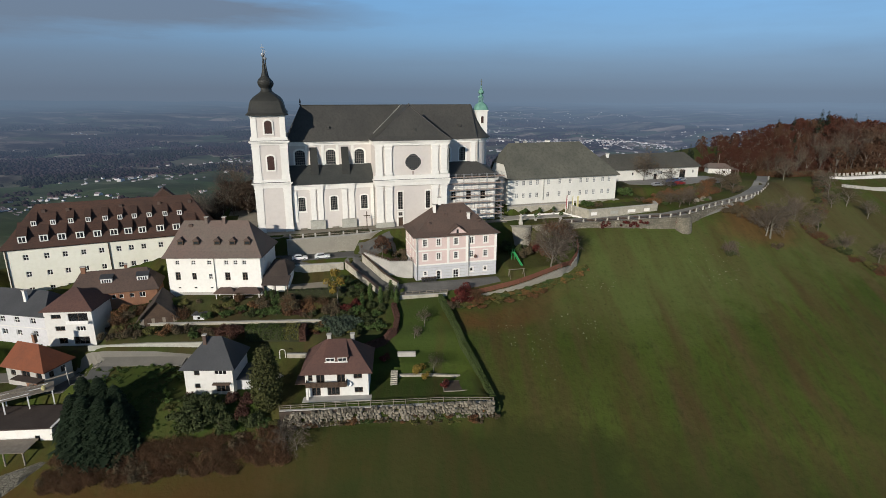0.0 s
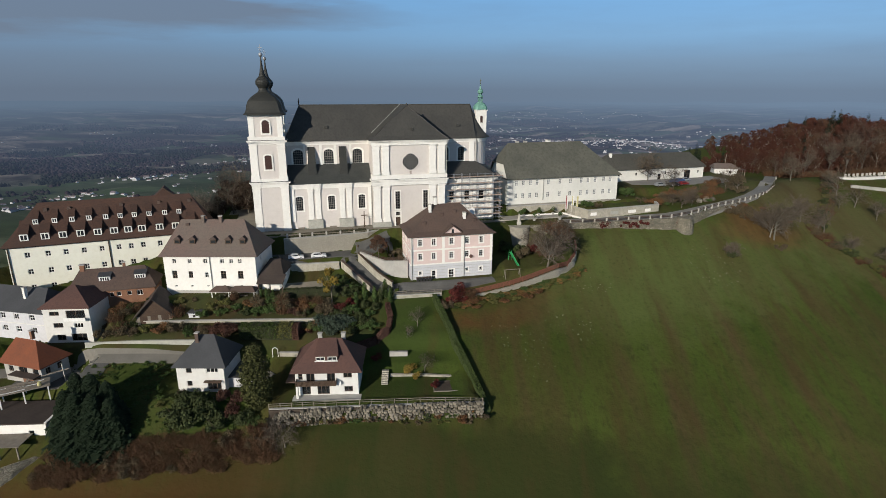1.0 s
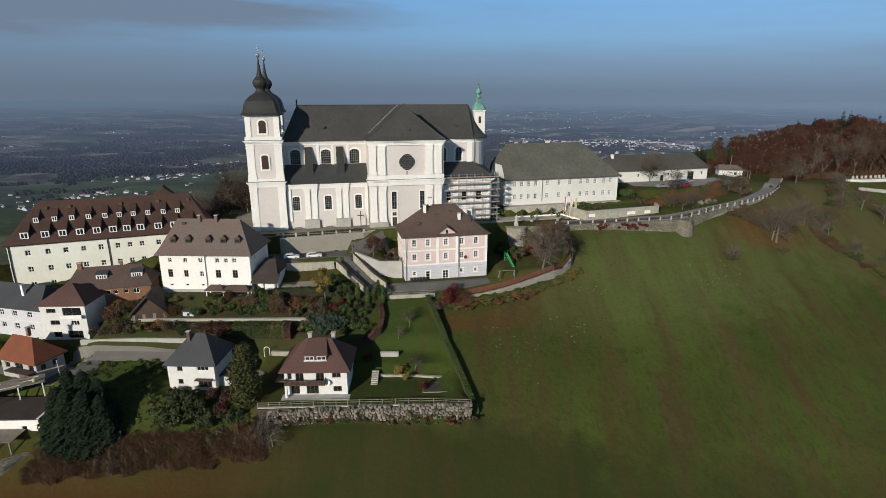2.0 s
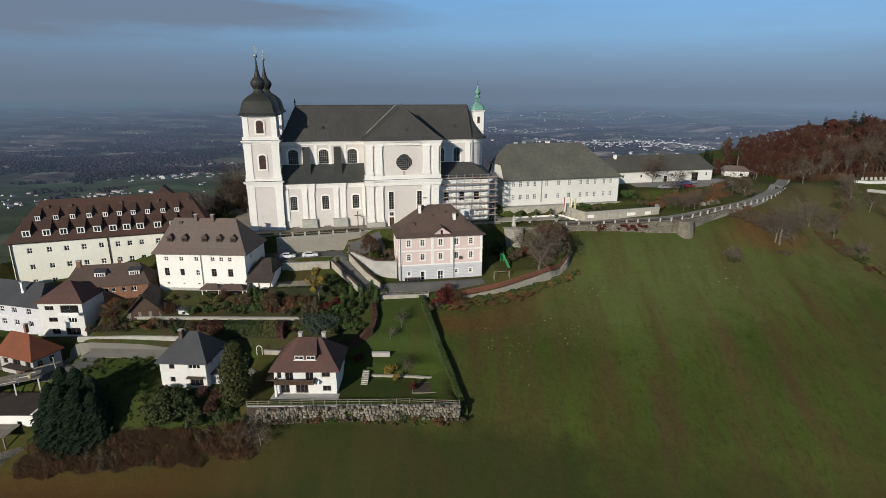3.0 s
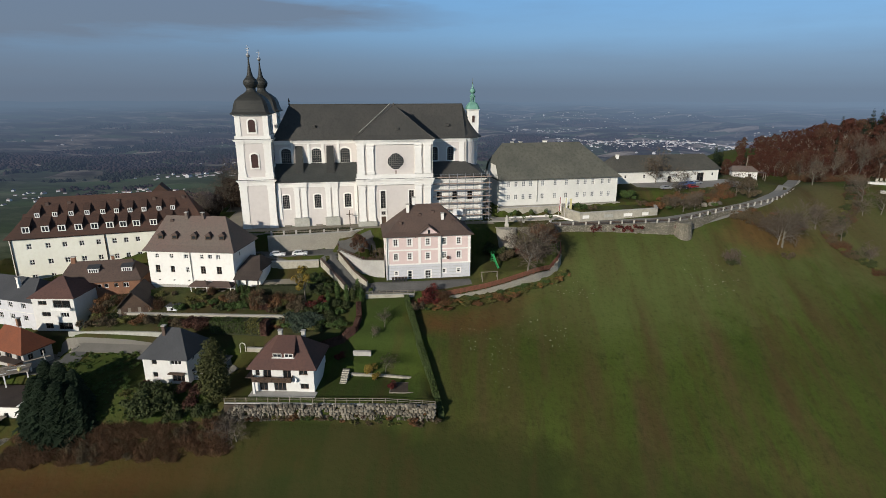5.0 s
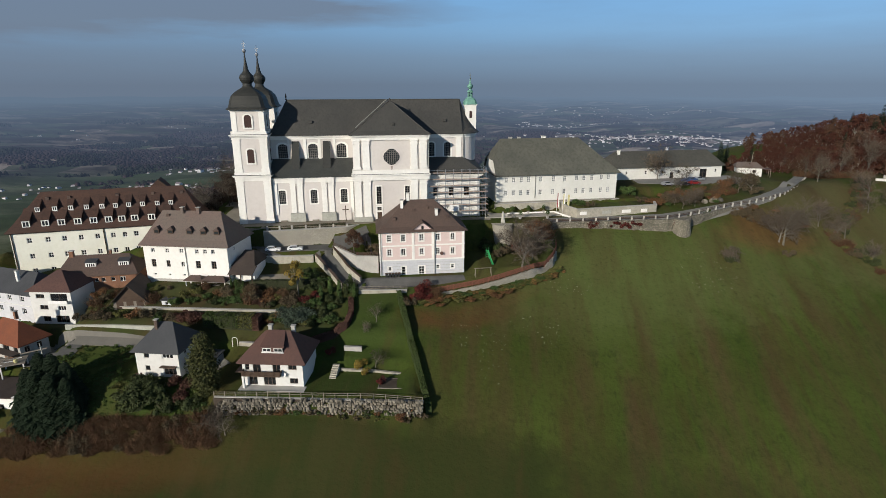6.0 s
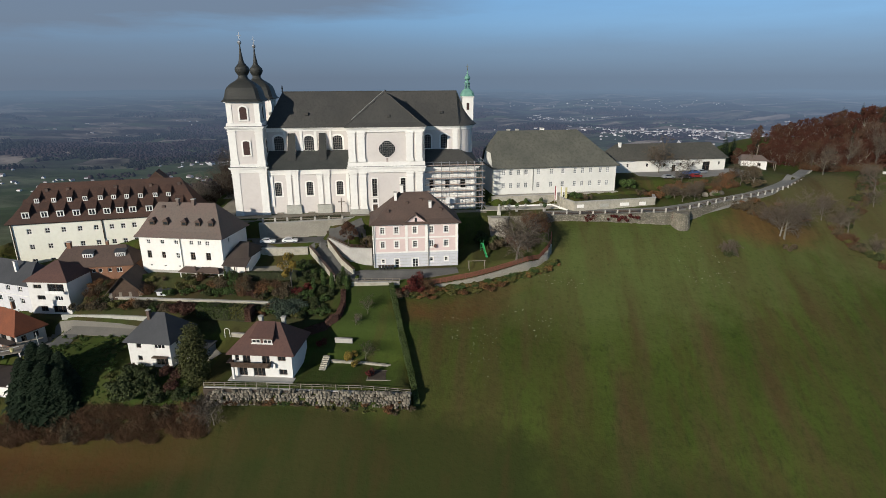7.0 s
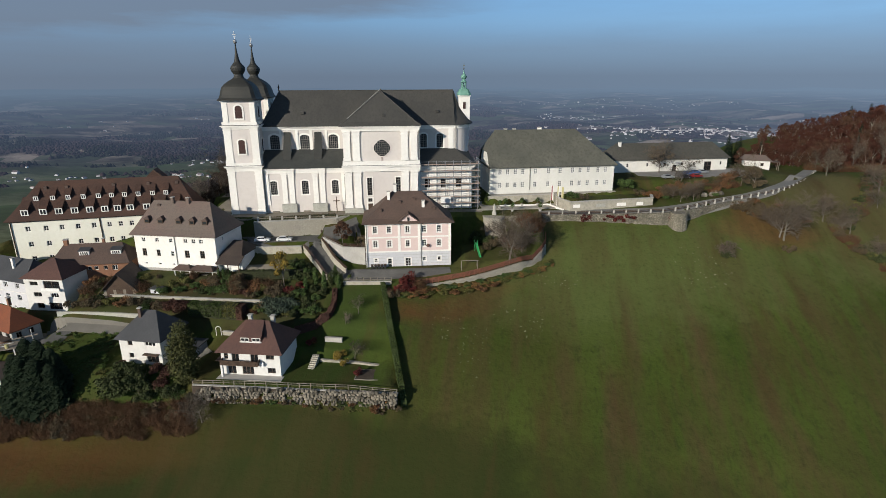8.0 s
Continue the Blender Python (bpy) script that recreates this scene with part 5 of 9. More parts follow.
    cap = Shape().lathe(u, v, [(2.15, 38.36), (2.1, 38.7), (1.9, 39.4), (1.5, 40.1), (1.0, 40.5), (0.85, 40.7)], 16, [1, 1, 0.9, 0.7, 0.4, 0.2])
    for i in range(8):
        t = 2 * math.pi * i / 8
        cap.box(u + 0.7 * math.cos(t) - 0.1, v + 0.7 * math.sin(t) - 0.1, 40.7, u + 0.7 * math.cos(t) + 0.1, v + 0.7 * math.sin(t) + 0.1, 42.3)
    cap.lathe(u, v, [(1.0, 42.3), (0.95, 42.5), (0.5, 42.9), (0.45, 43.2), (0.85, 43.6), (0.95, 44.0), (0.7, 44.5), (0.35, 44.9), (0.16, 45.6), (0.08, 46.4)], 12)
    part("lantern", cap, COPPER, tur, "green copper cap and open lantern")
    part("finial", Shape().lathe(u, v, [(0.05, 46.2), (0.22, 46.4), (0.05, 46.65)], 8).box(u - 0.05, v - 0.05, 46.6, u + 0.05, v + 0.05, 48.0).box(u - 0.35, v - 0.04, 47.3, u + 0.35, v + 0.04, 47.4), GOLD, tur)
    # downpipes
    for u, v, z0, z1 in ((-35.6, 1.9, G0, 18.0), (-11.75, 1.9, G0, 18.0), (22.9, 7.4, 18.5, 29.8), (10.95, -0.7, 18.9, 30.2)):
        part("downpipe", Shape().tube((u, v, z0), (u, v, z1), 0.14, 6), ZINC, ch)
    return ch


STAIN = surf("rain_stain", (0.30, 0.25, 0.22), (0.38, 0.33, 0.30), 0.9, 0.8, 3.0, 0.0)
build_church()


# ---- houses ----
def house_at(name, label, x, y, deg, category="house"):
    return thing(name, label, category, pose(x, y, 0, 0, 0, deg))


def band(house, W, D, z, h=0.35, proud=0.08, mat=None):
    s = Shape()
    s.box(-proud, -proud, z, W + proud, 0.02, z + h).box(W - 0.02, 0.021, z, W + proud, D, z + h).box(-proud, 0.021, z, 0.02, D, z + h)
    part("string_course", s, mat or WHITE, house)


def build_pink():
    h = house_at("town_house", "pink rendered three-storey house with a brown hipped roof", 0.5, 140.5, 12)
    W, D = 22.8, 13.5
    up = [(u, z, 1.1, 1.8, 2, 3) for u in (2.6, 6.3, 11.2, 15.6, 19.6) for z in (4.5, 0.6)]
    side = [(s, z, 1.1, 1.8, 2, 3) for s in (2.5, 6.5, 10.5) for z in (4.5, 0.6)]
    walls(h, W, D, 7.3, PINK, {"front": up, "left": side, "right": side}, surround=WHITE, z0=-0.7)
    low = [(2.6, -3.6, 0.8, 1.0, 1, 2), (6.3, -4.9, 1.1, 2.3, 1, 3, "door"), (11.2, -4.9, 1.5, 2.3, 2, 3, "door"), (15.6, -3.4, 0.8, 1.0, 1, 2), (19.6, -3.4, 0.8, 1.0, 1, 2)]
    walls(h, W, D, -0.7, PALEGREY, {"front": low}, surround=WHITE, z0=-7.5)
    band(h, W, D, -0.85)
    band(h, W, D, 3.1, 0.4)
    band(h, W, D, 6.75, 0.5, 0.2)
    for u in (0, 8.6, 13.9, W - 0.7):
        part("quoin", Shape().box(u, -0.13, -0.5, u + 0.7, -0.001, 6.74), WHITE, h)
    for s0 in range(4):
        part("string_course", Shape().box(0.75, -0.05, -4.2 + s0 * 0.85, W - 0.75, -0.002, -4.15 + s0 * 0.85), PLINTH, h)
    part("roof", hip_roof(W, D, 7.4, 14.4, 7.4, 15.2, 0.8, 0.35), BROWNROOF, h, "brown tiled hipped roof with flared eaves")
    g = Shape()
    g.face((8.4, -0.15, 7.25), (14.6, -0.15, 7.25), (11.5, -0.15, 9.6))
    g.face((8.4, -0.15, 7.25), (11.5, -0.15, 9.6), (11.5, 3.0, 9.6), (8.4, 3.0, 7.25))
    g.face((11.5, -0.15, 9.6), (14.6, -0.15, 7.25), (14.6, 3.0, 7.25), (11.5, 3.0, 9.6))
    gable = part("gable", g, PINK, h, "small pedimented gable")
    for sx in (-1, 1):
        t = Shape()
        a0, a1 = (11.5 + sx * 3.7, -0.55, 7.05), (11.5, -0.55, 9.85)
        b0, b1 = (11.5 + sx * 3.7, 2.0, 7.05), (11.5, 4.2, 9.85)
        t.face(a0, a1, b1, b0)
        t.face(*[(p[0], p[1], p[2] - 0.3) for p in (b0, b1, a1, a0)])
        t.face(a0, (a0[0], a0[1], a0[2] - 0.3), (a1[0], a1[1], a1[2] - 0.3), a1)
        part("gable_roof", t, BROWNROOF, gable)
    part("gable_window", Shape().box(11.2, -0.19, 7.7, 11.8, -0.152, 8.7), PANE_DARK, gable)
    chimney(h, 6.4, 5.2, 11.0, 14.6, 0.75)
    chimney(h, 8.2, 6.9, 13.0, 16.2, 0.8)
    chimney(h, 15.6, 3.4, 9.0, 12.3, 0.75)
    part("downpipe", Shape().tube((14.75, -0.25, -4.9), (14.75, -0.25, 7.0), 0.11), ZINC, h)
    part("downpipe", Shape().tube((0.3, -0.25, -4.9), (0.3, -0.25, 7.0), 0.11), ZINC, h)
    for u, v in ((4.2, 2.4), (9.4, 4.3), (13.2, 4.9), (18.4, 2.6)):
        z = 7.3 + (v + 0.8) / 7.55 * 7.0
        part("roof_hatch", Shape().box(u - 0.4, v - 0.4, z - 0.5, u + 0.4, v + 0.4, z + 0.25), BROWNROOF, h)
    dish = Shape().lathe(0, 0, [(0.1, 0.0), (0.35, 0.06), (0.5, 0.16)], 12)
    part("satellite_dish", dish, REDROOF, h, m=pose(16.6, -0.35, 0.9, 80, 0, 0))


def build_white_house():
    h = house_at("tall_house", "white rendered house with a faded brown half-hipped roof", -62.5, 136.0, -1.5)
    W, D = 23.5, 14.0
    f = [(u, 1.75, 1.0, 1.15, 2, 2) for u in (2.7, 6.7, 10.7, 15.0, 17.3, 19.5)]
    f += [(2.5, -2.3, 1.25, 2.1, 2, 3, "dark"), (6.6, -2.2, 1.1, 1.8, 2, 2, "dark"), (10.7, -2.1, 0.9, 1.4, 2, 2), (15.0, -2.4, 1.35, 2.1, 2, 3, "dark"), (19.4, -2.4, 1.35, 2.1, 2, 3, "dark")]
    f += [(u, -4.6, 0.7, 0.4, 1, 1) for u in (2.5, 6.6, 10.7, 15.0, 19.3)]
    walls(h, W, D, 3.9, WHITE, {"front": f, "right": [(4, 1.7, 1.0, 1.1, 2, 2), (9, -2.2, 1.1, 1.8, 2, 2)]}, z0=-8.5)
    part("plinth", Shape().box(-0.08, -0.1, -8.0, W + 0.08, -0.002, -5.6), CONCRETE, h)
    part("roof", hip_roof(W, D, 4.0, 11.7, 2.6, 19.2, 0.8, 0.2), FADEDROOF, h, "faded brown roof with a reddish end")
    for u in (3.2, 7.1, 12.4, 16.3, 20.0):
        dormer(h, u, 1.9, 6.5, 1.5, 1.05, 1.6, DARKWOOD, BROWNROOF, 0.5, bars=1, rows=1, sash=DARKWOOD)
    chimney(h, 8.7, 6.4, 11.0, 12.7, 0.75, FADEDROOF)
    chimney(h, 13.2, 6.4, 11.0, 12.7, 0.8, FADEDROOF)
    part("downpipe", Shape().tube((11.9, -0.18, -6.0), (11.9, -0.18, 3.6), 0.1), ZINC, h)
    part("roof_hatch", Shape().box(4.2, 5.6, 10.2, 5.2, 6.3, 10.9), BROWNROOF, h)


def build_long_house():
    x, y = placed(-4.3, 0, -103.4, 145.3, 21.5)
    h = house_at("long_house", "cream three-storey guest house with a red-brown roof of many dormers", x, y, 21.5)
    W, D, o = 51.5, 13.5, 4.3
    us = (0.3, 5.0, 9.2, 13.5, 17.8, 22.0, 25.1, 28.2, 32.6, 37.0, 41.2)
    f = [(u + o, z, 1.25, 1.55, 2, 2) for u in us for z in (0.55, -4.15, -8.6)]
    walls(h, W, D, 4.0, CREAM, {"front": f, "left": [(s, z, 1.2, 1.5, 2, 2) for s in (4, 9) for z in (0.55, -4.15)]}, z0=-13)
    part("roof", hip_roof(W, D, 4.15, 14.3, 7.5, 46.0, 0.9, 0.12), LONGROOF, h, "long red-brown tiled roof")
    for u in (0.2, 5.0, 9.1, 13.3, 17.4, 21.4, 24.9, 28.4, 33.0, 37.2, 41.4):
        dormer(h, u + o, 0.2, 5.3, 2.0, 1.85, 3.0, LONGROOF, LONGROOF, 0.95, shed=True, bars=2, rows=1)
    for u in (2.8, 7.2, 11.3, 15.4, 19.5, 23.1, 26.7, 30.5, 34.6, 38.4):
        dormer(h, u + o, 2.9, 9.15, 1.3, 1.35, 1.9, LONGROOF, LONGROOF, 1.15, shed=True, bars=2, rows=1)
    for u in (0.6, 6.2, 19.0, 28.8, 37.0):
        part("roof_hatch", Shape().box(u + o + 4, 5.0, 12.0, u + o + 4.9, 5.7, 12.9), BROWNROOF, h)
    for u in (19.6, -3.9):
        part("downpipe", Shape().tube((u + o, -0.2, -10), (u + o, -0.2, 3.8), 0.14), DARKWOOD, h)
    g = Shape()
    a0, a1, top = (31.6 + o, 7.2, 13.4), (37.6 + o, 7.2, 13.4), (34.8 + o, 7.2, 16.3)
    bk = [(p[0], 13.0, p[2]) for p in (a0, a1, top)]
    g.face(a0, a1, top)
    g.face(a1, bk[1], bk[2], top)
    g.face(bk[0], a0, top, bk[2])
    g.face(bk[1], bk[0], bk[2])
    part("rear_gable", g, LONGROOF, h, "tiled gable of the rear wing")
    part("rear_verge", Shape().tube(top, (38.3 + o, 7.0, 13.0), 0.22, 5), DARKWOOD, h)
    part("eaves_board", Shape().box(-0.3, -0.32, 3.55, W + 0.3, -0.004, 3.8), DARKWOOD, h)


def build_lower_house():
    h = house_at("family_house", "small white house with a red-brown hipped roof and a wooden balcony", -23.0, 104.42, 1.2)
    W, D = 13.2, 10.0
    f = [(1.1, -14.4, 0.9, 1.5, 1, 2, "dark"), (3.2, -14.9, 1.7, 2.0, 2, 1, "dark"), (7.5, -14.9, 1.7, 2.0, 2, 1, "dark"), (11.0, -14.1, 1.8, 1.3, 2, 1, "dark"), (11.1, -17.4, 1.8, 1.3, 2, 1, "dark"),
         (2.2, -17.9, 1.8, 2.0, 2, 1, "dark"), (5.8, -17.9, 2.6, 2.0, 3, 1, "dark")]
    walls(h, W, D, -12.3, HOUSEWHITE, {"front": f, "right": [(5, -14.1, 1.2, 1.2, 2, 1)], "left": [(5, -14.1, 1.2, 1.2, 2, 1)]}, z0=-21)
    part("roof", hip_roof(W, D, -12.2, -7.2, 4.0, 9.4, 0.9), REDROOF, h, "red-brown tiled hipped roof")
    d = part("dormer", Shape().box(4.2, 1.1, -11.6, 8.9, 4.0, -9.3), REDROOF, h, "wide shed dormer")
    t = Shape()
    lo = [(3.9, 0.75, -9.35), (9.2, 0.75, -9.35), (8.4, 5.0, -7.25), (4.6, 5.0, -7.25)]
    hi = [(x, y, z + 0.14) for x, y, z in lo]
    t.face(*hi)
    t.face(*reversed(lo))
    for i in range(4):
        t.face(lo[i], lo[(i + 1) % 4], hi[(i + 1) % 4], hi[i])
    part("dormer_roof", t, REDROOF, d)
    for x in (5.3, 7.8):
        set_window(d, pose(x, 1.0, -10.5), 1.9, 0.85, 2, 1, WINFRAME, pane=PANE_DARK)
    part("sill", Shape().box(4.1, 0.9, -10.72, 9.0, 1.09, -10.56), WINFRAME, d)
    b = Shape().box(0.3, -1.5, -15.15, 8.7, -0.01, -14.95)
    bal = part("balcony", b, DARKWOOD, h, "dark wooden balcony")
    r = Shape()
    for i in range(34):
        x = 0.35 + i * 0.25
        r.box(x, -1.5, -14.95, x + 0.19, -1.45, -14.05)
    r.box(0.3, -1.56, -14.05, 8.7, -1.4, -13.95).box(0.3, -1.5, -14.95, 0.36, -0.01, -14.05).box(8.64, -1.5, -14.95, 8.7, -0.01, -14.05)
    part("balustrade", r, DARKWOOD, bal)
    part("column", Shape().box(0.3, -1.45, -18.2, 0.75, -1.0, -15.16), HOUSEWHITE, h)
    part("terrace", Shape().box(-0.5, -2.2, -18.4, W + 0.6, -0.01, -18.0), CONCRETE, h)
    dish = Shape().lathe(0, 0, [(0.08, 0.0), (0.35, 0.05), (0.55, 0.18)], 14)
    part("satellite_dish", dish, WINFRAME, h, m=pose(9.2, -0.45, -15.0, 75, 0, -10))
    chimney(h, 4.6, 6.2, -9.0, -6.6, 0.8, CONCRETE)
    chimney(h, 9.6, 6.6, -9.5, -6.8, 0.8, CONCRETE)
    part("side_door_roof", Shape().box(-2.6, 2.0, -16.2, -0.01, 6.0, -16.0), BROWNROOF, h)


def build_grey_roof_house():
    h = house_at("family_house", "small white house with a dark grey hipped roof", -48.9, 107.2, -2)
    W, D = 10.2, 9.5
    f = [(2.7, -13.9, 1.2, 1.3, 1, 1, "dark"), (7.7, -13.8, 2.6, 1.1, 3, 1), (2.6, -17.0, 1.1, 1.2, 1, 1, "dark"), (7.9, -17.8, 2.9, 1.9, 3, 1, "dark")]
    walls(h, W, D, -12.2, HOUSEWHITE, {"front": f, "right": [(3, -13.9, 1.2, 1.2, 2, 1), (7, -17.0, 1.2, 1.2, 2, 1)]}, z0=-21.5)
    part("roof", hip_roof(W, D, -12.1, -7.0, 3.9, 6.9, 0.7), GREYROOF, h, "dark grey tiled hipped roof")
    chimney(h, 3.7, 3.6, -9.0, -6.2, 0.7, BROWNROOF)
    part("awning", Shape().box(6.0, -1.0, -15.75, 9.7, -0.01, -15.55), DARKWOOD, h)
    part("annex", Shape().box(W + 0.01, 2.0, -20, W + 5.5, 9.0, -16.0), PALEGREY, h, "flat-roofed garage annex")
    part("annex_roof", Shape().box(W + 0.01, 1.6, -15.99, W + 5.9, 9.3, -15.75), GREYROOF, h)


def build_monastery():
    h = house_at("monastery_wing", "long white two-storey wing with a mossy grey roof", 31.5, 181.4, 15, "building")
    W, D = 42.2, 15.0
    us = (3.4, 5.9, 8.5, 11.0, 15.2, 19.6, 23.6, 27.8, 30.4, 33.2, 36.6, 39.2)
    f = [(u, z, 1.2, 1.8, 2, 3, "pale") for u in us for z in (13.6, 9.3)]
    walls(h, W, D, 16.2, GREYWHITE, {"front": f, "right": [(s, z, 1.0, 1.5, 2, 2) for s in (4, 8, 12) for z in (13.9, 9.6)], "left": [(3, 13.9, 1.0, 1.5, 2, 2), (3, 9.6, 1.0, 1.5, 2, 2)]}, z0=4.5)
    zr, v2, zc = 27.2, 2.6, 20.6
    e = 16.1
    s = Shape()
    s.prism([(-0.5, -0.8), (W + 0.9, -0.8), (W + 0.9, D + 0.8), (-0.5, D + 0.8)], e - 0.25, e)
    ra, rb = (3.0, 7.5, zr), (30.6, 7.5, zr)
    s.face((-0.5, -0.8, e + .01), (W + 0.9, -0.8, e + .01), rb, ra, (-0.5, v2, zc))
    s.face((W + 0.9, D + 0.8, e + .01), (-0.5, D + 0.8, e + .01), (-0.5, D - v2, zc), ra, rb)
    s.face((W + 0.9, -0.8, e + .01), (W + 0.9, D + 0.8, e + .01), rb)
    s.face((-0.5, D - v2, zc), (-0.5, v2, zc), ra)
    part("roof", s, MOSSROOF, h, "tall mossy grey half-hipped roof")
    g = Shape()
    g.face((-0.005, 0, 15.9), (-0.005, v2 + 0.2, zc - 0.15), (-0.005, D - v2 - 0.2, zc - 0.15), (-0.005, D, 15.9))
    part("gable", g, GREYWHITE, h)
    part("downpipe", Shape().tube((13.3, -0.2, 8.4), (13.3, -0.2, 16.0), 0.13), ZINC, h)
    chimney(h, 18.5, 8.5, 26.0, 27.7, 0.9, d=2.0)
    chimney(h, 7.0, 9.0, 25.5, 27.4, 0.8, PLINTH, d=1.4)
    chimney(h, 10.0, 9.0, 25.5, 27.4, 0.8, PLINTH, d=1.4)


def build_farm_wing():
    x, y = placed(-46, 0, 120.4, 229, 15)
    h = house_at("farm_wing", "low white farm wing with a long grey roof", x, y, 15, "building")
    W, D = 46.6, 12.0
    f = [(u, 11.2, 0.9, 1.3, 1, 2) for u in (6, 14, 21, 28, 33, 44)] + [(38.6, 9.2, 3.0, 3.4, 2, 2, "dark"), (25.0, 9.2, 1.6, 2.4, 1, 2, "dark")]
    walls(h, W, D, 14.0, GREYWHITE, {"front": f}, z0=6)
    part("roof", hip_roof(W, D, 14.1, 19.4, 3.5, 43.2, 0.8), FARMROOF, h, "long grey hipped roof")
    chimney(h, 4.5, 5.0, 17.5, 19.9, 1.0, d=0.9)


def build_hut():
    h = house_at("garden_hut", "small white outbuilding with a low grey-brown roof", 131.6, 240.6, -14, "outbuilding")
    walls(h, 9.4, 6.5, 11.6, HOUSEWHITE, {"front": [(6.6, 9.4, 1.2, 1.1, 2, 1, "dark")]}, z0=5)
    part("roof", hip_roof(9.4, 6.5, 11.7, 13.4, 0.2, 7.6, 0.6), FADEDROOF, h)
    part("lean_to_roof", Shape().box(9.7, 1.0, 10.8, 13.0, 5.0, 11.0), BROWNROOF, h)
    for y in (1.1, 4.7):
        part("post", Shape().box(12.7, y, 5, 12.9, y + 0.2, 10.79), GREYWOOD, h)


def build_village_houses():
    h = house_at("village_house", "white house with a loggia under a red-brown hipped roof", -87.0, 124.2, 2)
    W, D = 10.8, 10.5
    walls(h, W, D, -5.5, HOUSEWHITE, {"front": [(2.7, -7.6, 2.2, 1.1, 2, 1, "dark"), (7.6, -8.6, 4.4, 2.3, 2, 1, "dark"), (3.2, -10.7, 2.2, 1.2, 2, 1, "dark"), (7.9, -10.9, 2.1, 1.3, 3, 1), (3.4, -14.0, 2.0, 1.5, 2, 1, "dark"), (7.6, -14.2, 3.6, 1.9, 3, 1, "dark")]}, z0=-17)
    part("roof", hip_roof(W, D, -5.4, -1.6, 4.6, 5.6, 0.6), REDROOF, h)
    part("balcony", Shape().box(5.2, -0.9, -8.75, 10.2, -0.01, -8.6).box(5.2, -0.9, -8.6, 10.2, -0.84, -7.9), WINFRAME, h)
    h = house_at("village_house", "pale grey two-storey house with a dark slate roof", -111.0, 130.2, -13)
    W, D = 24.3, 10.0
    f = [(u, z, 1.5, 1.5, 2, 2) for u in (3, 7.5, 12.5, 16.5, 21.0) for z in (-9.3, -12.6)] + [(18.5, -15.0, 0.6, 0.6, 1, 1), (22, -15.0, 0.6, 0.6, 1, 1)]
    walls(h, W, D, -7.0, PALEGREY, {"front": f}, z0=-18)
    part("roof", hip_roof(W, D, -6.9, -2.6, 3.0, 21.8, 0.6), GREYROOF, h)
    chimney(h, 17.4, 2.6, -6.0, -2.0, 0.7)
    part("string_course", Shape().box(0, -0.06, -10.4, W, -0.002, -10.2), HOUSEWHITE, h)
    h = house_at("low_house", "low brick house with a brown roof and glazed dormers", -84.8, 131.4, 15)
    W, D = 19.5, 9.0
    walls(h, W, D, -4.4, BRICK, {"front": [(9.5, -6.4, 1.0, 1.1, 1, 1), (11.2, -6.4, 1.0, 1.1, 1, 1), (13.6, -6.4, 1.0, 1.1, 1, 1), (16.0, -6.6, 1.4, 1.4, 2, 1)]}, z0=-13)
    part("roof", hip_roof(W, D, -4.3, 0.1, 2.0, 17.0, 0.6), BROWNROOF, h)
    for u in (8.0, 16.2):
        dormer(h, u, 1.6, -2.6, 2.6, 1.2, 2.0, HOUSEWHITE, GREYROOF, 0.42, shed=True, bars=4, rows=1)
    chimney(h, 2.6, 4.5, -0.5, 1.3, 1.0, BRICK)
    chimney(h, 12.0, 5.2, -0.5, 1.0, 0.6, BRICK)
    h = house_at("village_house", "white house with a bright orange tiled roof", -90.7, 114.6, -18.2)
    W, D = 11.0, 6.6
    # white walls given grey concrete: their eave shade put into the colour
    walls(h, W, D, -14.3, CONCRETE, {"front": [(9.3, -17.4, 1.6, 2.4, 1, 1, "dark"), (5.6, -17.6, 2.4, 2.6, 2, 1, "dark"), (2.0, -16.6, 1.4, 1.4, 2, 1, "dark")], "right": [(1.6, -16.6, 1.2, 1.5, 2, 1, "dark"), (4.4, -16.6, 1.2, 1.5, 2, 1, "dark")]}, z0=-22)
    part("roof", hip_roof(W, D, -14.2, -9.9, 0.6, 6.6, 0.7), ORANGEROOF, h, "orange tiled hipped roof")
    chimney(h, 5.0, 3.9, -10.0, -8.0, 0.7, BRICK)
    part("brick_pier", Shape().box(7.4, -1.6, -20, 10.4, -0.01, -16.4), BRICK, h, "raw brick wall of an unfinished porch")
    part("awning_roof", Shape().box(3.4, -2.0, -16.39, 10.8, -0.012, -16.2), DARKROOF_TILES, h)


build_pink()
build_white_house()
build_long_house()
build_lower_house()
build_grey_roof_house()
build_monastery()
build_farm_wing()
build_hut()
build_village_houses()


# ---- plants ----
def leafmat(name, c1, c2, c3, rough=0.75):
    return surf(name, c1, c2, rough, 0.9, 3.0, 0.0, c3, 0.6, island=0.32, spec=0.12)


BARK = surf("grey_bark", (0.13, 0.115, 0.095), (0.19, 0.17, 0.14), 0.9, 0.8, 4.0, 0.3)
DARKBARK = surf("dark_bark", (0.070, 0.060, 0.050), (0.100, 0.086, 0.070), 0.9, 0.8, 4.0, 0.3)
PALEBARK = surf("pale_bark", (0.108, 0.098, 0.074), (0.15, 0.136, 0.106), 0.9, 0.8, 4.0, 0.3)
SCRUBTWIG = surf("dark_scrub_twigs", (0.092, 0.047, 0.023), (0.115, 0.062, 0.031), 0.9, 0.8, 4.0, 0.0, island=0.35)
TWIG = surf("brown_twigs", (0.088, 0.069, 0.050), (0.118, 0.093, 0.070), 0.9, 0.8, 4.0, 0.0, island=0.35)
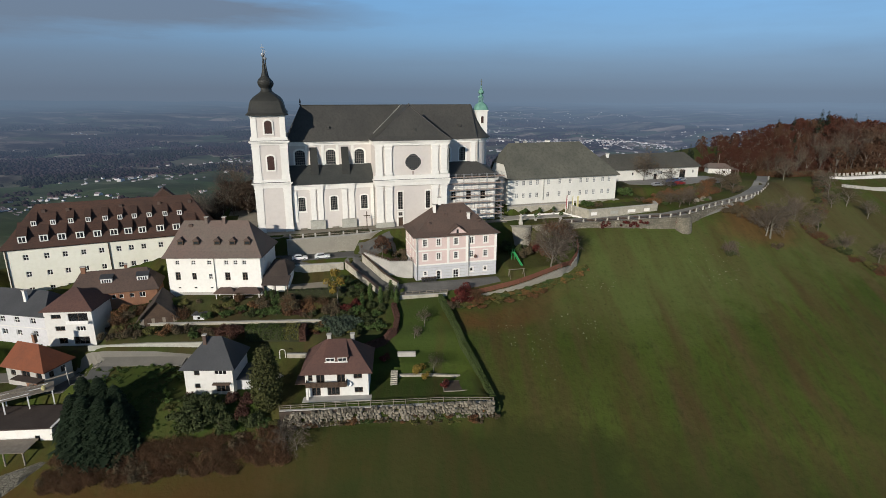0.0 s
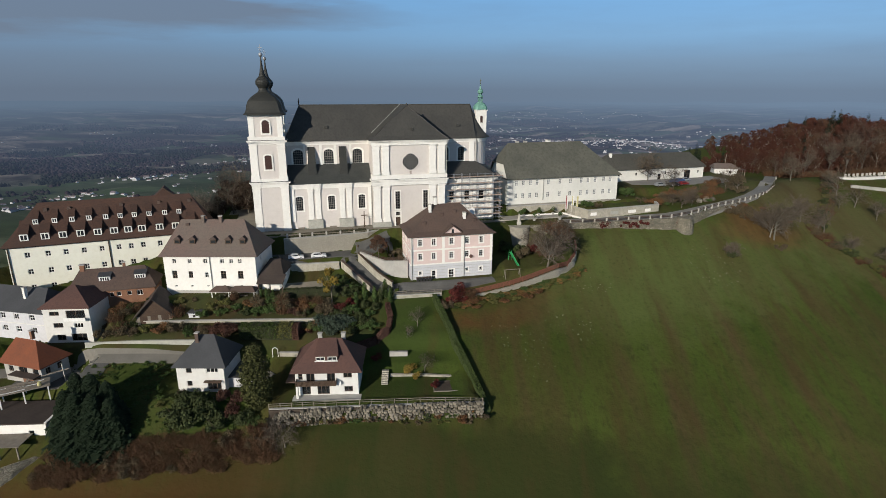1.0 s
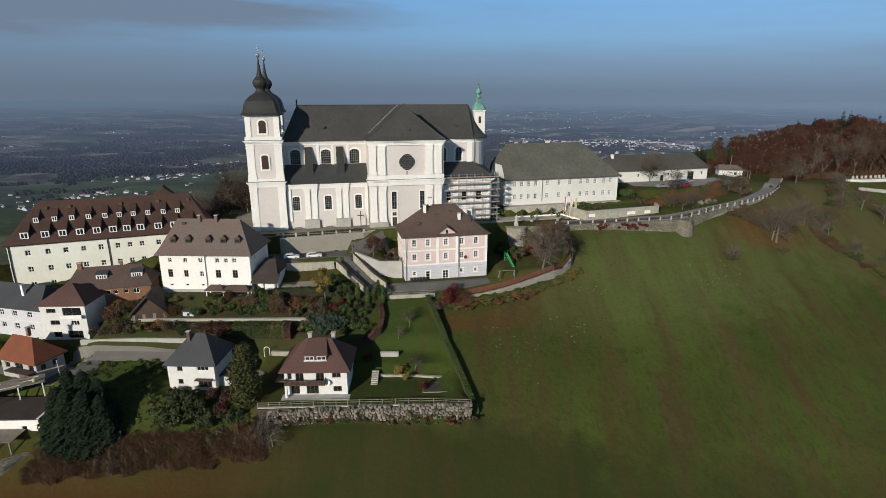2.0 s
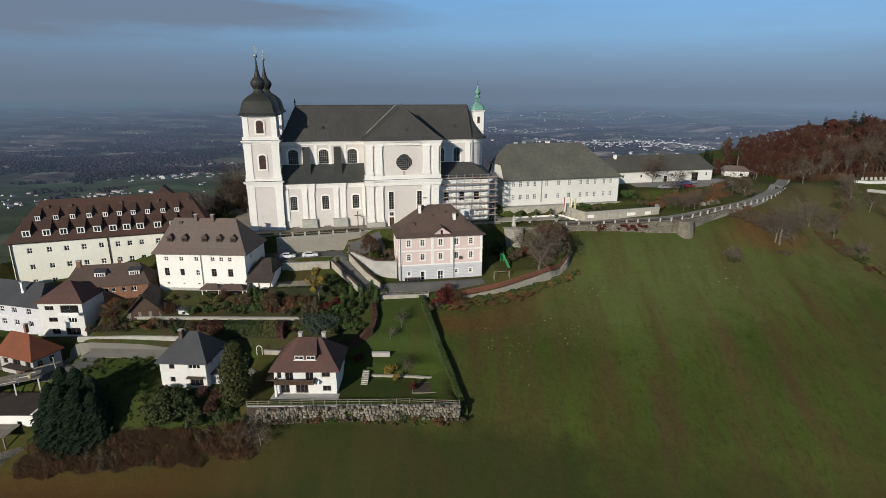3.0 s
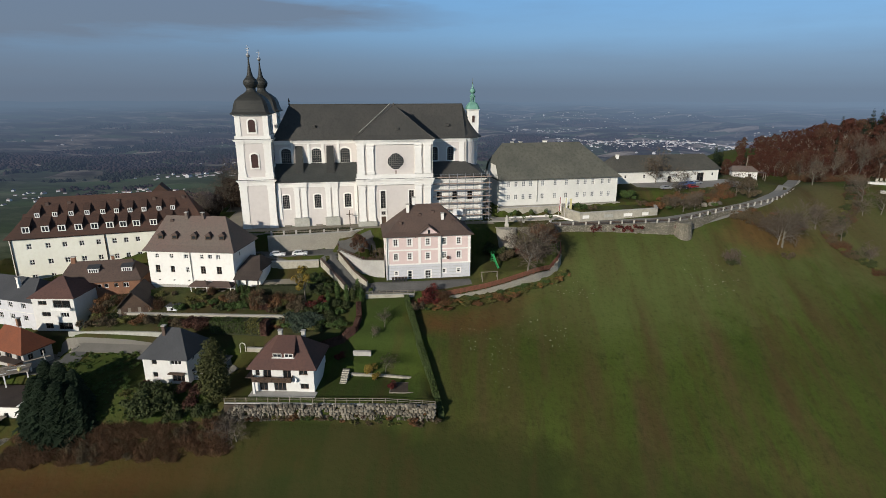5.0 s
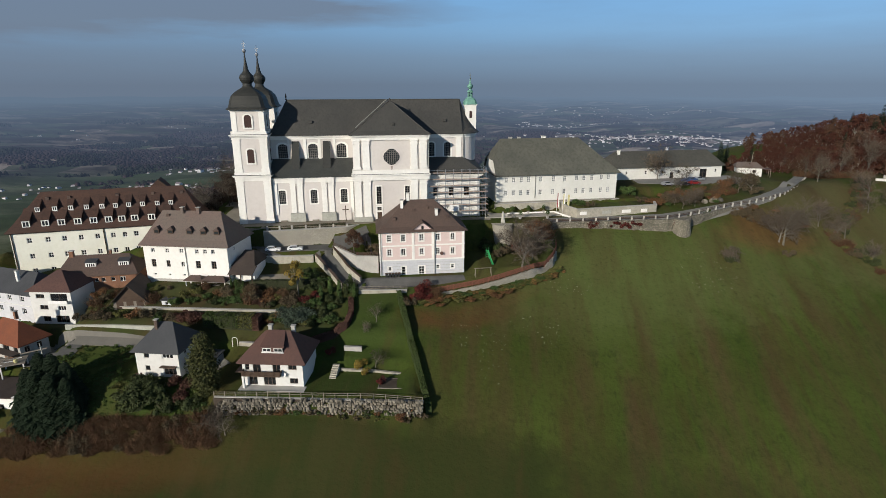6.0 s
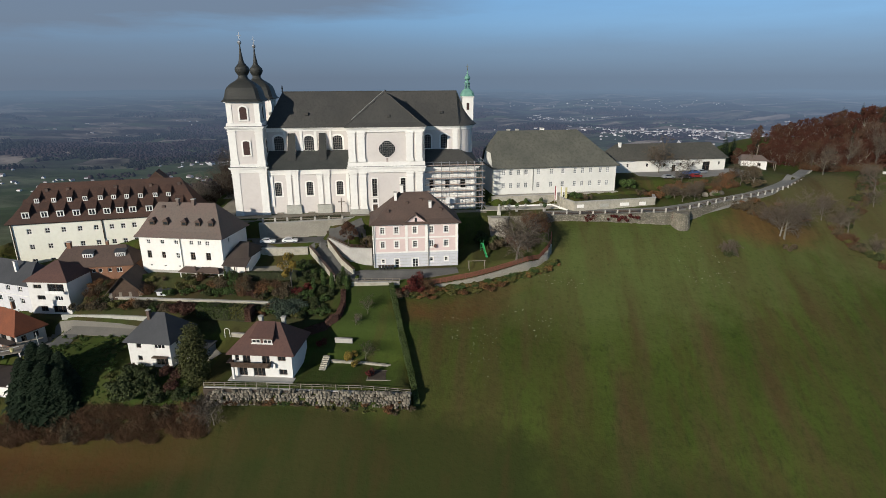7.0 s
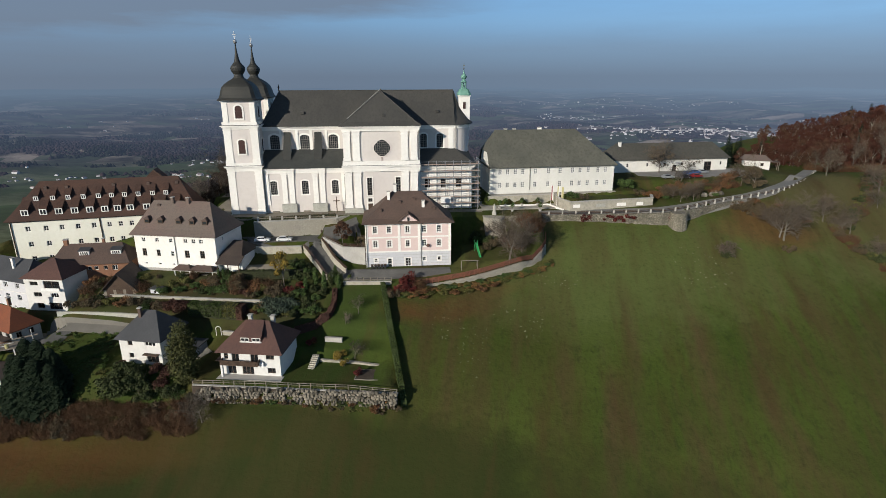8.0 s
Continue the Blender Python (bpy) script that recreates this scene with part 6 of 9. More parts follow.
COPPERLEAF = leafmat("copper_beech_leaves", (0.080, 0.030, 0.019), (0.064, 0.026, 0.018), (0.044, 0.021, 0.015))
RUSTLEAF = leafmat("rusty_leaves", (0.173, 0.083, 0.036), (0.120, 0.066, 0.033), (0.072, 0.048, 0.027))
BROWNLEAF = leafmat("dull_brown_leaves", (0.105, 0.078, 0.045), (0.078, 0.063, 0.039), (0.054, 0.045, 0.030))
REDLEAF = leafmat("dark_red_leaves", (0.105, 0.021, 0.017), (0.070, 0.019, 0.016), (0.040, 0.016, 0.014))
YELLOWLEAF = leafmat("yellow_leaves", (0.24, 0.165, 0.030), (0.16, 0.115, 0.028), (0.090, 0.075, 0.022))
OLIVELEAF = leafmat("olive_leaves", (0.128, 0.120, 0.036), (0.087, 0.090, 0.030), (0.054, 0.063, 0.022))
GREENLEAF = leafmat("green_leaves", (0.068, 0.102, 0.030), (0.048, 0.078, 0.024), (0.030, 0.051, 0.017))
NEEDLE = leafmat("spruce_needles", (0.024, 0.037, 0.020), (0.017, 0.028, 0.015), (0.011, 0.019, 0.011), 0.9)
THUJALEAF = leafmat("dark_olive_leaves", (0.062, 0.064, 0.022), (0.046, 0.050, 0.018), (0.026, 0.032, 0.012))
HEDGEGREEN = leafmat("clipped_hedge_leaves", (0.052, 0.074, 0.020), (0.042, 0.060, 0.017), (0.026, 0.040, 0.012))
HEDGELEAF = leafmat("hedge_leaves", (0.052, 0.064, 0.024), (0.040, 0.050, 0.020), (0.026, 0.034, 0.014))
REDBROWN = leafmat("red_brown_hedge_leaves", (0.080, 0.037, 0.027), (0.060, 0.031, 0.023), (0.038, 0.024, 0.018))
WOODBROWN = leafmat("red_brown_wood_leaves", (0.095, 0.050, 0.030), (0.072, 0.040, 0.025), (0.045, 0.029, 0.020))
OLIVEBROWN = leafmat("olive_brown_leaves", (0.080, 0.064, 0.030), (0.060, 0.050, 0.026), (0.040, 0.036, 0.020))
SLOPELEAF = leafmat("rough_grass_blades", (0.070, 0.105, 0.026), (0.054, 0.084, 0.022), (0.038, 0.060, 0.018))
DARKWOODLEAF = leafmat("dark_brown_wood_leaves", (0.062, 0.042, 0.028), (0.048, 0.034, 0.024), (0.034, 0.026, 0.019))
TANLEAF = leafmat("tan_dry_leaves", (0.21, 0.125, 0.045), (0.15, 0.085, 0.035), (0.09, 0.055, 0.026))
REDCORE = surf("red_brown_hedge_inside", (0.075, 0.036, 0.026), (0.058, 0.030, 0.022), 0.9, 1.0, 4.0, 0.3)
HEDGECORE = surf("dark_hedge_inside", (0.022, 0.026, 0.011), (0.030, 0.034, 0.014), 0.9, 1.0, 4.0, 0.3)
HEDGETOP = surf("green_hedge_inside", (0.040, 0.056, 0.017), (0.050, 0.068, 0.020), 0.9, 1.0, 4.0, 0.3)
BLUENEEDLE = leafmat("blue_green_needles", (0.060, 0.080, 0.056), (0.048, 0.066, 0.047), (0.030, 0.044, 0.032))


def leaf_cloud(s, centres, n, size, rng):
    """n small leaves over clumps of (x, y, z, radius, flatness)."""
    weights = [c[3] ** 2 for c in centres]
    for c in rng.choices(centres, weights, k=n):
        while True:
            p = Vector((rng.uniform(-1, 1), rng.uniform(-1, 1), rng.uniform(-1, 1)))
            if 0.30 < p.length < 1.0:
                break
        p = p.normalized() * (p.length ** 0.5) * c[3] * rng.uniform(0.72, 1.08)
        q = Vector((c[0] + p.x, c[1] + p.y, c[2] + p.z * c[4]))
        nrm = (p.normalized() + Vector((rng.uniform(-1, 1), rng.uniform(-1, 1), rng.uniform(-0.6, 1.0)))).normalized()
        a0 = nrm.orthogonal().normalized()
        a0.rotate(Matrix.Rotation(rng.uniform(0, 6.28), 3, nrm))
        b0 = nrm.cross(a0)
        w, h = size * rng.uniform(0.6, 1.3), size * rng.uniform(0.5, 1.0)
        s.face(q - a0 * w, q - b0 * h * 0.7, q + a0 * w, q + b0 * h)


def bend(d, by, rng):
    return (d + Vector((rng.uniform(-1, 1), rng.uniform(-1, 1), rng.uniform(-1, 1))) * by).normalized()


def grow(s, tw, p, d, length, r, level, rng, spread, kids):
    """A limb in three bent pieces, with side limbs along it and fine twigs at the last level."""
    if level == 3:
        side = d.orthogonal().normalized() * 0.035
        q = p + d * length
        tw.face(p - side, p + side, q)
        for _ in range(9):
            a0 = p.lerp(q, rng.uniform(0.2, 1.0))
            e = bend(d, 0.8, rng)
            w = e.orthogonal().normalized() * 0.022
            tw.face(a0 - w, a0 + w, a0 + e * length * rng.uniform(0.4, 0.8))
        return
    for i in range(3):
        d = bend(d, 0.10 if level == 0 else 0.26, rng)
        q = p + d * length / 3
        s.tube(p, q, r, 6 if level == 0 else 4 if level == 1 else 3, r * 0.76)
        r *= 0.76
        for _ in range(kids[level][i]):
            side = d.orthogonal().normalized()
            side.rotate(Matrix.Rotation(rng.uniform(0, 6.28), 3, d))
            t = spread * rng.uniform(0.65, 1.25)
            e = d * math.cos(t) + side * math.sin(t)
            e.z += 0.10
            k = (1.0, 0.60, 0.55)[level] * rng.uniform(0.75, 1.15)
            grow(s, tw, p.lerp(q, rng.uniform(0.3, 1.0)), e.normalized(), length * k * (1.5 if level == 0 and length < 4 else 1.0), r * 0.62, level + 1, rng, spread, kids)
        p = q


def make_bare(name, label, h, seed, bark=None, twigs=0, leaves=0, leaf=None, category="tree", spread=0.85, tall=0.42, rich=False):
    rng = random.Random(seed)
    t = thing(name, label, category, pose(0, 0, 0))
    s, tw = Shape(), Shape()
    grow(s, tw, Vector((0, 0, -0.5)), Vector((0, 0, 1)), h * tall + 0.5, h * 0.024, 0, rng, spread, ((0, 3, 6), (2, 3, 4), (2, 3, 3)) if rich else ((0, 2, 5), (2, 2, 3), (2, 2, 2)))
    part("trunk", s, bark or BARK, t)
    part("twig", tw, TWIG, t)
    if leaves:
        f = Shape()
        ends = [v for v in tw.v[2::3]]
        leaf_cloud(f, [(*rng.choice(ends), h * 0.05, 0.8) for _ in range(90)], leaves, h * 0.012 + 0.05, rng)
        part("crown", f, leaf, t)
    return t


def make_leafy(name, label, h, r, seed, leaf, n=1500, size=0.35, trunk=0.25, clumps=16, category="tree", fine=1.0):
    rng = random.Random(seed)
    t = thing(name, label, category, pose(0, 0, 0))
    s = Shape()
    s.tube((0, 0, -0.6), (0.1, 0, h * 0.5), h * 0.020, 6, h * 0.012)
    tops = []
    for i in range(7):
        an, up = i * 2.4 + rng.uniform(-0.4, 0.4), rng.uniform(0.25, 0.5)
        q = Vector((math.cos(an) * r * 0.6, math.sin(an) * r * 0.6, h * (up + 0.3)))
        s.tube((0.05, 0, h * up), q, h * 0.009, 4, h * 0.003)
        tops.append(q)
    part("trunk", s, BARK, t)
    cs = []
    for i in range(clumps):
        an, ra, z = rng.uniform(0, 6.28), math.sqrt(rng.random()), rng.random()
        z0 = trunk + (1 - trunk) * z
        wide = math.sin(math.pi * min(1, 0.12 + 0.80 * z)) ** 0.8
        cs.append((math.cos(an) * ra * r * wide, math.sin(an) * ra * r * wide, h * z0 * 0.92, r * rng.uniform(0.20, 0.40) * fine, rng.uniform(0.7, 1.0)))
    f = Shape()
    leaf_cloud(f, cs, n, size, rng)
    part("crown", f, leaf, t)
    return t


def make_spruce(name, label, h, r, seed, leaf=None, layers=20, per=16, low=0.06):
    rng = random.Random(seed)
    t = thing(name, label, "tree", pose(0, 0, 0))
    part("trunk", Shape().tube((0, 0, -0.6), (0, 0, h * 0.97), h * 0.016, 6, 0.02), BARK, t)
    s = Shape()
    for k in range(layers):
        f = k / (layers - 1)
        z = h * (low + (0.97 - low) * f)
        rr = r * (1 - f) ** 0.7 * rng.uniform(0.80, 1.12) + 0.15
        for i in range(per):
            an = 2 * math.pi * (i + rng.random() * 0.8) / per
            d = Vector((math.cos(an), math.sin(an), 0))
            side = Vector((-d.y, d.x, 0))
            ln = rr * rng.uniform(0.7, 1.12)
            drop = ln * rng.uniform(0.22, 0.45)
            root = Vector((0, 0, z + h * 0.012))
            mid = root + d * ln * 0.55 + Vector((0, 0, -drop * 0.35))
            tip = root + d * ln + Vector((0, 0, -drop + ln * 0.08))
            w = 0.16 * ln + 0.12
            s.face(root, mid - side * w, tip, mid + side * w)
            for m in (0.35, 0.6, 0.82):
                c0 = root + d * ln * m + Vector((0, 0, -drop * m * 0.8))
                for sg in (-1, 1):
                    e = c0 + side * sg * w * rng.uniform(1.1, 1.7) + d * w * 0.5 + Vector((0, 0, -w * rng.uniform(0.5, 1.1)))
                    s.face(c0 - d * w * 0.3, e, c0 + d * w * 0.45)
    part("crown", s, leaf or NEEDLE, t)
    return t


def make_shrub(name, label, r, h, seed, leaf, n=1500, size=0.115, category="shrub"):
    rng = random.Random(seed)
    cs = []
    for i in range(13):
        an, ra = rng.uniform(0, 6.28), rng.random() ** 0.5 * 0.7
        cs.append((math.cos(an) * ra * r, math.sin(an) * ra * r, h * rng.uniform(0.22, 0.72), r * rng.uniform(0.22, 0.46), h / r * 0.6))
    s = Shape()
    for i in range(5):
        an = i * 1.26
        s.tube((0, 0, -0.4), (math.cos(an) * r * 0.4, math.sin(an) * r * 0.4, h * 0.6), 0.05, 3, 0.02)
    t = thing(name, label, category, pose(0, 0, 0))
    part("stem", s, TWIG, t)
    f = Shape()
    leaf_cloud(f, cs, n, size, rng)
    part("crown", f, leaf, t)
    return t


def make_scrub(name, label, r, h, seed, leaf, stems=260, leaves=350, category="shrub"):
    """A thicket of thin bare stems with few leaves left."""
    rng = random.Random(seed)
    t = thing(name, label, category, pose(0, 0, 0))
    s, tips = Shape(), []
    for i in range(stems):
        an, ra = rng.uniform(0, 6.28), math.sqrt(rng.random()) * r
        p = Vector((math.cos(an) * ra * 0.7, math.sin(an) * ra * 0.7, -0.2))
        q = p + Vector((rng.uniform(-1, 1) * r * 0.45, rng.uniform(-1, 1) * r * 0.45, h * rng.uniform(0.5, 1.05) * (1 - 0.35 * (ra / r) ** 2)))
        sd = Vector((rng.uniform(-1, 1), rng.uniform(-1, 1), 0)).normalized() * 0.045
        s.face(p - sd, p + sd, q)
        tips.append(q)
        for _ in range(3):
            e = p.lerp(q, rng.uniform(0.4, 0.9))
            f = e + Vector((rng.uniform(-1, 1), rng.uniform(-1, 1), rng.uniform(0.1, 1.0))) * h * 0.22
            s.face(e - sd * 0.8, e + sd * 0.8, f)
            tips.append(f)
    part("stem", s, SCRUBTWIG, t)
    f = Shape()
    leaf_cloud(f, [(*rng.choice(tips), 0.25, 1.0) for _ in range(160)], leaves, 0.085, rng)
    part("crown", f, leaf, t)
    return t


def make_column(name, label, r, h, seed, leaf, n=900, size=0.18):
    rng = random.Random(seed)
    cs = [(rng.uniform(-0.1, 0.1) * r, rng.uniform(-0.1, 0.1) * r, h * z, r * (0.55 + 0.6 * math.sin(math.pi * min(1, z * 0.9 + 0.15))) * 0.75, 1.1) for z in [0.06 + 0.9 * i / 9 for i in range(10)]]
    t = thing(name, label, "tree", pose(0, 0, 0))
    part("trunk", Shape().tube((0, 0, -0.5), (0, 0, h * 0.8), 0.12, 5, 0.03), BARK, t)
    f = Shape()
    leaf_cloud(f, cs, n, size, rng)
    part("crown", f, leaf, t)
    return t


def stand(template, x, y, s=1.0, turn=None, dz=0.0, sz=1.0, group=""):
    """Sets a copy of a plant on the ground."""
    turn = rnd.uniform(0, 360) if turn is None else turn
    c = copy_thing(template, pose(x, y, sheet_z(x, y) + dz, 0, 0, turn))
    c.scale = (s, s, s * sz)
    if group:
        c["group"] = group
    return c


def mass(name, label, category, spots):
    """Growth that nobody could count, as one thing of few meshes; spots: (plant, x, y, scale, stretch)."""
    t = thing(name, label, category, pose(0, 0, 0), kind="stuff")
    sets = {}
    for plant, x, y, s, sz in spots:
        m = pose(x, y, sheet_z(x, y), 0, 0, rnd.uniform(0, 360)) @ Matrix.Diagonal((s, s, s * sz, 1))
        for o in plant.children:
            key = (o.name.split(".")[0], o.data.materials[0].name)
            sets.setdefault(key, []).append((o.data, np.array(m)))
    for (kind, mat), rows in sets.items():
        cos, loops, starts, nv, nl = [], [], [], 0, 0
        for me, m in rows:
            c = np.empty(len(me.vertices) * 3, dtype=np.float32)
            me.vertices.foreach_get("co", c)
            c = c.reshape(-1, 3)
            i = np.empty(len(me.loops), dtype=np.int32)
            me.loops.foreach_get("vertex_index", i)
            st = np.empty(len(me.polygons), dtype=np.int32)
            me.polygons.foreach_get("loop_start", st)
            cos.append(c @ m[:3, :3].T + m[:3, 3])
            loops.append(i + nv)
            starts.append(st + nl)
            nv, nl = nv + len(c), nl + len(i)
        me = bpy.data.meshes.new(kind)
        me.vertices.add(nv)
        me.vertices.foreach_set("co", np.concatenate(cos).astype(np.float32).ravel())
        me.loops.add(nl)
        me.loops.foreach_set("vertex_index", np.concatenate(loops))
        me.polygons.add(sum(len(q) for q in starts))
        me.polygons.foreach_set("loop_start", np.concatenate(starts))
        me.materials.append(bpy.data.materials[mat])
        me.update(calc_edges=True)
        me.validate()
        part(kind, me, None, t)
    return t


def retire(*templates):
    """Takes the patterns away again once their copies stand."""
    for t in templates:
        for o in (*t.children_recursive, t):
            bpy.data.objects.remove(o)


def hedge(name, label, pts, w, h, leaf, seed, per=26, size=0.16, inside=None):
    """A clipped hedge along a line on the ground."""
    rng = random.Random(seed)
    s = Shape()
    core = Shape()
    for (x0, y0), (x1, y1) in zip(pts, pts[1:]):
        ln = math.hypot(x1 - x0, y1 - y0)
        d = Vector(((x1 - x0) / ln, (y1 - y0) / ln, 0))
        sd = Vector((-d.y, d.x, 0))
        k = max(1, round(ln / 0.8))
        rows = []
        for i in range(k + 1):
            p = Vector((x0, y0, 0)) + d * ln * i / k
            z = ground_z(p.x, p.y)
            ww, hh = w / 2 * rng.uniform(0.88, 1.06), h * rng.uniform(0.93, 1.05)
            rows.append([p - sd * ww + Vector((0, 0, z - 0.4)), p - sd * ww * 0.95 + Vector((0, 0, z + hh)), p + sd * ww * 0.95 + Vector((0, 0, z + hh)), p + sd * ww + Vector((0, 0, z - 0.4))])
        for i in range(k):
            for j in range(4):
                core.face(rows[i][j], rows[i + 1][j], rows[i + 1][(j + 1) % 4], rows[i][(j + 1) % 4])
        core.face(*rows[0])
        core.face(*reversed(rows[-1]))
        for _ in range(int(ln * per)):
            f = rng.random()
            p = Vector((x0, y0, 0)) + d * ln * f
            z = ground_z(p.x, p.y)
            e = rng.choice((-1, 1, 0, 0))
            q = p + sd * (w / 2 * e if e else rng.uniform(-w / 2, w / 2)) + Vector((0, 0, z + (rng.uniform(0, h) if e else h)))
            nrm = Vector((rng.uniform(-1, 1), rng.uniform(-1, 1), rng.uniform(0, 1))).normalized()
            a0 = nrm.orthogonal().normalized()
            b0 = nrm.cross(a0)
            s.face(q - a0 * size, q - b0 * size * 0.7, q + a0 * size, q + b0 * size)
    t = thing(name, label, "hedge", pose(0, 0, 0))
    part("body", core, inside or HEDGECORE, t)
    part("foliage", s, leaf, t)
    return t


def build_plants():
    bare = [make_bare("bare_tree", "leafless grey tree with a spreading crown of fine twigs", 9, k, BARK) for k in (1, 2)]
    pale = [make_bare("bare_tree", "leafless pale-barked tree with crooked limbs", 11, k, PALEBARK, spread=1.0, tall=0.36) for k in (5, 6)]
    broad = make_bare("bare_tree", "broad leafless tree with a dense round crown of twigs", 10, 77, BARK, spread=0.85, tall=0.24, rich=True)
    brown = [make_bare("autumn_tree", "nearly leafless tree with dull brown leaves", 8, k, BARK, 0, 700, BROWNLEAF) for k in (8, 9)]
    beech = [make_leafy("beech_tree", "tall copper-red autumn beech of the hilltop wood", 19, 5.6, k, COPPERLEAF, 2700, 0.33, 0.08, 95, fine=0.62) for k in (11, 12, 13)]
    beechb = [make_leafy("beech_tree", "tall rust-brown autumn beech of the hilltop wood", 18, 5.4, k, WOODBROWN, 2500, 0.33, 0.08, 90, fine=0.62) for k in (14, 15)]
    dullwood = make_leafy("woodland_tree", "half-bare tree with dull brown autumn leaves", 16, 5.0, 73, DARKWOODLEAF, 1900, 0.34, 0.10, 60, fine=0.7)
    woodbare = [make_bare("bare_tree", "tall leafless grey tree at the wood's edge", 17, k, DARKBARK, spread=0.6, tall=0.62) for k in (17, 18)]
    spruce = [make_spruce("spruce", "dense dark green spruce reaching to the ground", 12.5, 5.0, k, layers=26, per=24) for k in (21, 22)]
    farspruce = [make_spruce("spruce", "dark spruce standing above the wood", 21, 3.4, 23, layers=34, per=14)]
    red = make_shrub("shrub", "dark red-leafed shrub in a garden", 1.6, 2.4, 31, REDLEAF)
    rust = make_shrub("shrub", "rust-brown autumn shrub on the bank", 2.3, 2.6, 32, RUSTLEAF, 1500, 0.13)
    dull = make_shrub("shrub", "dull brown leafless thicket on the bank", 2.2, 2.6, 33, BROWNLEAF, 1400, 0.13)
    olive = make_shrub("shrub", "olive-yellow shrub in a terraced garden", 1.6, 1.9, 34, OLIVELEAF)
    green = make_shrub("shrub", "round dark green garden shrub", 1.5, 1.8, 35, GREENLEAF)
    dark = make_shrub("shrub", "large dense dark green bush below the house", 2.2, 2.5, 71, HEDGELEAF, 2400, 0.14)
    maroon = make_shrub("shrub", "dark maroon-brown shrub beside the house", 1.6, 2.0, 72, REDBROWN)
    tan = make_shrub("shrub", "low tan and orange dry growth on the bank", 1.6, 1.1, 78, TANLEAF, 900, 0.12)
    yellow = make_shrub("shrub", "yellow autumn shrub beside the lawn", 1.8, 3.2, 36, YELLOWLEAF, 1500)
    blue = make_shrub("shrub", "low blue-green spreading conifer", 2.4, 2.0, 37, BLUENEEDLE, 1800)
    scrub = [make_scrub("shrub", "bare brown scrub with a few rusty leaves", 2.9, 2.8, k, m, 340, 420) for k, m in ((61, WOODBROWN), (62, BROWNLEAF), (63, OLIVEBROWN))]
    tuft = make_shrub("grass_tuft", "rough green grass tuft", 0.8, 0.6, 91, SLOPELEAF, 170, 0.12, "grass")
    weed = make_shrub("weed", "tall green weeds on the slope", 1.0, 1.1, 92, SLOPELEAF, 260, 0.12, "grass")
    haze = make_scrub("shrub", "tall round grey-brown shrub with few leaves", 2.6, 5.2, 94, OLIVEBROWN, 420, 1500)
    thuja = make_column("cypress", "slim dark green columnar cypress tree", 0.9, 4.6, 38, GREENLEAF)
    bigthuja = make_column("thuja", "tall broad olive-green thuja beside the house", 3.4, 12.0, 39, THUJALEAF, 6500, 0.22)
    birch = make_leafy("birch", "slender birch with yellow autumn leaves", 6.5, 2.0, 40, YELLOWLEAF, 700, 0.20, 0.4, 12)
    redtree = make_leafy("cherry_tree", "small tree with red-brown leaves by the wall", 6.5, 2.3, 41, WOODBROWN, 2600, 0.17, 0.22, 30)
    darktree = make_leafy("round_tree", "dense round tree with dark brown leaves", 6.5, 3.8, 42, BROWNLEAF, 1600, 0.26, 0.15, 16)

    # spruces beside the garages
    for x, y, s in ((-66.6, 97.4, 0.92), (-63.8, 96.2, 1.02), (-60.6, 96.0, 1.0), (-57.8, 96.6, 0.85), (-65.4, 99.8, 0.95), (-62.2, 99.4, 0.98), (-59.2, 99.2, 0.86)):
        stand(spruce[rnd.randrange(2)], x, y, s, group="spruces by the garages")
    stand(bigthuja, -30.6, 102.6, 1.2, sz=0.88)
    # thicket along the lower bank
    spots = []
    for i in range(120):
        f = i / 119
        x = -70 + 44 * f + rnd.uniform(-1.5, 1.5)
        y = 92.4 + 3.6 * f + rnd.uniform(-2.6, 2.6)
        spots.append((rnd.choice((*scrub, *scrub, dull)), x, y, rnd.uniform(0.45, 1.15), rnd.uniform(0.6, 1.15)))
    mass("thicket", "bare brown thicket with rusty leaves on the lower bank", "thicket", spots)
    # rough grass on the slope below the road
    spots = []
    while len(spots) < 420:
        x, y = -71 + 36 * rnd.random(), 98.0 + 17.5 * rnd.random()
        if -51.5 < x < -36 and y > 104.0 or x < -66 and y < 104:
            continue
        spots.append((rnd.choice((tuft, tuft, tuft, weed)), x, y, rnd.uniform(0.35, 1.0), rnd.uniform(0.5, 1.1)))
    mass("rough_grass", "rough green grass and weeds on the slope", "grass", spots)
    for x, y, s, t in ((-47.0, 100.6, 1.7, dark), (-43.5, 99.6, 2.3, dark), (-40.5, 101.0, 2.0, dark), (-38.5, 98.8, 1.6, dark), (-45.0, 102.8, 1.4, dark), (-35.4, 100.6, 1.4, maroon), (-33.2, 99.6, 1.3, dark), (-34.6, 102.6, 1.4, maroon), (-38.0, 103.4, 1.2, maroon), (-47.4, 104.8, 0.8, maroon), (-50.5, 102.0, 0.8, olive), (-30.8, 99.0, 1.2, green), (-28.8, 99.2, 0.9, olive)):
        stand(t, x, y, s)
    stand(bare[0], -23.5, 95.0, 0.72, 40)
    stand(bare[1], -26.0, 96.2, 0.6, 200)
